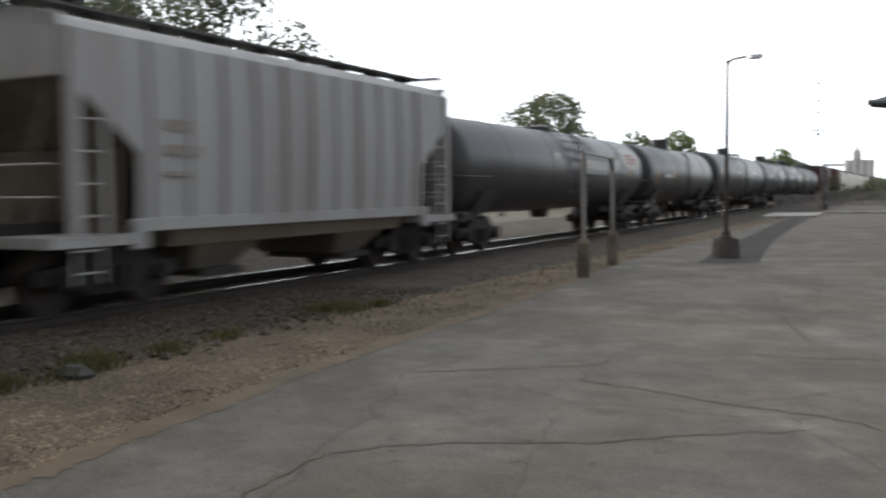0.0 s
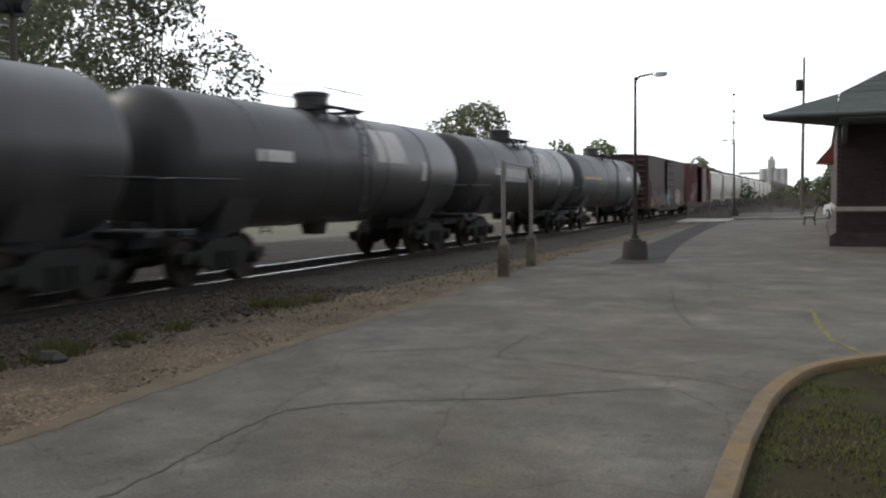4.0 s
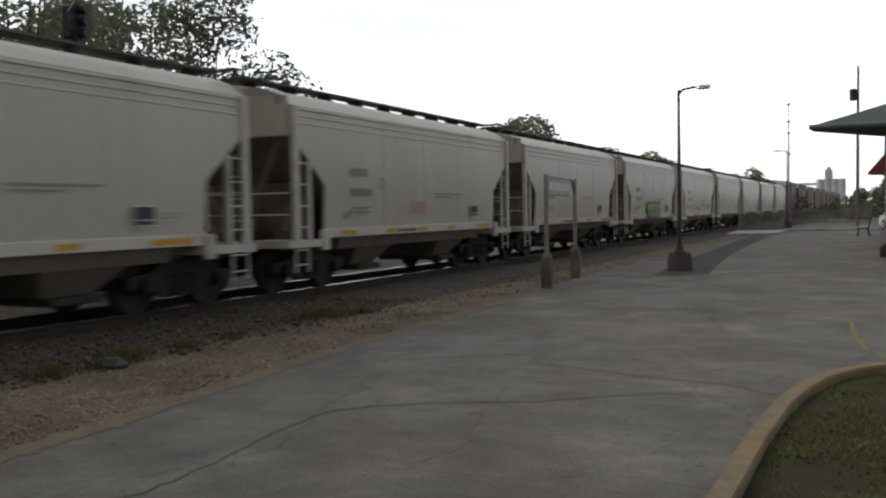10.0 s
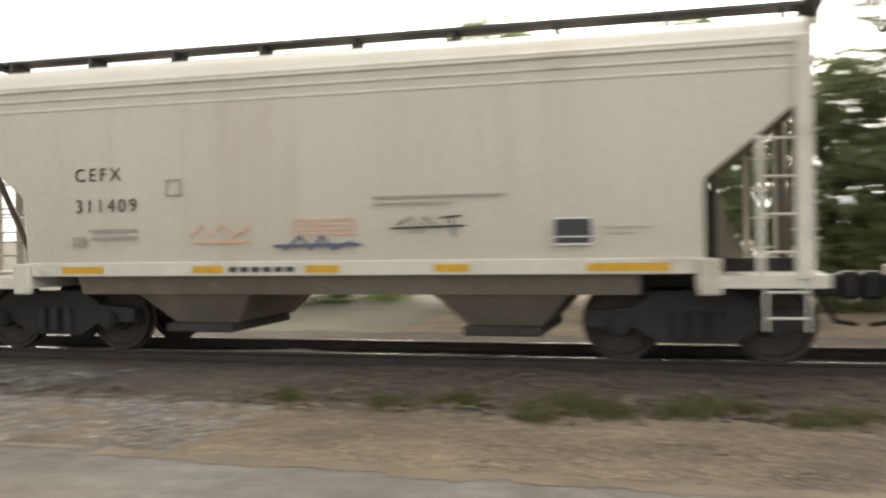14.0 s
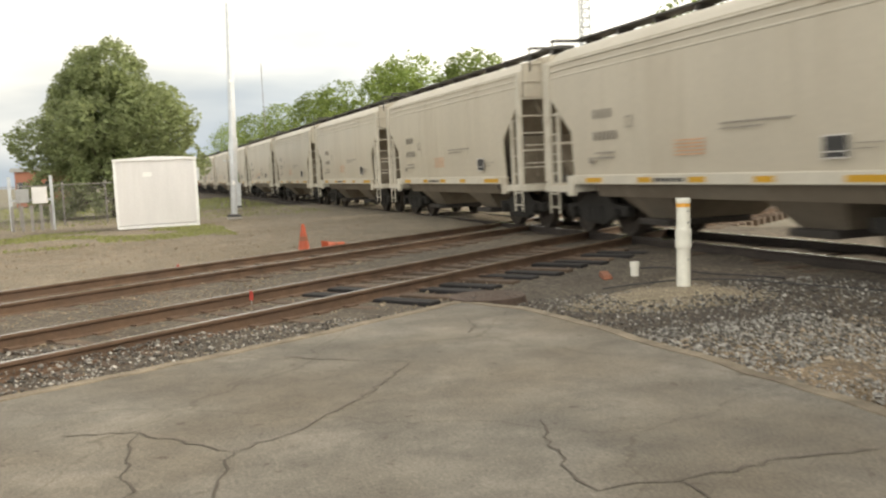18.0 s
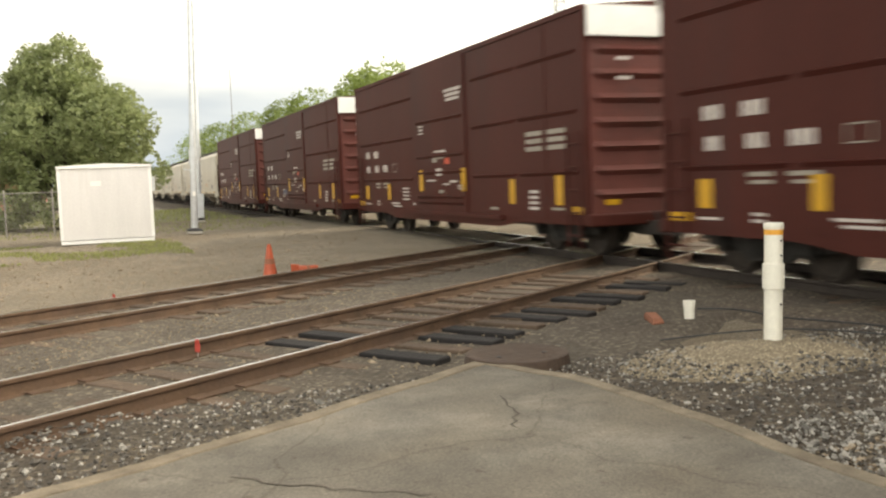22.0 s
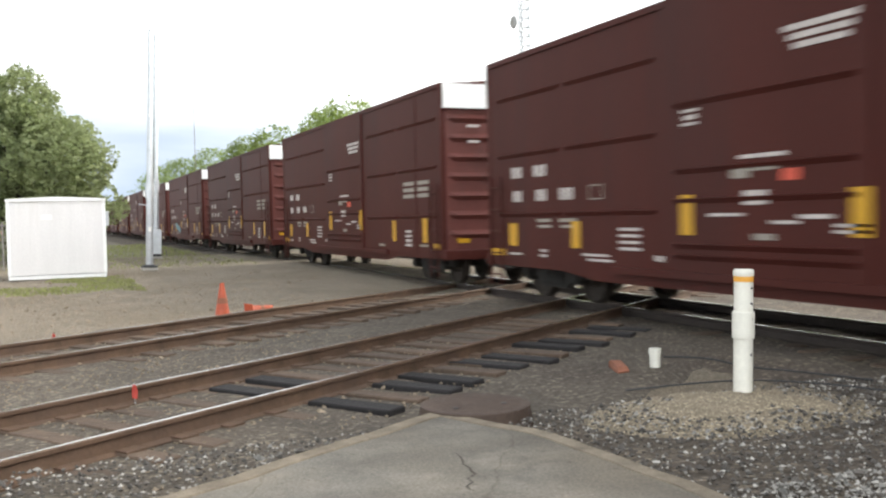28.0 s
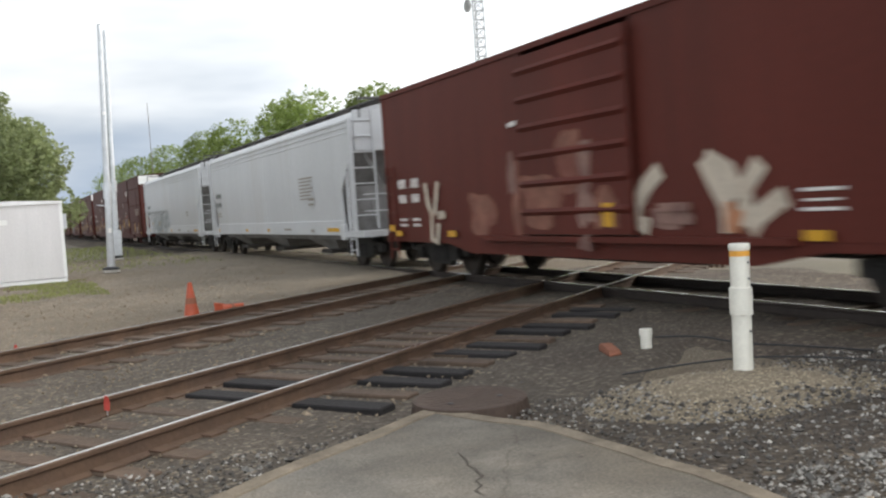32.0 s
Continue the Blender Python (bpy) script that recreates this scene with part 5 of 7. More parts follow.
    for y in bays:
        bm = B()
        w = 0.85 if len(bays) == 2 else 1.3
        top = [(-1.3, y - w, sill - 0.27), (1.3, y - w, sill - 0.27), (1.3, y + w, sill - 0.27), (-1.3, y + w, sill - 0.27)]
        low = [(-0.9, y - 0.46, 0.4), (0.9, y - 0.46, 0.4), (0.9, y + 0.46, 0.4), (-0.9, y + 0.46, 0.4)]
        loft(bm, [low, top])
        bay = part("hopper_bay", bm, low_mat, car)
        part("outlet_gate", box(B(), -0.7, 1.15, y - 0.5, y + 0.5, 0.3, 0.42, 0.02), "underframe", bay)
    # running board on the roof
    for x in (-0.42, 0.42):
        bm = B()
        box(bm, x - 0.22, x + 0.22, -tank_len - 0.25, tank_len + 0.25, roof_z + 0.14, roof_z + 0.18)
        for k in range(9):
            y = -tank_len + 0.2 + k * (2 * tank_len - 0.4) / 8
            box(bm, x - 0.2, x + 0.2, y - 0.025, y + 0.025, roof_z - 0.08, roof_z + 0.14)
        part("running_board", bm, "grate", car)
    for s in (1, -1):
        bm = B()
        box(bm, -1.3, 1.3, s * (tank_len + 0.1) - 0.12, s * (tank_len + 0.1) + 0.12, roof_z + 0.1, roof_z + 0.14)
        rod(bm, (-1.3, s * (tank_len + 0.1), eave), (-1.3, s * (tank_len + 0.1), roof_z + 0.12), 0.02, seg=5)
        rod(bm, (1.3, s * (tank_len + 0.1), eave), (1.3, s * (tank_len + 0.1), roof_z + 0.12), 0.02, seg=5)
        part("end_walkway", bm, "grate", car)
    for k in range(4):
        y = -tank_len + (k + 0.5) * 2 * tank_len / 4
        part("hatch", box(B(), -0.18, 0.18, y - 0.9, y + 0.9, roof_z - 0.02, roof_z + 0.1, 0.03), body_mat, car)
    for y in ribs:
        for s in (1, -1):
            bm = B()
            loft(bm, [[(s * (x - 0.02), y - 0.05, z), (s * (x + 0.07), y - 0.035, z), (s * (x + 0.07), y + 0.035, z), (s * (x - 0.02), y + 0.05, z)] for x, z in sec[:9]])
            part("side_post", bm, body_mat, car)
    return car


def tan_marks(car, number="", seed=0, reporting=""):
    """Stencils and reflective strips of a tan hopper, on the side that faces the platform."""
    x = 1.562
    if number:
        words(car, reporting, -3.7, 2.37, 0.25, x)
        words(car, number, -3.7, 1.95, 0.25, x)
    else:
        bars(car, [(-3.55 + 0.2 * k, -3.43 + 0.2 * k, 2.37, 2.55) for k in range(4)], "stencil_faint", x)
        bars(car, [(-3.55 + 0.16 * k, -3.45 + 0.16 * k, 1.95, 2.12) for k in range(6)], "stencil_faint", x)
    bars(car, [(-3.5, -2.75, 1.68, 1.72), (-3.45, -2.75, 1.58, 1.62)], "stencil_faint", x)
    bars(car, [(-3.75, -3.55, 1.5, 1.62)], "stencil_faint", x)
    bars(car, [(-2.3, -2.08, 2.34, 2.36), (-2.3, -2.08, 2.14, 2.16), (-2.3, -2.28, 2.14, 2.36), (-2.1, -2.08, 2.14, 2.36)], "stencil_faint", x)
    bars(car, [(0.58, 2.25, 2.03, 2.06), (0.58, 1.6, 1.95, 1.975)], "stencil_faint", x)
    if seed != 4:
        bars(car, [(-0.7, 0.15, 1.82 - 0.06 * k, 1.842 - 0.06 * k) for k in range(5)], "orange_chalk", x, label="faded orange notice")
    bars(car, [(2.82, 3.28, 1.44, 1.74)], "stencil_black", x, "consolidated_stencil", "black stencil panel")
    bars(car, [(2.83, 3.27, 1.735, 1.755), (2.83, 3.27, 1.43, 1.45), (2.82, 2.835, 1.44, 1.74), (3.265, 3.28, 1.44, 1.74), (2.83, 3.27, 1.52, 1.535)], "stencil_white", x + 0.003)
    bars(car, [(3.42, 3.95, 1.62, 1.635), (3.42, 3.75, 1.55, 1.565)], "stencil_faint", x)
    for y0, y1 in ((-3.95, -3.3), (-1.95, -1.5), (-0.35, 0.12), (1.35, 1.8), (3.2, 4.15)):
        bars(car, [(y0, y1, 1.12, 1.215)], "yellow", 1.537, "reflector", "yellow reflective strip")
    bars(car, [(-1.42 + 0.16 * k, -1.3 + 0.16 * k, 1.13, 1.2) for k in range(6)], "stencil_black", 1.537)


def boxcar_common(car, half, body, end, trim, top, floor, roof_mat, white_top=False):
    hw = 1.53
    part("roof", prism(B(), [(-hw - 0.03, top - 0.1), (hw + 0.03, top - 0.1), (hw + 0.03, top), (0.0, top + 0.12), (-hw - 0.03, top)], -half - 0.04, half + 0.04, "y"), roof_mat, car)
    part("floor_frame", box(B(), -hw + 0.1, hw - 0.1, -half, half, floor - 0.06, floor + 0.08), "underframe", car)
    part("centre_sill", box(B(), -0.35, 0.35, -half - 0.7, half + 0.7, floor - 0.3, floor - 0.06), "underframe", car)
    for s in (1, -1):
        bm = B()
        box(bm, -hw + 0.02, hw - 0.02, s * half - 0.04, s * half + 0.04, floor, top - 0.05)
        part("end_wall", bm, end, car)
        bm = B()
        n = 8
        for k in range(n):
            z = floor + 0.45 + k * (top - floor - 0.8) / (n - 1)
            h = 0.13
            loft(bm, [[(-hw + 0.14, s * half, z - h), (-hw + 0.14, s * (half + 0.02), z), (-hw + 0.14, s * half, z + h)], [(-hw + 0.35, s * half, z - h), (-hw + 0.35, s * (half + 0.15), z), (-hw + 0.35, s * half, z + h)], [(hw - 0.35, s * half, z - h), (hw - 0.35, s * (half + 0.15), z), (hw - 0.35, s * half, z + h)], [(hw - 0.14, s * half, z - h), (hw - 0.14, s * (half + 0.02), z), (hw - 0.14, s * half, z + h)]])
        part("end_corrugation", bm, end, car)
        if white_top:
            part("white_panel", box(B(), -hw + 0.02, hw - 0.02, s * (half + 0.17) - 0.02, s * (half + 0.17) + 0.02, top - 0.56, top - 0.02), "white_paint", car, "white painted top of the end wall")
        for sx in (1, -1):
            part("corner_post", box(B(), sx * (hw - 0.05) - 0.06, sx * (hw - 0.05) + 0.06, s * half - 0.08, s * half + 0.08, floor - 0.1, top - 0.04, 0.015), trim, car)
            bm = B()
            ladder(bm, sx * (hw + 0.05), s * (half - 0.55), s * (half - 0.1), floor - 0.5, floor + 1.6, 5)
            part("ladder", bm, trim, car)
        part("end_sill", box(B(), -hw, hw, s * (half + 0.1) - 0.12, s * (half + 0.1) + 0.12, floor - 0.12, floor + 0.1, 0.02), trim, car)
        truck(car, s * (half - 1.7))
        coupler(car, s * (half + 0.35), s)
    part("brake_rigging", box(B(), -0.9, 0.9, -2.2, 2.2, 0.45, 0.68, 0.04), "underframe", car)
    part("air_reservoir", rod(B(), (0.7, -1.2, 0.62), (0.7, 0.2, 0.62), 0.2, seg=12), "underframe", car)


def brown_boxcar(variant):
    labels = ("brown high-cube boxcar with faded white lettering", "brown high-cube boxcar with a patch of blue graffiti", "brown high-cube boxcar with yellow reflective tabs")
    car = thing("boxcar", labels[variant], "boxcar", group="brown boxcars of the train")
    half, floor, top, hw = 7.38, 0.72, 4.55, 1.53
    boxcar_common(car, half, "brown", "brown_end", "brown", top, floor, "brown", True)
    def side(s):
        # plain plate panels with raised horizontal beads; the plug door stands proud in the middle
        for k, (y0, y1, proud, zs) in enumerate(((-7.37, -1.75, 0.0, (1.58, 2.69, 3.77)), (-1.75, 1.9, 0.04, (0.95, 1.1, 1.72, 2.13, 3.04)), (1.9, 7.37, 0.0, (1.58, 2.7, 3.78)))):
            x = hw + proud
            p = part("plug_door" if k == 1 else "side_panel", box(B(), s * (x - 0.05) if s > 0 else -x, x if s > 0 else s * (x - 0.05), y0 + 0.012, y1 - 0.012, floor, top - 0.06), "brown", car)
            for z in zs:
                half_span = (y0 + y1) / 2
                for a, b in (((y0 + 0.4, half_span - 0.15), (half_span + 0.1, y1 - 0.25)) if k != 1 else ((y0 + 0.3, y1 - 0.2),)):
                    bm = B()
                    prism(bm, [(x - 0.002, z - 0.05), (x + 0.04, z + 0.02), (x - 0.002, z + 0.035)] if s > 0 else [(-x + 0.002, z - 0.05), (-x - 0.04, z + 0.02), (-x + 0.002, z + 0.035)], a, b, "y")
                    part("bead", bm, "brown", p)
            if k == 1:
                part("door_rail", box(B(), min(s * hw, s * (hw + 0.09)), max(s * hw, s * (hw + 0.09)), -3.0, 3.9, floor - 0.08, floor + 0.02), "brown", car)
        for y in (-1.75, 1.9, 5.9):
            part("panel_joint", box(B(), min(s * hw, s * (hw + 0.012)), max(s * hw, s * (hw + 0.012)), y - 0.03, y + 0.03, floor, top - 0.1), "brown", car)
        part("side_sill", prism(B(), [(-7.36, floor), (7.36, floor), (7.36, floor - 0.1), (4.6, floor - 0.12), (3.6, floor - 0.24), (-3.6, floor - 0.24), (-4.6, floor - 0.12), (-7.36, floor - 0.1)], s * (hw - 0.04) - 0.03, s * (hw - 0.04) + 0.03, "x"), "brown", car)
    mirrored(side)
    x = hw + 0.003
    # lettering blocks and yellow tabs on the platform side
    for y0, y1, z0, z1 in ((-6.45, -6.02, 2.26, 2.46), (-5.6, -5.13, 2.26, 2.46), (-6.4, -6.04, 1.82, 2.02), (-5.52, -5.12, 1.82, 2.02), (-4.68, -4.22, 1.82, 2.02)):
        # each block is a group of strokes
        n = 3
        bars(car, [(y0 + (y1 - y0) * k / n, y0 + (y1 - y0) * (k + 0.78) / n, z0, z1) for k in range(n)], "stencil_dull", x)
    bars(car, [(-3.75, -3.35, 2.02, 2.04), (-3.75, -3.35, 1.8, 1.82), (-3.75, -3.73, 1.8, 2.04), (-3.37, -3.35, 1.8, 2.04)], "stencil_faint", x)
    bars(car, [(-5.5, -5.0, 1.44, 1.5), (-5.45, -5.0, 1.34, 1.39), (-4.72, -4.15, 1.44, 1.5), (-4.65, -4.15, 1.34, 1.39)], "stencil_faint", x)
    bars(car, [(-2.9, -2.35, 1.3 - 0.1 * k, 1.345 - 0.1 * k) for k in range(4)], "stencil_dull", x)
    bars(car, [(-3.95, -3.2, 0.88, 0.92), (-3.8, -3.1, 0.8, 0.84)], "stencil_dull", x)
    bars(car, [(-5.4, -5.15, 0.82 + 0.09 * k, 0.865 + 0.09 * k) for k in range(2)] + [(-6.6, -6.1, 0.83, 0.87), (-1.98, -1.78, 0.86, 0.94)], "stencil_dull", x)
    bars(car, [(-1.3, -0.95, 2.92, 2.96), (-1.25, -0.98, 2.82, 2.88), (-1.3, -0.98, 2.74, 2.78)], "stencil_dull", x + 0.042)
    xd = x + 0.042
    bars(car, [(-0.15, 0.65, 2.22, 2.27)], "stencil_dull", xd)
    bars(car, [(-0.3, 0.02, 1.98, 2.1)], "stencil_faint", xd)
    bars(car, [(0.05, 0.5, 2.06, 2.12)], "stencil_faint", xd)
    bars(car, [(0.58, 0.86, 1.92, 2.06)], "red_mark", xd, label="red label")
    bars(car, [(-0.08, 0.34, 1.64, 1.82)], "stencil_dull", xd)
    bars(car, [(-0.75, -0.1, 1.5, 1.54), (0.4, 0.85, 1.4, 1.44), (0.85, 1.35, 1.46, 1.51), (1.4, 1.85, 1.36, 1.4), (1.4, 1.85, 1.29, 1.33)], "stencil_dull", xd)
    bars(car, [(0.1, 0.45, 1.2, 1.28)], "stencil_faint", xd)
    for k in range(3):
        bars(car, [(0.62 + 0.08 * k, 1.72 - 0.06 * k, 3.66 - 0.11 * k, 3.73 - 0.11 * k)], "stencil_dull", xd)
    for k in range(3):
        bars(car, [(5.05, 5.75, 2.34 - 0.15 * k, 2.43 - 0.15 * k), (5.98, 6.7, 2.34 - 0.15 * k, 2.43 - 0.15 * k)], "stencil_faint", x)
    bars(car, [(5.15, 5.55, 1.2 - 0.11 * k, 1.26 - 0.11 * k) for k in range(4)], "stencil_dull", x)
    bars(car, [(6.1, 6.6, 0.88, 0.93), (3.2, 3.6, 0.84, 0.9)], "stencil_faint", x)
    for y0, y1, z0, z1 in ((-6.57, -6.26, 1.0, 1.42), (-4.3, -4.04, 1.0, 1.45), (-1.34, -1.08, 1.25, 1.8), (1.62, 1.88, 1.25, 1.8), (4.22, 4.46, 0.98, 1.5), (6.28, 6.56, 0.98, 1.55), (-7.33, -6.75, 0.8, 0.93), (6.95, 7.36, 0.82, 0.96)):
        bars(car, [(y0, y1, z0, z1)], "yellow", x + (0.042 if -1.75 < y0 < 1.9 else 0.001), "reflector", "yellow reflective tab")
    for z in (3.6, 3.25):
        part("lettering", box(B(), 0.62, 0.92, half + 0.16, half + 0.165, z - 0.03, z + 0.03), "stencil_dull", car)
    part("reflector", box(B(), 0.9, 1.2, half + 0.15, half + 0.155, 0.98, 1.08), "yellow", car)
    if variant == 1:
        blobs(car, [(-4.0 + 0.45 * k, 1.4 - 0.09 * k, 0.26, 0.2) for k in range(5)], x + 0.004, "teal_spray", "teal graffiti letters", seed=4)
    if variant == 2:
        blobs(car, [(-2.6 + 0.33 * k, 1.2 + 0.05 * (k % 2), 0.15, 0.1) for k in range(4)], x + 0.02, "blue_spray", "dark blue graffiti", seed=6)
    return car


def ribbed_boxcar(label, half, body, roof_mat, door_mat, open_door=False, paint=(), group="old boxcars of the train", top=4.45, posts=True, tags=()):
    car = thing("boxcar", label, "boxcar", group=group)
    floor, hw = 0.85, 1.53
    boxcar_common(car, half, body, body, body, top, floor, roof_mat)
    door = (-1.5, 1.5)
    def side(s):
        for y0, y1 in ((-half + 0.02, door[0]), (door[1], half - 0.02)):
            p = part("side_panel", box(B(), min(s * (hw - 0.05), s * hw), max(s * (hw - 0.05), s * hw), y0, y1, floor, top - 0.06), body, car)
            n = int((y1 - y0) / 0.95)
            for k in range(n + 1):
                y = y0 + 0.08 + k * (y1 - y0 - 0.16) / n
                if posts:
                    part("side_post", box(B(), min(s * hw, s * (hw + 0.07)), max(s * hw, s * (hw + 0.07)), y - 0.055, y + 0.055, floor + 0.05, top - 0.1, 0.012), body, p)
        a, b = (door[1] - 0.1, door[1] + 2.7) if open_door else (door[0] - 0.05, door[1] + 0.05)
        x0, x1 = (hw + 0.08, hw + 0.13)
        d = part("door", box(B(), min(s * x0, s * x1), max(s * x0, s * x1), a, b, floor + 0.08, top - 0.2), door_mat, car)
        for k in range(6):
            bm = B()
            z = floor + 0.45 + k * (top - floor - 0.9) / 5
            prism(bm, [(x1 - 0.002, z - 0.07), (x1 + 0.05, z), (x1 - 0.002, z + 0.07)] if s > 0 else [(-x1 + 0.002, z - 0.07), (-x1 - 0.05, z), (-x1 + 0.002, z + 0.07)], a + 0.08, b - 0.08, "y")
            part("door_bead", bm, door_mat, d)
        part("door_track", box(B(), min(s * hw, s * (hw + 0.12)), max(s * hw, s * (hw + 0.12)), -3.2, 4.4, floor - 0.04, floor + 0.05), body, car)
        part("side_sill", prism(B(), [(-half, floor), (half, floor), (half, floor - 0.1), (half - 3, floor - 0.12), (half - 4, floor - 0.3), (4 - half, floor - 0.3), (3 - half, floor - 0.12), (-half, floor - 0.1)], s * (hw - 0.04) - 0.03, s * (hw - 0.04) + 0.03, "x"), body, car)
    mirrored(side)
    # added dark sheet along the middle, standing in for the shade inside the car
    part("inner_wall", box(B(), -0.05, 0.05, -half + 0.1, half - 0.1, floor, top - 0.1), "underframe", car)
    for y in (-half + 0.5, -half + 3.2, half - 3.2, half - 0.6):
        bars(car, [(y, y + 0.35, floor + 0.02, floor + 0.14)], "yellow", hw + 0.075, "reflector", "yellow reflective tab")
    span = (1.4, 4.2) if open_door else (-1.55, 1.55)
    for i, (mat_name, lab, cells, seed) in enumerate(paint):
        for j, cell in enumerate(cells):
            lift = 0.133 if span[0] < cell[0] < span[1] else 0.002
            blobs(car, [cell], hw + lift + 0.008 * i + 0.0006 * j, mat_name, lab, seed=seed + j)
    for i, (mat_name, lab, lines, w) in enumerate(tags):
        strokes(car, lines, hw + (0.15 if span[0] < lines[0][0][0] < span[1] else 0.022) + 0.006 * i, w, mat_name, lab)
    return car


def tank_car(label, half, r, body, zc=2.42, hatch=0.36, oval=False, patch=(), strip=(), stain=(), walkway=True, group="tank cars of the train"):
    car = thing("tank_car", label, "tank car", group=group)
    bm = B()
    prof = []
    n = 8
    for k in range(n + 1):
        a = math.pi / 2 * k / n
        prof.append((r * math.sin(a), -half + 0.55 * (1 - math.cos(a))))
    prof += [(r * math.sin(math.pi / 2 * k / n), half - 0.55 * (1 - math.cos(math.pi / 2 * k / n))) for k in range(n, -1, -1)]
    prof[0], prof[-1] = (0.02, -half), (0.02, half)
    seg = 36
    rings = [[(rr * math.cos(2 * math.pi * j / seg), y, zc + rr * math.sin(2 * math.pi * j / seg)) for j in range(seg)] for rr, y in prof]
    loft(bm, rings)
    part("tank", bm, body, car, smooth=True)
    for y in (-half * 0.62, -half * 0.22, half * 0.22, half * 0.62):
        bm = B()
        loft(bm, [[((r + e) * math.cos(2 * math.pi * j / seg), yy, zc + (r + e) * math.sin(2 * math.pi * j / seg)) for j in range(seg)] for yy, e in ((y - 0.06, -0.01), (y - 0.05, 0.012), (y + 0.05, 0.012), (y + 0.06, -0.01))], caps=False)
        part("weld_band", bm, body, car, smooth=True)
    # manway housing with platform, rail and ladder
    part("manway", lathe(B(), [(0.0, r - 0.1), (0.42, r - 0.1), (0.42, r + hatch), (0.46, r + hatch + 0.01), (0.46, r + hatch + 0.08), (0.3, r + hatch + 0.12), (0.0, r + hatch + 0.12)], (0, 0, zc), seg=18), body, car, smooth=True)
    if walkway:
        for y in (-0.75, 0.75):
            part("platform_step", box(B(), -0.85, 0.85, y - 0.22, y + 0.22, zc + r - 0.02, zc + r + 0.03), "grate", car)
        for x in (-0.8, 0.8):
            part("side_walk", box(B(), x - 0.15, x + 0.15, -1.0, 1.0, zc + r + 0.032, zc + r + 0.06), "grate", car)
            for y in (-0.7, 0.7):
                part("bracket", box(B(), x - 0.03, x + 0.03, y - 0.04, y + 0.04, zc + r * 0.72, zc + r + 0.034), "black_steel", car)
        bm = B()
        for x in (-0.9, 0.9):
            for y in (-0.95, 0, 0.95):
                rod(bm, (x, y, zc + r), (x, y, zc + r + 0.45), 0.012, seg=5)
            rod(bm, (x, -0.95, zc + r + 0.45), (x, 0.95, zc + r + 0.45), 0.012, seg=5)
        part("hand_rail", bm, "black_steel", car)
    for s in (1, -1):
        bm = B()
        pts = [(s * 1.0, zc + r), (s * (r + 0.08), zc + 0.75), (s * (r + 0.12), zc - 0.2), (s * (r + 0.05), zc - 1.3), (s * (r + 0.02), 0.7)]
        for (xa, za), (xb, zb) in zip(pts, pts[1:]):
            for y in (-0.22, 0.22):
                rod(bm, (xa, y, za), (xb, y, zb), 0.022, seg=5)
            for k in range(4):
                f = k / 4
                rod(bm, (xa + (xb - xa) * f, -0.22, za + (zb - za) * f), (xa + (xb - xa) * f, 0.22, za + (zb - za) * f), 0.014, seg=5)
        part("ladder", bm, "black_steel", car)
        bm = B()
        box(bm, -1.45, 1.45, s * (half + 0.02) - 0.2, s * (half + 0.02) + 0.2, 0.95, 1.08, 0.02)
        box(bm, -0.35, 0.35, min(s * (half - 3.2), s * (half + 0.2)), max(s * (half - 3.2), s * (half + 0.2)), 0.72, 1.2)
        part("stub_sill", bm, "black_steel", car)
        bm = B()
        prism(bm, [(-1.2, 1.6), (1.2, 1.6), (0.9, 1.0), (-0.9, 1.0)], s * (half - 2.0) - 0.5, s * (half - 2.0) + 0.5, "y")
        part("saddle", bm, body, car)
        bm = B()
        for x in (-1.42, 1.42):
            rod(bm, (x, s * (half + 0.15), 1.05), (x, s * (half + 0.15), 1.95), 0.02, seg=5)
            rod(bm, (x, s * (half + 0.15), 1.95), (x, s * (half - 1.5), 1.95), 0.02, seg=5)
        rod(bm, (-1.42, s * (half + 0.15), 1.95), (1.42, s * (half + 0.15), 1.95), 0.02, seg=5)
        part("end_rail", bm, "black_steel", car)
        truck(car, s * (half - 1.6))
        coupler(car, s * (half - 0.12), s)
    part("bottom_outlet", lathe(B(), [(0.0, -r - 0.25), (0.28, -r - 0.25), (0.35, -r + 0.12), (0.0, -r + 0.12)], (0, 0, zc), seg=14), "underframe", car)
    def wrap(cells, material, lab, name):
        for y0, y1, a0, a1 in cells:
            bm = B()
            rr = r + 0.006
            pts = [(rr * math.cos(radians(a0 + (a1 - a0) * k / 8)), zc + rr * math.sin(radians(a0 + (a1 - a0) * k / 8))) for k in range(9)]
            loft(bm, [[(x, y0, z) for x, z in pts] + [(x - 0.004, y0, z) for x, z in pts[::-1]], [(x, y1, z) for x, z in pts] + [(x - 0.004, y1, z) for x, z in pts[::-1]]])
            part(name, bm, material, car, lab)
    wrap(stain, "tank_stain", "pale grey spill stain", "stain")
    wrap(patch, "stencil_white", "faded white painted panel", "panel")
    wrap(strip, "yellow", "yellow reflective strip", "reflector")
    if oval:
        bm = B()
        for mat_name, ry, rz, e in (("stencil_white", 1.4, 0.42, 0.008),):
            rings = []
            for kk in range(15):
                u = -1 + 2 * kk / 14
                h = rz * math.sqrt(max(0.0005, 1 - u * u))
                row = []
                for j in range(7):
                    a = math.asin(max(-0.99, min(0.99, (0.5 + h * (-1 + 2 * j / 6)) / r)))
                    row.append(((r + e) * math.cos(a), half - 1.8 + u * ry, zc + (r + e) * math.sin(a)))
                rings.append(row)
            loft(bm, rings, close=False, caps=False)
        part("logo_oval", bm, "stencil_white", car, "white oval emblem")
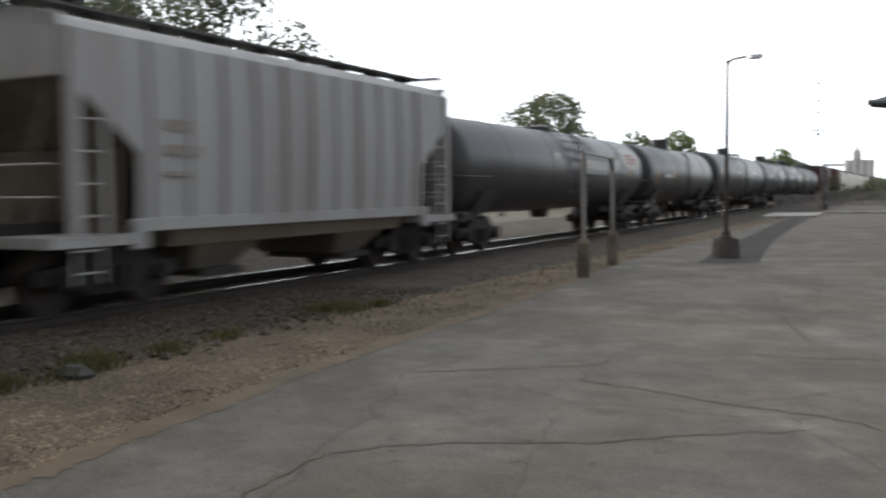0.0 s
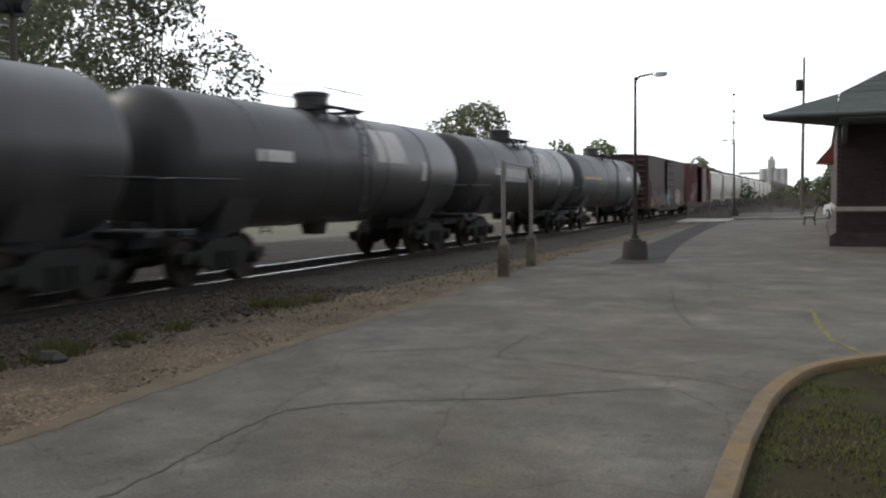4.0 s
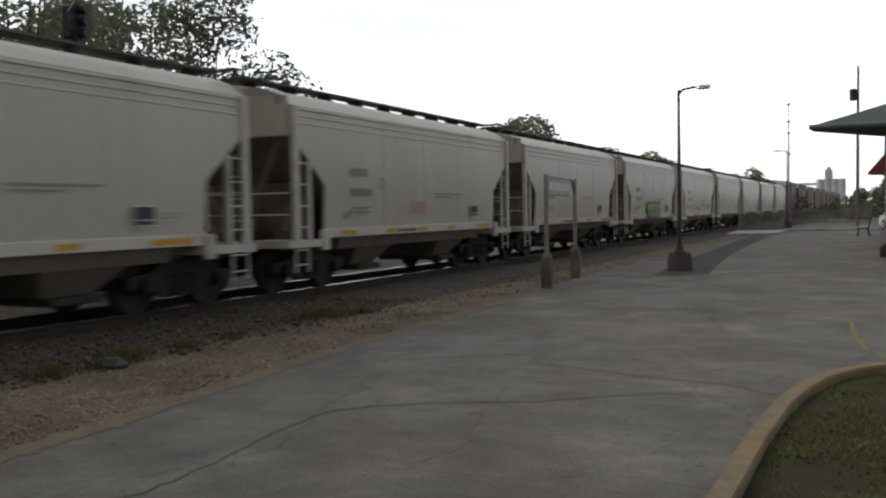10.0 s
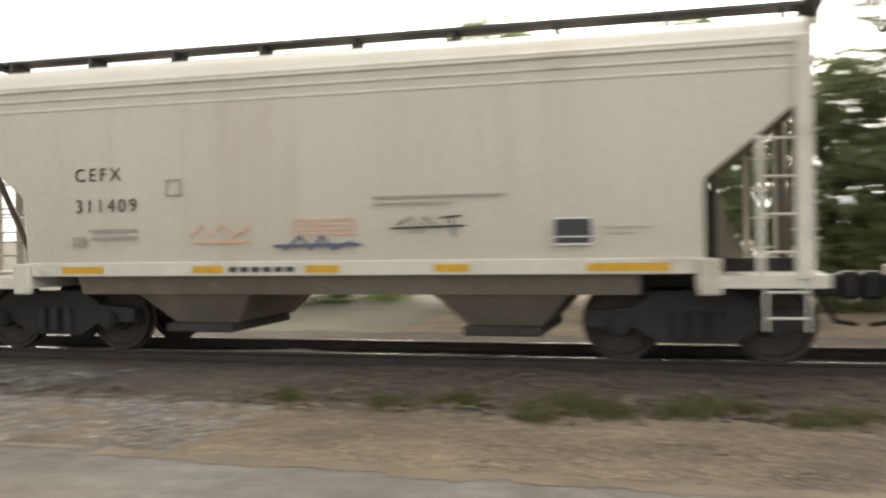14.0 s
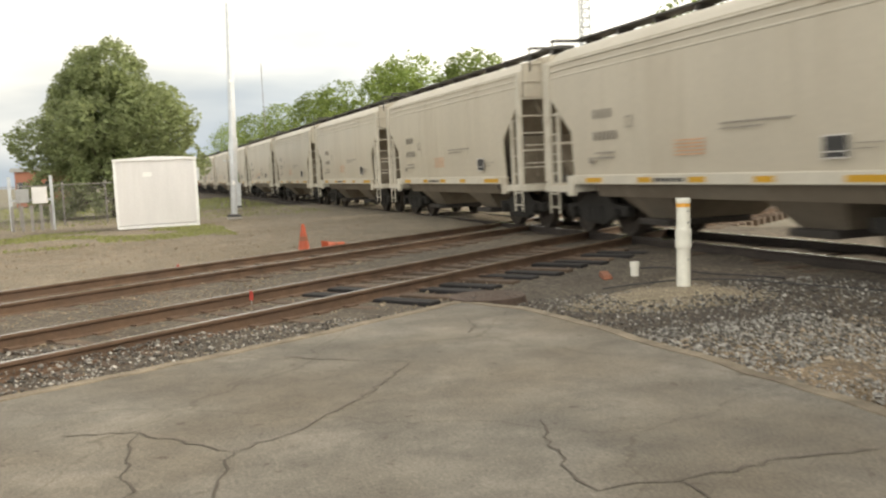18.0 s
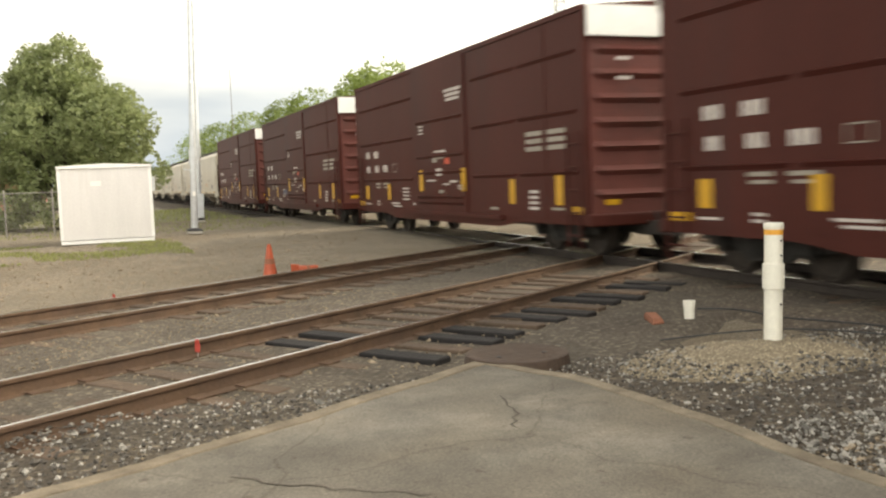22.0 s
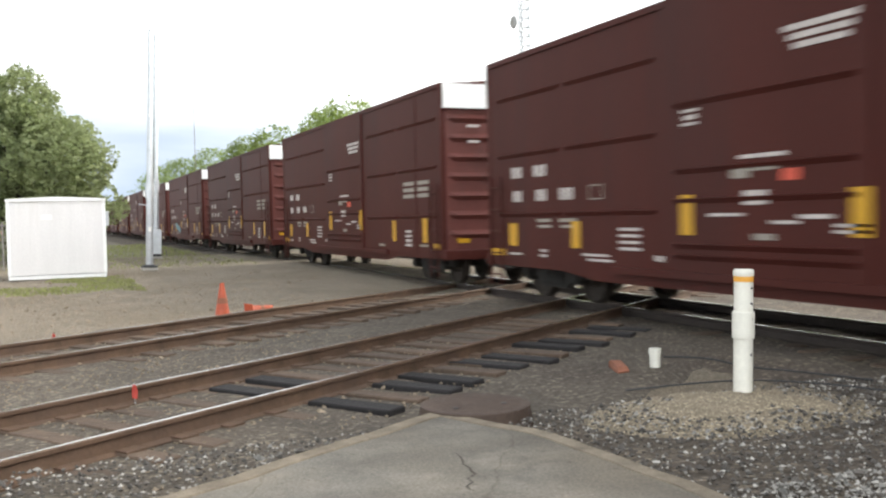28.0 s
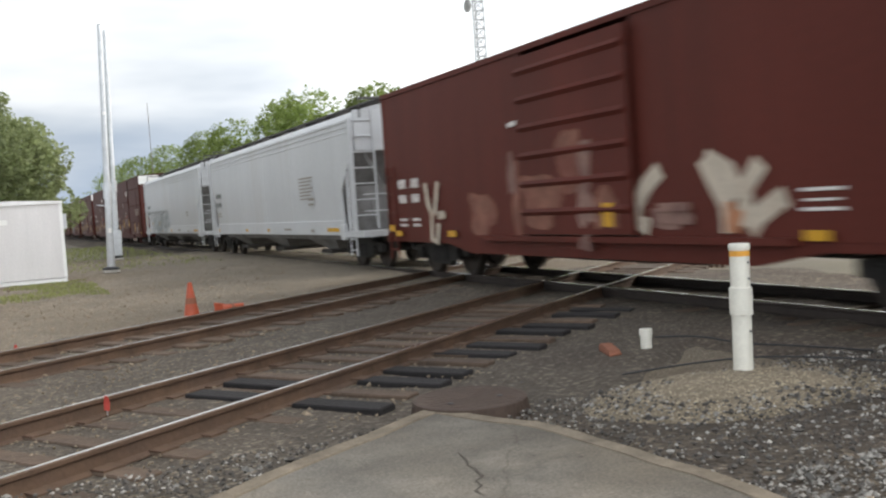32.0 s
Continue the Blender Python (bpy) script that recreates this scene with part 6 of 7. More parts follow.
        for k in range(3):
            y = half - 2.5 + 0.48 * k
            for j in range(3):
                a = math.asin((0.35 + 0.13 * j) / r)
                part("logo_mark", box(B(), (r + 0.012) * math.cos(a) - 0.004, (r + 0.012) * math.cos(a) + 0.004, y, y + (0.3, 0.12, 0.3)[(j + k) % 3], zc + 0.30 + 0.13 * j, zc + 0.40 + 0.13 * j), "red_mark", car, "red emblem stroke")
    return car


# ---- the train: cars in order, each with the place of its front gap at the start ----
SPEED = 15.2
TRAIN = []


def couple(car, gap, pitch):
    TRAIN.append((car, gap + pitch / 2))
    return gap + pitch


gap = 21.3 - 12.2 - 12.2
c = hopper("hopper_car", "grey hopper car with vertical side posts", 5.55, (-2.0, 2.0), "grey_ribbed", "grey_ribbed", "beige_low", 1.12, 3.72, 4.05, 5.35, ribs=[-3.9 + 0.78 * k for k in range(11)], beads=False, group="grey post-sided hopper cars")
bars(c, [(-3.7, -3.0, 2.5, 2.66), (-3.7, -2.9, 2.15, 2.3), (-3.7, -3.1, 1.85, 1.92)], "stencil_faint", 1.565)
gap = couple(c, gap, 12.2)
gap = couple(copy_thing(c, pose(0, 0, 0)), gap, 12.2)
t = tank_car("black tank car with a white oval emblem", 8.65, 1.3, "tank_black", zc=2.25, oval=True, walkway=False, hatch=0.04, patch=((-1.8, -1.5, 12, 22),), strip=((6.6, 6.75, -8, 16),), stain=((-0.9, -0.55, -20, 60), (-0.55, 0.4, -50, 78), (0.4, 1.7, -58, 80), (1.7, 2.15, -35, 78), (2.15, 2.4, 5, 70)))
gap = couple(t, gap, 18.2)
t = tank_car("black tank car with yellow reflective strips", 7.05, 1.29, "tank_black", zc=2.25, walkway=False, strip=((-5.65, -5.5, -20, 3), (-2.4, -2.25, -10, 6), (0.5, 0.62, -4, 9)), patch=((-4.3, -2.75, -7, 0),))
gap = couple(t, gap, 15.0)
t = tank_car("long dark grey tank car with a manway platform", 9.15, 1.38, "tank_black", zc=2.34, patch=((-2.0, -1.3, 5, 14), (4.2, 5.2, 8, 15)), strip=((-7.8, -7.65, -6, 18),))
gap = couple(t, gap, 19.3)
t = tank_car("black tank car with a white painted panel", 6.7, 1.36, "tank_black", zc=2.33, patch=((0.9, 2.6, 6, 46), (3.6, 3.9, -12, 10), (-4.4, -3.1, 0, 10)))
gap = couple(t, gap, 14.2)
gap = couple(copy_thing(t, pose(0, 0, 0)), gap, 14.2)
t = tank_car("plain grey tank car", 7.72, 1.36, "tank_grey", zc=2.33, patch=((3.0, 4.2, 2, 12),), strip=((-6.9, -3.4, 2, 6),))
gap = couple(t, gap, 16.3)
c = ribbed_boxcar("dark maroon boxcar with pale graffiti along its lower side", 8.1, "maroon", "maroon", "maroon", posts=False, top=4.1, paint=(
    ("wash_dim", "dim blue-grey graffiti haze", [(-3.0 + 0.62 * k, 1.3, 0.34, 0.5) for k in range(5)] + [(0.5, 1.5, 0.3, 0.3), (6.3, 1.5, 0.25, 0.4)], 4),
    ("orange_spray", "rust-orange graffiti", [(3.35, 1.4, 0.22, 0.4), (-3.9, 1.3, 0.3, 0.3), (-6.8, 1.2, 0.4, 0.25)], 5),
    ("cream_spray", "tall cream graffiti letters", [(3.85, 1.45, 0.3, 0.55), (4.6, 1.48, 0.3, 0.58), (5.3, 1.38, 0.28, 0.5)], 6),
    ("pale_patch", "rubbed pale spray haze", [(-5.4, 1.4, 0.5, 0.45), (1.7, 1.3, 0.5, 0.4), (7.0, 1.3, 0.4, 0.4)], 7)))
gap = couple(c, gap, 18.1)
scrawl(c, -3.3, -0.6, 0.95, 1.75, 1.72, (("slate_spray", "dark graffiti outline"), ("wash_spray", "pale blue-grey graffiti letters")), 16, 5, 0.09)
scrawl(c, -7.2, -4.2, 1.0, 1.8, 1.57, (("pale_patch", "rubbed pale spray"), ("slate_spray", "dark graffiti outline")), 14, 6, 0.09)
strokes(c, [[(4.22, 0.95), (4.2, 1.5), (4.24, 2.0)], [(4.96, 0.95), (4.95, 1.5), (4.98, 1.95)], [(3.6, 0.95), (3.58, 1.8)]], 1.6, 0.07, "slate_spray", "dark gaps between the cream letters")
c = ribbed_boxcar("faded red post-sided boxcar with its door slid open", 7.5, "faded_red", "faded_red", "door_pink", open_door=True, top=4.17, paint=(
    ("pale_patch", "rubbed pale spray haze", [(-6.4 + 0.95 * k, 1.7, 0.42, 0.75) for k in range(5)] + [(4.9, 1.7, 0.45, 0.8), (5.8, 1.7, 0.4, 0.85), (6.7, 1.5, 0.4, 0.7), (-3.0, 3.3, 0.2, 0.15)], 8),
    ("rust_patch", "rusty rubbed patches", [(-5.5, 1.2, 0.5, 0.3), (-3.4, 1.1, 0.5, 0.3), (5.4, 1.1, 0.5, 0.2)], 9)))
scrawl(c, -6.9, -1.7, 1.0, 2.4, 1.56, (("pale_spray", "pale yellow graffiti letters"), ("cream_spray", "cream graffiti letters"), ("pale_patch", "rubbed pale spray"), ("slate_spray", "dark graffiti outline")), 22, 15, 0.14)
scrawl(c, 4.5, 7.0, 1.0, 2.4, 1.56, (("pale_spray", "pale graffiti letters"), ("blue_spray", "blue graffiti strokes"), ("cream_spray", "cream graffiti letters"), ("slate_spray", "dark graffiti outline"), ("pale_patch", "rubbed pale spray")), 32, 17, 0.085)
gap = couple(c, gap, 16.7)
tan_labels = "tan two-bay covered hopper car with black stencilled marks"
marks = {4: ("311409", "CEFX"), 5: ("312578", "CEFX")}
base = None
for k in range(9):
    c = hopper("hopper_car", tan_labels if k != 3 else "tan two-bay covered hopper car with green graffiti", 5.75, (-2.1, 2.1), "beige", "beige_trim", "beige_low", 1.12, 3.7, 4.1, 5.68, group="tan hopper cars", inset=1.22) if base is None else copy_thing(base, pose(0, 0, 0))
    if base is None:
        base = c
        TAN = []
    TAN.append(c)
    gap = couple(c, gap + 0.15, 12.75) - 0.15
for k, c in enumerate(TAN):
    number, rep = marks.get(k, ("", ""))
    tan_marks(c, number, k, rep)
    if k == 3:
        blobs(c, [(-1.15 + 0.55 * j, 1.52, 0.36, 0.42) for j in range(5)], 1.562, "stencil_black", "black graffiti outline", seed=2)
        blobs(c, [(-1.15 + 0.55 * j, 1.52, 0.25, 0.32) for j in range(5)], 1.571, "green_spray", "bright green graffiti letters", seed=2)
        strokes(c, [[(-1.3, 1.32), (-1.15, 1.62), (-1.0, 1.32)], [(-0.75, 1.42), (-0.6, 1.6), (-0.45, 1.42)], [(-0.2, 1.64), (0.0, 1.5), (0.12, 1.38), (-0.1, 1.3)], [(0.32, 1.6), (0.72, 1.62)], [(0.5, 1.6), (0.5, 1.3)], [(0.95, 1.36), (0.95, 1.62), (1.12, 1.62), (1.12, 1.36)]], 1.58, 0.06, "stencil_black", "dark counters of the graffiti letters")
    if k == 4:
        strokes(c, [[(0.9, 1.7), (1.08, 1.8), (1.1, 1.6)], [(1.2, 1.6), (1.25, 1.8), (1.42, 1.65)], [(1.45, 1.78), (1.7, 1.8)], [(1.58, 1.8), (1.62, 1.55)], [(0.82, 1.66), (1.75, 1.68)]], 1.564, 0.025, "stencil_black", "black scrawled tag")
        bars(c, [(-0.5, 0.35, 1.78 - 0.06 * j, 1.8 - 0.06 * j) for j in range(4)], "orange_chalk", 1.563, label="faded orange notice")
        strokes(c, [[(-0.6, 1.42), (-0.4, 1.58), (-0.25, 1.42), (-0.1, 1.58), (0.05, 1.42), (0.3, 1.5)], [(-0.75, 1.46), (0.4, 1.47)]], 1.564, 0.045, "blue_spray", "blue scrawled tag")
        strokes(c, [[(-1.95, 1.6), (-1.8, 1.75), (-1.65, 1.6), (-1.5, 1.75), (-1.35, 1.6), (-1.1, 1.72)], [(-1.9, 1.52), (-1.1, 1.53)]], 1.564, 0.03, "orange_chalk", "orange chalk scrawl")
gap -= 0.65
browns = [brown_boxcar(0), brown_boxcar(1), brown_boxcar(2)]
order = (0, 2, 0, 0, 0, 1, 0, 0, 0)
used = set()
for k in order:
    c = browns[k] if k not in used else copy_thing(browns[k], pose(0, 0, 0))
    used.add(k)
    gap = couple(c, gap, 17.28)
gap += 0.65
g1 = hopper("hopper_car", "light grey covered hopper car with grey graffiti outlines", 9.2, (-5.0, 0, 5.0), "grey_car", "grey_car", "grey_low", 1.02, 3.84, 4.2, 8.75, group="grey covered hopper cars", sill_low=0.16, sill_high=0.24, inset=1.45)
g2 = copy_thing(g1, pose(0, 0, 0))
tagged(g2, "light grey covered hopper car with dark stencil rows")
for g in (g1, g2):
    for z in (2.3, 1.95):
        bars(g, [(-7.7 + 0.17 * k, -7.58 + 0.17 * k, z, z + 0.18) for k in range(6)], "slate_spray", 1.562)
    bars(g, [(-7.6, -6.9, 1.66, 1.7), (-7.6, -6.8, 1.56, 1.6)], "stencil_faint", 1.562)
    bars(g, [(4.9, 5.5, 1.86, 1.92), (4.9, 5.4, 1.72, 1.78)], "stencil_faint", 1.562)
    bars(g, [(5.0, 5.3, 0.95, 1.03), (2.2, 3.0, 1.0, 1.06)], "stencil_faint", 1.57)
    for y0, y1 in ((-8.2, -7.5), (-3.0, -2.7), (0.0, 0.3), (6.4, 7.4)):
        bars(g, [(y0, y1, 0.96, 1.06)], "yellow", 1.541, "reflector", "yellow reflective strip")
scrawl(g1, -6.0, -0.4, 0.95, 1.7, 1.563, (("wash_spray", "washed grey-green graffiti"),), 16, 41, 0.2)
strokes(g1, [[(-5.9 + 0.85 * k + 0.32 * math.cos(a), 1.82 + 0.28 * math.sin(a)) for a in (2.9, 2.4, 1.9, 1.4, 0.9, 0.3)] for k in range(7)] + [[(-5.9 + 0.85 * k - 0.3, 1.82), (-5.95 + 0.85 * k - 0.28, 1.4), (-5.9 + 0.85 * k - 0.3, 1.05)] for k in range(7)], 1.575, 0.075, "slate_spray", "dark grey graffiti letter tops")
bars(g1, [(-8.5, -8.25, 1.3, 2.0)], "yellow", 1.563, "reflector", "faded yellow patch")
bars(g1, [(-6.1, -5.95, 1.32, 1.52)], "yellow", 1.576, "reflector", "faded yellow patch")
bars(g1, [(-3.5, -3.35, 1.3, 1.5)], "yellow", 1.576, "reflector", "faded yellow patch")
bars(g2, [(4.1, 5.4 - 0.12 * (k % 3), 2.5 - 0.1 * k, 2.54 - 0.1 * k) for k in range(7)], "stencil_faint", 1.563)
gap = couple(g1, gap, 19.35)
gap = couple(g2, gap, 20.05)
c = ribbed_boxcar("worn red boxcar with pale graffiti and a beaded door", 7.75, "red", "red", "red", posts=False, top=4.1, group="red boxcars of the train", paint=(
    ("rust_patch", "rubbed rusty patches on the door", [(-0.9, 1.5, 0.6, 0.45), (0.0, 2.1, 0.3, 0.5), (-1.7, 1.5, 0.35, 0.6), (0.9, 1.3, 0.3, 0.3), (-3.2, 1.3, 0.5, 0.4)], 14),
    ("pale_patch", "rubbed pale patches", [(0.45, 2.0, 0.16, 0.4), (0.4, 1.35, 0.22, 0.3), (-2.0, 1.95, 0.14, 0.35), (2.2, 1.15, 0.4, 0.14), (0.35, 0.8, 0.16, 0.12)], 15)), tags=(
    ("cream_spray", "cream graffiti letters", [[(2.0, 1.78), (1.75, 1.62), (1.5, 1.35), (1.48, 1.12), (1.7, 1.05)], [(2.95, 1.85), (3.1, 1.6), (3.3, 1.3), (3.32, 1.02)], [(3.0, 1.88), (3.35, 1.72), (3.45, 1.45)], [(3.85, 1.75), (3.62, 1.5), (3.6, 1.1)], [(4.2, 1.36), (3.85, 1.18), (3.7, 1.02)]], 0.26),
    ("orange_spray", "orange graffiti core", [[(3.36, 1.3), (3.34, 1.0)], [(3.5, 1.2), (3.42, 1.0)]], 0.15),
    ("pale_patch", "faint lilac graffiti shade", [[(2.0, 1.3), (2.6, 1.3)], [(1.9, 1.16), (2.65, 1.12)]], 0.12),
    ("cream_spray", "cream scrawled tag", [[(-5.6, 1.95), (-5.5, 1.55), (-5.35, 1.3), (-5.2, 1.35), (-5.0, 1.95)], [(-5.35, 1.3), (-5.4, 0.8), (-5.15, 0.75), (-5.05, 1.1)], [(-5.0, 1.3), (-4.75, 1.32)]], 0.16),
    ("stencil_white", "faded white stencil strokes", [[(-1.95, 2.82), (-1.55, 2.86)], [(-1.1, 2.36), (-0.6, 2.4)], [(-0.95, 2.0), (-0.75, 2.0)]], 0.08)))
for z, h in ((1.92, 0.2), (1.6, 0.18), (1.2, 0.06), (1.08, 0.06)):
    for y in (-7.1, -6.4):
        bars(c, [(y + 0.14 * k, y + 0.14 * k + 0.1, z, z + h) for k in range(3)], "stencil_white", 1.536)
bars(c, [(4.45, 5.05, 1.42, 1.46), (4.45, 5.05, 1.2, 1.24), (4.5, 5.0, 1.31, 1.34)], "stencil_white", 1.536)
bars(c, [(0.85, 1.1, 1.05, 1.4)], "yellow", 1.68, "reflector", "yellow reflective tab")
bars(c, [(-7.6, -7.3, 0.98, 1.12)], "yellow", 1.6, "reflector", "yellow reflective tab")
gap = couple(c, gap, 17.4)


def motions():
    for car, y in TRAIN:
        walk(car, [(t, pose(0, y - SPEED * t, RAIL)) for t in (0.0, 16.0, 32.0)])


# ---- the station side ----
def lamp_post(at, height, arm, label, yaw=0):
    ob = thing("platform_lamp", label, "lamp post", at, group="platform lamps", yaw=yaw)
    part("pedestal", lathe(B(), [(0.33, -0.1), (0.31, 0.3), (0.28, 0.46), (0.0, 0.46)], seg=18), "mortar", ob, smooth=True)
    part("flange", lathe(B(), [(0.0, 0.46), (0.17, 0.46), (0.17, 0.5), (0.11, 0.53), (0.09, 0.62), (0.0, 0.62)], seg=14), "brown_steel", ob)
    part("pole", rod(B(), (0, 0, 0.5), (0, 0, height), 0.055, 0.032, 12), "brown_steel", ob, smooth=True)
    bm = B()
    pts = [(0, 0, height - 0.12), (0.12 * arm, 0, height), (0.45 * arm, 0, height + 0.04), (0.6 * arm, 0, height + 0.05)]
    for a, b in zip(pts, pts[1:]):
        rod(bm, a, b, 0.028, seg=8)
    part("arm", bm, "brown_steel", ob)
    head = part("lamp_head", loft(B(), [[(arm * x, y * w, height + z) for y, z in ((-1, 0.0), (1, 0.0), (0.7, 0.08), (-0.7, 0.08))] for x, w in ((0.58, 0.05), (0.7, 0.11), (0.95, 0.1), (1.05, 0.04))]), "galv", ob)
    part("lens", box(B(), min(arm * 0.66, arm * 0.98), max(arm * 0.66, arm * 0.98), -0.08, 0.08, height - 0.02, height + 0.004), "glass_lamp", head)
    return ob


lamp_post((7.17, 23.8, 0), 4.58, 0.75, "dark steel platform lamp on a round concrete pedestal")
lamp_post((5.4, 73.6, 0), 5.7, -0.9, "tall dark platform lamp beyond the fence", 0)


def station_sign():
    ob = thing("station_sign", "station name board on two posts with white concrete feet", "sign", (5.34, 19.84, -0.06), yaw=7.7)
    for y in (-1.75, 1.75):
        part("foot", loft(B(), [[(sx * w, y + sy * w, z) for sx, sy in ((-1, -1), (1, -1), (1, 1), (-1, 1))] for w, z in ((0.11, 0), (0.1, 0.7), (0.055, 0.78))]), "edge", ob)
        part("post", rod(B(), (0, y, 0.6), (0, y, 2.4), 0.045, seg=10), "fence", ob)
    part("top_beam", rod(B(), (0, -1.75, 2.36), (0, 1.75, 2.36), 0.035, seg=8), "fence", ob)
    board = part("board", box(B(), -0.03, 0.03, -1.7, 0.9, 1.98, 2.34, 0.01), "sign_back", ob)
    for k in range(7):
        part("lettering", box(B(), 0.03, 0.034, -1.5 + 0.33 * k, -1.27 + 0.33 * k, 2.08, 2.25), "stencil_white", board)
    part("bracket", prism(B(), [(1.3, 2.36), (1.75, 2.36), (1.75, 2.05)], -0.02, 0.02, "x"), "black_steel", ob)


station_sign()


def station_house():
    ob = thing("station_house", "dark red brick depot with a wide grey-green hipped roof", "building")
    x0, x1, y0, y1, h = 11.95, 21.0, 31.0, 50.0, 3.9
    wall = part("wall", box(B(), x0, x1, y0, y1, 0.0, h + 0.2), "mortar", ob)
    part("plinth", prism(B(), [(x0 - 0.18, 0), (x1 + 0.18, 0), (x1 + 0.18, 0.3), (x1 + 0.02, 0.42), (x0 - 0.02, 0.42), (x0 - 0.18, 0.3)], y0 - 0.18, y1 + 0.18, "y"), "brick", ob)
    part("stone_band", box(B(), x0 - 0.05, x1 + 0.05, y0 - 0.05, y1 + 0.05, 1.06, 1.2, 0.01), "limestone", ob)
    # brick courses on the end wall and the track side
    me = finish("brick", box(B(), -0.105, 0.105, -0.02, 0.02, -0.031, 0.031, 0.004), "brick")
    count = 0
    verts, faces = [], []
    for row in range(56):
        z = 0.47 + row * 0.075
        if 1.02 < z < 1.24:
            continue
        for col in range(42):
            x = x0 + 0.11 + col * 0.222 + (0.111 if row % 2 else 0)
            if x > x1 - 0.1:
                continue
            if count < 300 and x < x0 + 1.6 and row < 50:
                b = new("brick", me)
                b.parent = wall
                b.matrix_basis = pose(x, y0 - 0.006, z)
                count += 1
            else:
                i = len(verts)
                verts += [(x + sx * 0.105, y0 - 0.02 + (0.0 if sy < 0 else 0.03), z + sz * 0.031) for sx in (-1, 1) for sy in (-1, 1) for sz in (-1, 1)]
                faces += [tuple(i + q for q in f) for f in ((0, 1, 5, 4), (0, 2, 3, 1), (4, 5, 7, 6), (1, 3, 7, 5), (0, 4, 6, 2))]
    o = part("brickwork", cloud_mesh("brickwork", verts, faces, "brick"), "brick", ob)
    o["kind"] = "stuff"
    # roof: hipped, with a slight flare over wide eaves
    ex0, ex1, ey0, ey1, ez = 11.9, 23.0, 28.3, 53.0, 3.74
    kx0, kx1, ky0, ky1, kz = 12.0, 21.0, 30.4, 50.5, 4.6
    rx, ry0, ry1, rz = 16.5, 35.0, 45.5, 7.2
    rings = [[(ex0, ey0, ez), (ex1, ey0, ez), (ex1, ey1, ez), (ex0, ey1, ez)], [(ex0, ey0, ez + 0.12), (ex1, ey0, ez + 0.12), (ex1, ey1, ez + 0.12), (ex0, ey1, ez + 0.12)], [(kx0, ky0, kz), (kx1, ky0, kz), (kx1, ky1, kz), (kx0, ky1, kz)], [(rx - 0.05, ry0, rz), (rx + 0.05, ry0, rz), (rx + 0.05, ry1, rz), (rx - 0.05, ry1, rz)]]
    roof = part("roof", loft(B(), rings), "roof", ob)
    part("corner_eave", loft(B(), [[(10.0, 28.3, ez), (11.89, 28.3, ez), (11.89, 30.7, ez - 0.12), (10.0, 28.9, ez)], [(10.0, 28.3, ez + 0.12), (11.89, 28.3, ez + 0.12), (11.97, 30.4, kz - 0.02), (10.0, 28.9, ez + 0.14)]]), "roof", roof)
    part("soffit", box(B(), ex0 + 0.05, ex1 - 0.05, ey0 + 0.05, ey1 - 0.05, ez - 0.06, ez - 0.005), "soffit", ob)
    ex0 = 10.0
    bm = B()
    for a, b in (((ex0, ey0), (ex1, ey0)),):
        rod(bm, (a[0] - 0.05, a[1] - 0.05, ez + 0.08), (b[0] - 0.05, b[1] - 0.05, ez + 0.08), 0.07, seg=8)
    part("gutter", bm, "soffit", roof)
    # shingle courses on the end slope
    bm = B()
    for k in range(14):
        f = k / 14
        z = kz + (rz - kz) * f
        y = ky0 + (ry0 - ky0) * f
        xa, xb = kx0 + (rx - kx0) * f, kx1 + (rx - kx1) * f
        loft(bm, [[(xa + 0.05, y - 0.01, z), (xa + 0.05, y - 0.004, z + 0.014), (xa + 0.36, y + 0.33, z + 0.19)], [(xb - 0.05, y - 0.01, z), (xb - 0.05, y - 0.004, z + 0.014), (xb - 0.36, y + 0.33, z + 0.19)]])
    part("shingle_course", bm, "roof", roof)
    for x in (12.15, 13.9):
        part("eave_bracket", prism(B(), [(30.98, 3.1), (30.98, 3.68), (29.4, 3.68)], x - 0.07, x + 0.07, "x"), "soffit", ob)
    # bay with a small gable on the track side
    part("door_hood", prism(B(), [(11.3, 2.82), (11.95, 2.8), (11.95, 3.6)], 39.6, 42.2, "y"), "red_roof", ob)


station_house()


def bench():
    ob = thing("bench", "dark slatted platform bench with iron ends", "bench", (10.98, 51.6, 0))
    for y in (-0.85, 0.85):
        bm = B()
        for a, b in (((-0.28, 0), (-0.22, 0.44)), ((0.28, 0), (0.18, 0.44)), ((-0.3, 0.44), (0.25, 0.42)), ((0.2, 0.42), (0.36, 0.95))):
            rod(bm, (a[0], y, a[1]), (b[0], y, b[1]), 0.03, seg=6)
        part("bench_end", bm, "black_steel", ob)
    for k in range(4):
        part("seat_slat", box(B(), -0.28 + 0.13 * k, -0.18 + 0.13 * k, -0.95, 0.95, 0.45, 0.48, 0.006), "sign_back", ob)
    for k in range(3):
        x = 0.25 + 0.045 * k
        part("back_slat", box(B(), x, x + 0.03, -0.95, 0.95, 0.58 + 0.13 * k, 0.68 + 0.13 * k, 0.006), "black_steel", ob)


bench()


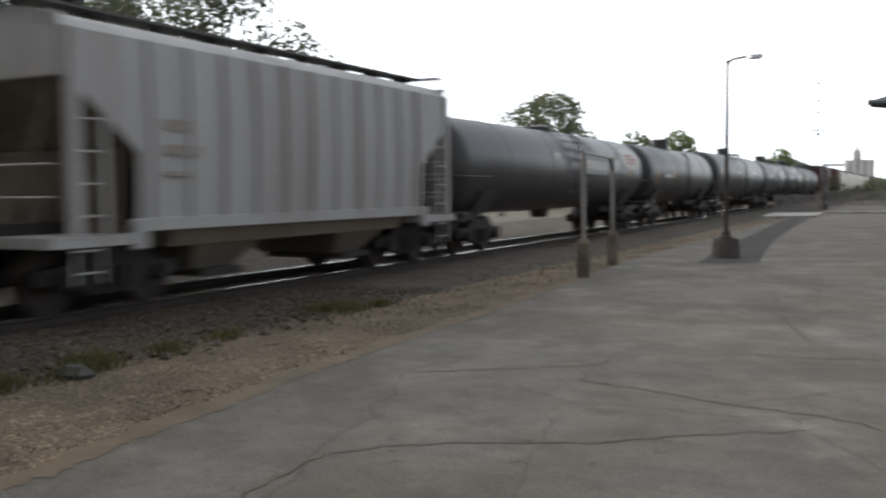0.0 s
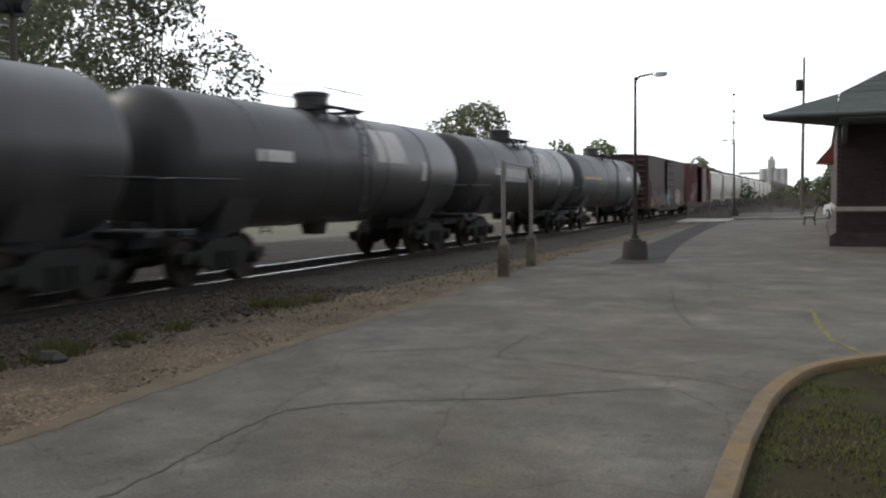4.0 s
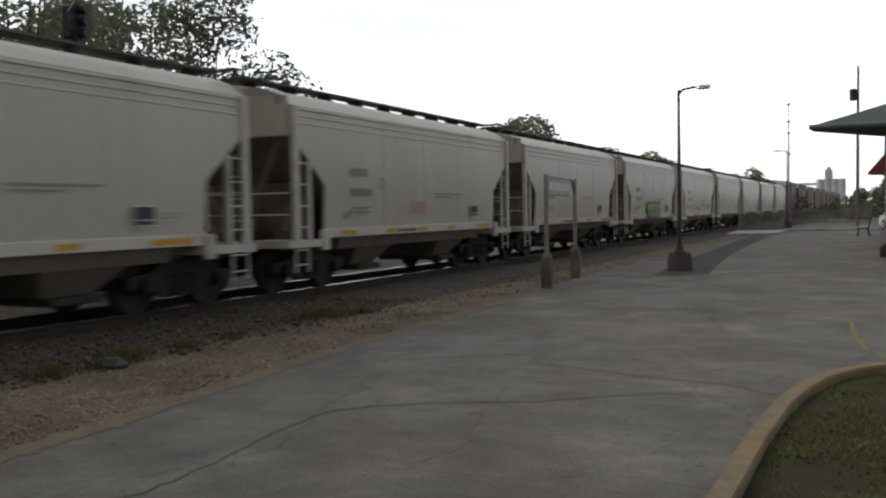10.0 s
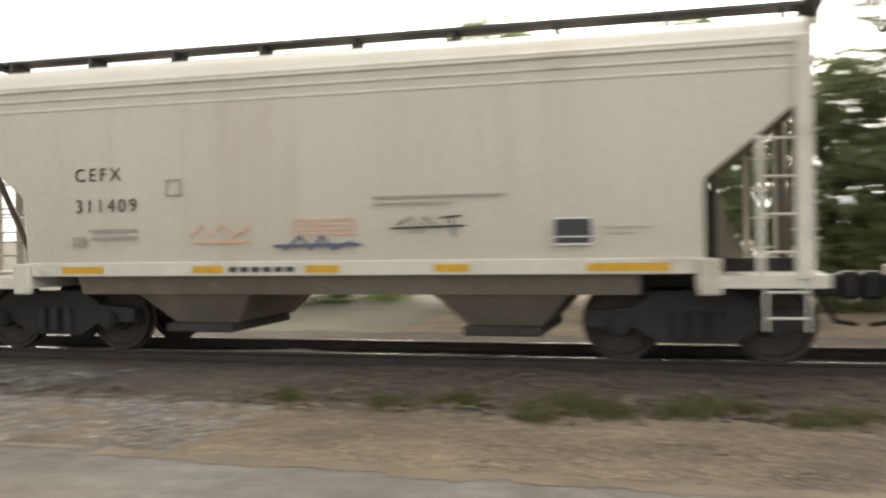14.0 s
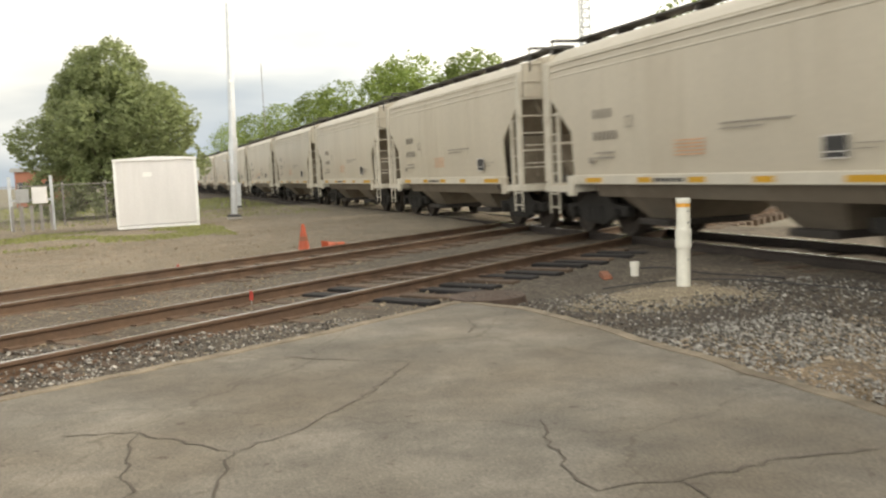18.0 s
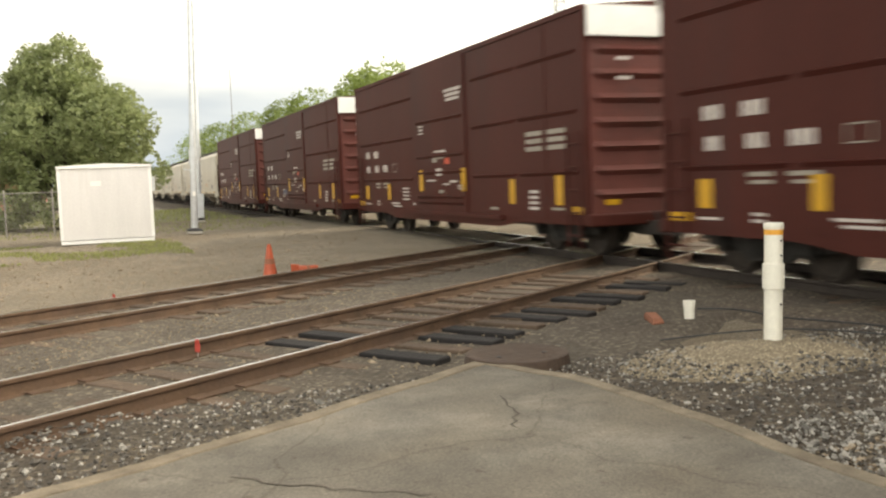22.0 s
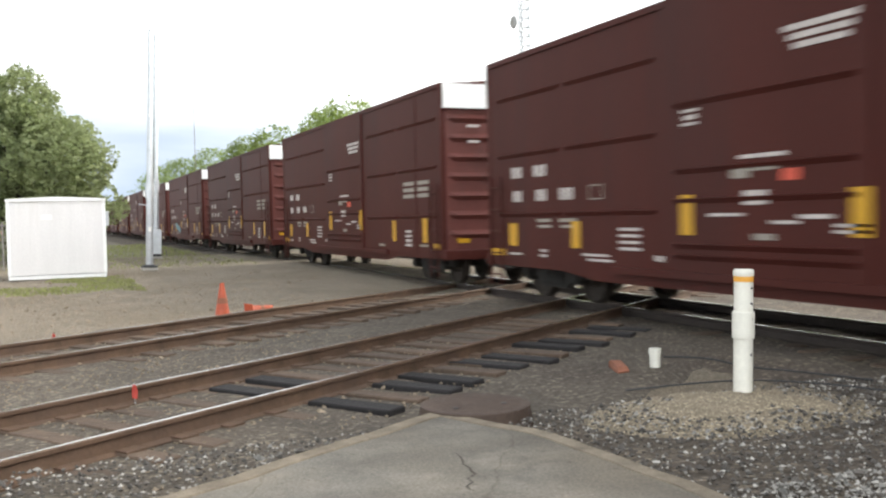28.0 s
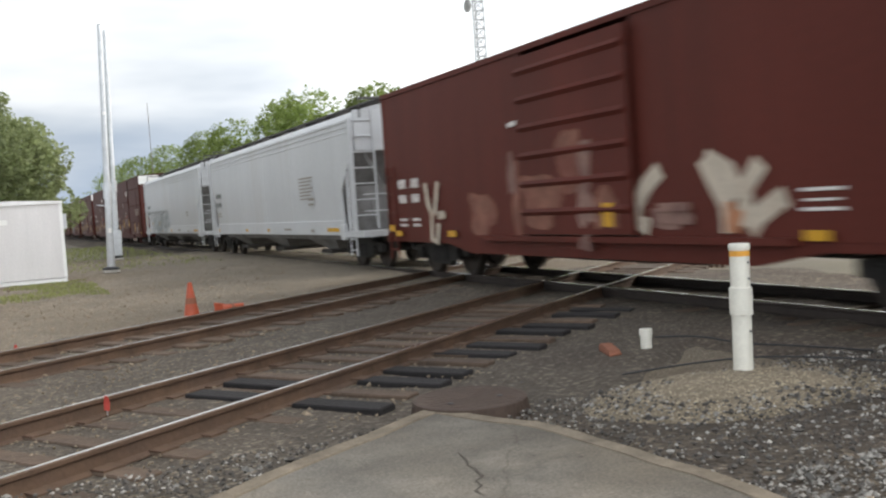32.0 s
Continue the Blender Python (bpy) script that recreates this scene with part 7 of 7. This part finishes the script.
def fence(x0, x1, y, h, label, n):
    ob = thing("fence", label, "fence", (0, y, 0))
    for k in range(n + 1):
        x = x0 + (x1 - x0) * k / n
        part("post", box(B(), x - 0.04, x + 0.04, -0.04, 0.04, 0, h + 0.08), "fence", ob)
    part("rail", box(B(), x0, x1, -0.03, 0.03, h - 0.05, h), "fence", ob)
    part("rail", box(B(), x0, x1, -0.03, 0.03, 0.12, 0.17), "fence", ob)
    m = int((x1 - x0) / 0.16)
    for k in range(m):
        x = x0 + 0.1 + k * 0.16
        part("slat", box(B(), x - 0.045, x + 0.045, 0.031, 0.05, 0.14, h - 0.02), "fence", ob)


fence(4.2, 11.0, 82.0, 1.25, "brown slatted fence across the platform's far end", 4)
fence(3.5, 6.2, 62.0, 1.15, "grey slatted fence panel beside the far slab", 2)
sheet("far_slab", [(3.9, 53.6), (6.5, 55.2), (6.4, 61.6), (3.5, 61.6)], 0.1, "concrete", "pale concrete crossing slab at the platform's far end", "slab")
rim("far_curb", [(6.4, 63.0), (30.0, 66.5)], 0.3, 0.12, "concrete", "pale concrete curb at the platform's end")
bed("far_lot", (5.2, 30.0, 58.0, 120.0), -0.02, "asphalt", "asphalt lot beyond the platform", 0.02, 2.0)


def utility_pole(at, h, label, arms=(), can=None, thick=0.15):
    ob = thing("utility_pole", label, "utility pole", at)
    part("pole", rod(B(), (0, 0, -0.2), (0.05, 0, h), thick, thick * 0.6, 10), "wood_grey", ob, smooth=True)
    for z in arms:
        part("crossarm", box(B(), -0.9, 0.9, -0.05, 0.05, z - 0.06, z + 0.06), "wood_grey", ob)
    if can:
        part("transformer", lathe(B(), [(0.0, can), (0.24, can), (0.27, can + 0.1), (0.27, can + 0.8), (0.2, can + 0.9), (0.0, can + 0.9)], (-0.3, 0, 0), seg=12), "black_steel", ob)
    return ob


utility_pole((10.1, 78.0, 0), 12.2, "wooden utility pole with a transformer can", (), 9.6)
utility_pole((13.6, 95.0, 0), 7.5, "short wooden pole beyond the car park", ())


def railway_signal():
    ob = thing("railway_signal", "dark railway signal head on a steel mast behind the train", "railway signal", (-5.0, 15.8, -0.2))
    part("base", box(B(), -0.3, 0.3, -0.3, 0.3, 0, 0.4, 0.03), "concrete", ob)
    part("mast", rod(B(), (0, 0, 0.3), (0, 0, 6.9), 0.09, 0.07, 10), "wood_grey", ob, smooth=True)
    board = part("backboard", loft(B(), [[(0.12 + d, 0.36 * math.cos(a), 6.32 + 0.5 * math.sin(a)) for a in (math.pi * (0.125 + 0.25 * k) for k in range(8))] for d in (0.0, 0.05)]), "black_steel", ob)
    for z in (6.05, 6.32, 6.6):
        part("hood", lathe(B(), [(0.1, 0.0), (0.12, 0.0), (0.12, 0.22), (0.1, 0.22)], (0.17, 0, z), "x", 12), "black_steel", board)
    part("case", box(B(), -0.22, 0.1, -0.2, 0.2, 5.95, 6.7, 0.03), "black_steel", ob)
    part("ladder", (lambda bm: (ladder(bm, -0.3, -0.2, 0.2, 0.3, 5.9, 16), bm)[1])(B()), "galv", ob)


railway_signal()


def light_tower():
    ob = thing("light_tower", "slim far mast with several lamp clusters", "mast", (-10.5, 260, -0.2))
    part("pole", rod(B(), (0, 0, 0), (0, 0, 29), 0.28, 0.12, 8), "galv", ob)
    for z in (15.5, 21.0, 24.0, 28.5):
        part("lamp_head", box(B(), -0.45, 0.45, -0.3, 0.3, z - 0.25, z + 0.25, 0.1), "sign_back", ob)


light_tower()


def silo():
    ob = thing("grain_elevator", "pale concrete grain elevator far down the line", "grain elevator", (-16, 600, -0.2))
    for k in range(4):
        part("bin", rod(B(), (-6 + 4 * k, 0, 0), (-6 + 4 * k, 0, 17.5), 2.3, seg=18), "silo", ob, smooth=True)
    part("headhouse", box(B(), -3.2, 1.0, -2.5, 2.5, 17.5, 23.0, 0.1), "silo", ob)
    part("penthouse", box(B(), -2.2, 0.0, -1.5, 1.5, 23.0, 24.8), "silo", ob)
    part("gallery", box(B(), -20, -6, -1, 1, 14, 15.5), "silo", ob)


silo()


def parked_car(at, yaw, label):
    ob = thing("car", label, "car", at, yaw=yaw, group="parked cars")
    body = B()
    prof = [(-2.2, 0.3), (-2.25, 0.7), (-2.1, 0.9), (-1.5, 0.98), (-0.9, 1.42), (0.5, 1.45), (1.2, 1.0), (2.05, 0.9), (2.25, 0.65), (2.2, 0.3)]
    prism(body, prof, -0.85, 0.85, "x")
    part("body", body, "car_white", ob)
    g = B()
    prism(g, [(-1.35, 1.0), (-0.88, 1.36), (0.45, 1.38), (1.0, 1.02)], -0.86, 0.86, "x")
    part("side_window", g, "car_glass", ob)
    for x in (-0.8, 0.8):
        for y in (-1.4, 1.4):
            w = part("wheel", lathe(B(), [(0.0, -0.1), (0.32, -0.1), (0.34, -0.06), (0.34, 0.06), (0.32, 0.1), (0.0, 0.1)], (x, y, 0.34), "x", 18), "tyre", ob)
            part("rim", lathe(B(), [(0.0, -0.11), (0.2, -0.11), (0.2, 0.11), (0.0, 0.11)], (x, y, 0.34), "x", 14), "galv", w)


parked_car((13.2, 62.0, -0.01), 20, "white parked car beyond the depot")
parked_car((15.8, 70.0, -0.01), 15, "white parked car at the far lot")

# ---- trees along the far side of the line ----
GREEN = "backlit leafy tree behind the train"
for k, (x, y, h, w) in enumerate(((-13.4, 30.0, 10.8, 9.5), (-14, 22, 12.5, 10), (-13, 14.5, 11.5, 9.5), (-12, 8.5, 10.5, 7.5), (-20, 30, 11.5, 9))):
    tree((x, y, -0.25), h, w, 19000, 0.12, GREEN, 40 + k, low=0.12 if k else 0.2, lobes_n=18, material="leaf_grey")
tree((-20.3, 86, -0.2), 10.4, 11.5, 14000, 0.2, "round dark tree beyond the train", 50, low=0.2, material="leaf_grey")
tree((-22, 150, -0.2), 10, 9, 3000, 0.35, "far tree along the line", 51, low=0.2)
tree((-16, 230, -0.2), 9.5, 12, 3000, 0.5, "far tree along the line", 52, low=0.2)
tree((-40, 190, -0.2), 12, 14, 3000, 0.5, "far tree along the line", 53, low=0.2)
tree((23, 115, -0.2), 8, 9, 4000, 0.28, "leafy tree beyond the car park", 54, low=0.15)
tree((12.6, 100, -0.2), 4.2, 5, 3000, 0.2, "leafy tree beside the depot lot", 56, low=0.08, material="leaf_grey")
tree((9.6, 108, -0.2), 3.2, 4, 2000, 0.2, "low green tree beyond the lot", 57, low=0.05, material="leaf_grey")
tree((20, 95, -0.2), 5.5, 6, 3000, 0.25, "leafy tree beside the car park", 55, low=0.1)
for k, (x, y, h, w) in enumerate(((-12.5, -58, 8.6, 8), (-11, -68, 9.5, 9), (-13, -80, 10.5, 10), (-11, -92, 10, 10), (-12, -108, 10.5, 11), (-11, -126, 10, 12), (-10, -146, 10.5, 12), (-9, -170, 10, 13))):
    tree((x, y, -0.2), h, w, 13000, 0.16, "bright green tree in the row along the line", 60 + k, low=0.12, material="leaf_light", lobes_n=16)
for k, (x, y, h, w) in enumerate(((-8, -8, 5.5, 7), (-9, -16, 3.4, 6), (-9, -26, 7.5, 9), (-10, -38, 8.5, 9), (-11, -48, 8.2, 8))):
    tree((x - 6, y, -0.2), h, w, 9000, 0.13, "leafy bush behind the train", 80 + k, low=0.05, material="leaf_light", lobes_n=14, name="bush", category="bush")
for k, (x, y, h, w) in enumerate(((-11.5, -3.0, 6.6, 6), (-12.5, 1.8, 6.4, 6), (-10.5, 5.5, 5.2, 5), (-12.0, -9.5, 4.6, 6), (-10.0, 9.5, 5.6, 6), (-10.2, 14.0, 5.8, 6.5), (-10.4, 18.6, 5.6, 6), (-11.0, 23.0, 5.4, 6))):
    tree((x, y, -0.2), h, w, 18000, 0.13, "leafy green bush behind the train", 90 + k, low=0.05, material="leaf", lobes_n=14, name="bush", category="bush")
# hedge and scrub at the far end of the line
for k in range(9):
    tree((-4 + 5.2 * k, 125 + 6 * (k % 3), -0.2), 1.9 + 0.5 * (k % 2), 6.5, 1500, 0.25, "low scrub along the far street", 100 + k, low=0.02, material="leaf_grey", lobes_n=9, name="bush", category="bush")


def lattice_tower():
    ob = thing("radio_tower", "tall lattice radio tower with round dish antennas", "radio tower", (-66.8, -143.6, -0.2))
    h = 62.0
    legs = [(1.1 * math.cos(a), 1.1 * math.sin(a)) for a in (0.3, 2.39, 4.49)]
    for x, y in legs:
        part("leg", rod(B(), (x, y, 0), (x, y, h), 0.15, seg=6), "galv", ob)
    bm = B()
    n = 40
    for k in range(n):
        z0, z1 = h * k / n, h * (k + 1) / n
        for i in range(3):
            a, b = legs[i], legs[(i + 1) % 3]
            rod(bm, (*a, z0), (*b, z1), 0.08, seg=4, caps=False)
            rod(bm, (*a, z1), (*b, z1), 0.08, seg=4, caps=False)
    part("bracing", bm, "galv", ob)
    for z, r in ((34.8, 1.1), (46, 0.9)):
        part("dish", lathe(B(), [(0.0, 0.0), (r * 0.6, 0.08), (r, 0.35), (r * 0.95, 0.6), (0.0, 0.65)], (1.6, 0.3, z), "x", 18), "sign_back", ob, smooth=True)
        part("dish_arm", rod(B(), (0.4, 0, z), (1.8, 0.3, z), 0.1, seg=6), "galv", ob)


lattice_tower()
utility_pole((-7.3, -118, -0.2), 16.0, "thin far light pole above the train", (), thick=0.05)


def yard_fence():
    ob = thing("chain_link_fence", "galvanised chain-link fence behind the hut", "fence", (0, -38.5, -0.2))
    for k in range(9):
        x = 9.5 + 1.6 * k
        part("post", rod(B(), (x, 0, 0), (x, 0, 1.95), 0.03, seg=8), "fence", ob)
    part("top_rail", rod(B(), (9.5, 0, 1.82), (22.3, 0, 1.82), 0.02, seg=8), "fence", ob)
    bm = B()
    for k in range(110):
        x = 9.5 + k * 0.116
        rod(bm, (x, 0, 0.05), (min(x + 1.7, 22.3), 0, 0.05 + min(1.7, 22.3 - x)), 0.0035, seg=3, caps=False)
        rod(bm, (x, 0, 0.05 + min(1.7, x - 9.5)), (x + 0.001 - min(1.7, x - 9.5), 0, 0.05), 0.0035, seg=3, caps=False) if x > 9.7 else None
    part("mesh", bm, "fence", ob)


yard_fence()


def meter_rack():
    ob = thing("meter_rack", "grey electrical cabinets on a post rack", "cabinet rack", (13.6, -35.5, -0.02))
    for x in (-0.7, 0.7):
        part("post", box(B(), x - 0.05, x + 0.05, -0.05, 0.05, 0, 2.0), "galv", ob)
    part("cross_rail", box(B(), -0.7, 0.7, -0.04, 0.04, 1.1, 1.18), "galv", ob)
    part("cabinet", box(B(), -0.55, -0.05, 0.05, 0.35, 1.0, 1.6, 0.02), "shed", ob)
    part("cabinet", box(B(), 0.05, 0.5, 0.05, 0.3, 1.05, 1.55, 0.02), "sign_back", ob)
    for k in range(5):
        x = -0.65 + 0.32 * k
        part("picket", box(B(), x - 0.05, x + 0.05, 0.36, 0.4, 0, 0.95), "fence", ob)


meter_rack()


def far_building(at, size, material, label, yaw=0):
    ob = thing("building", label, "building", at, yaw=yaw)
    w, d, h = size
    part("wall", box(B(), -w, w, -d, d, 0, h), material, ob)
    part("roof", box(B(), -w - 0.3, w + 0.3, -d - 0.3, d + 0.3, h, h + 0.35), "sign_back", ob)
    for k in range(5):
        x = -w * 0.8 + k * w * 0.4
        part("window", box(B(), x - 0.5, x + 0.5, d, d + 0.05, h * 0.4, h * 0.7), "car_glass", ob)


far_building((16.6, -95, -0.2), (3.0, 4, 3.2), "far_brick", "far red brick building beyond the yard")
far_building((52, -160, -0.2), (20, 6, 6), "white_paint", "far long white building")
motions()
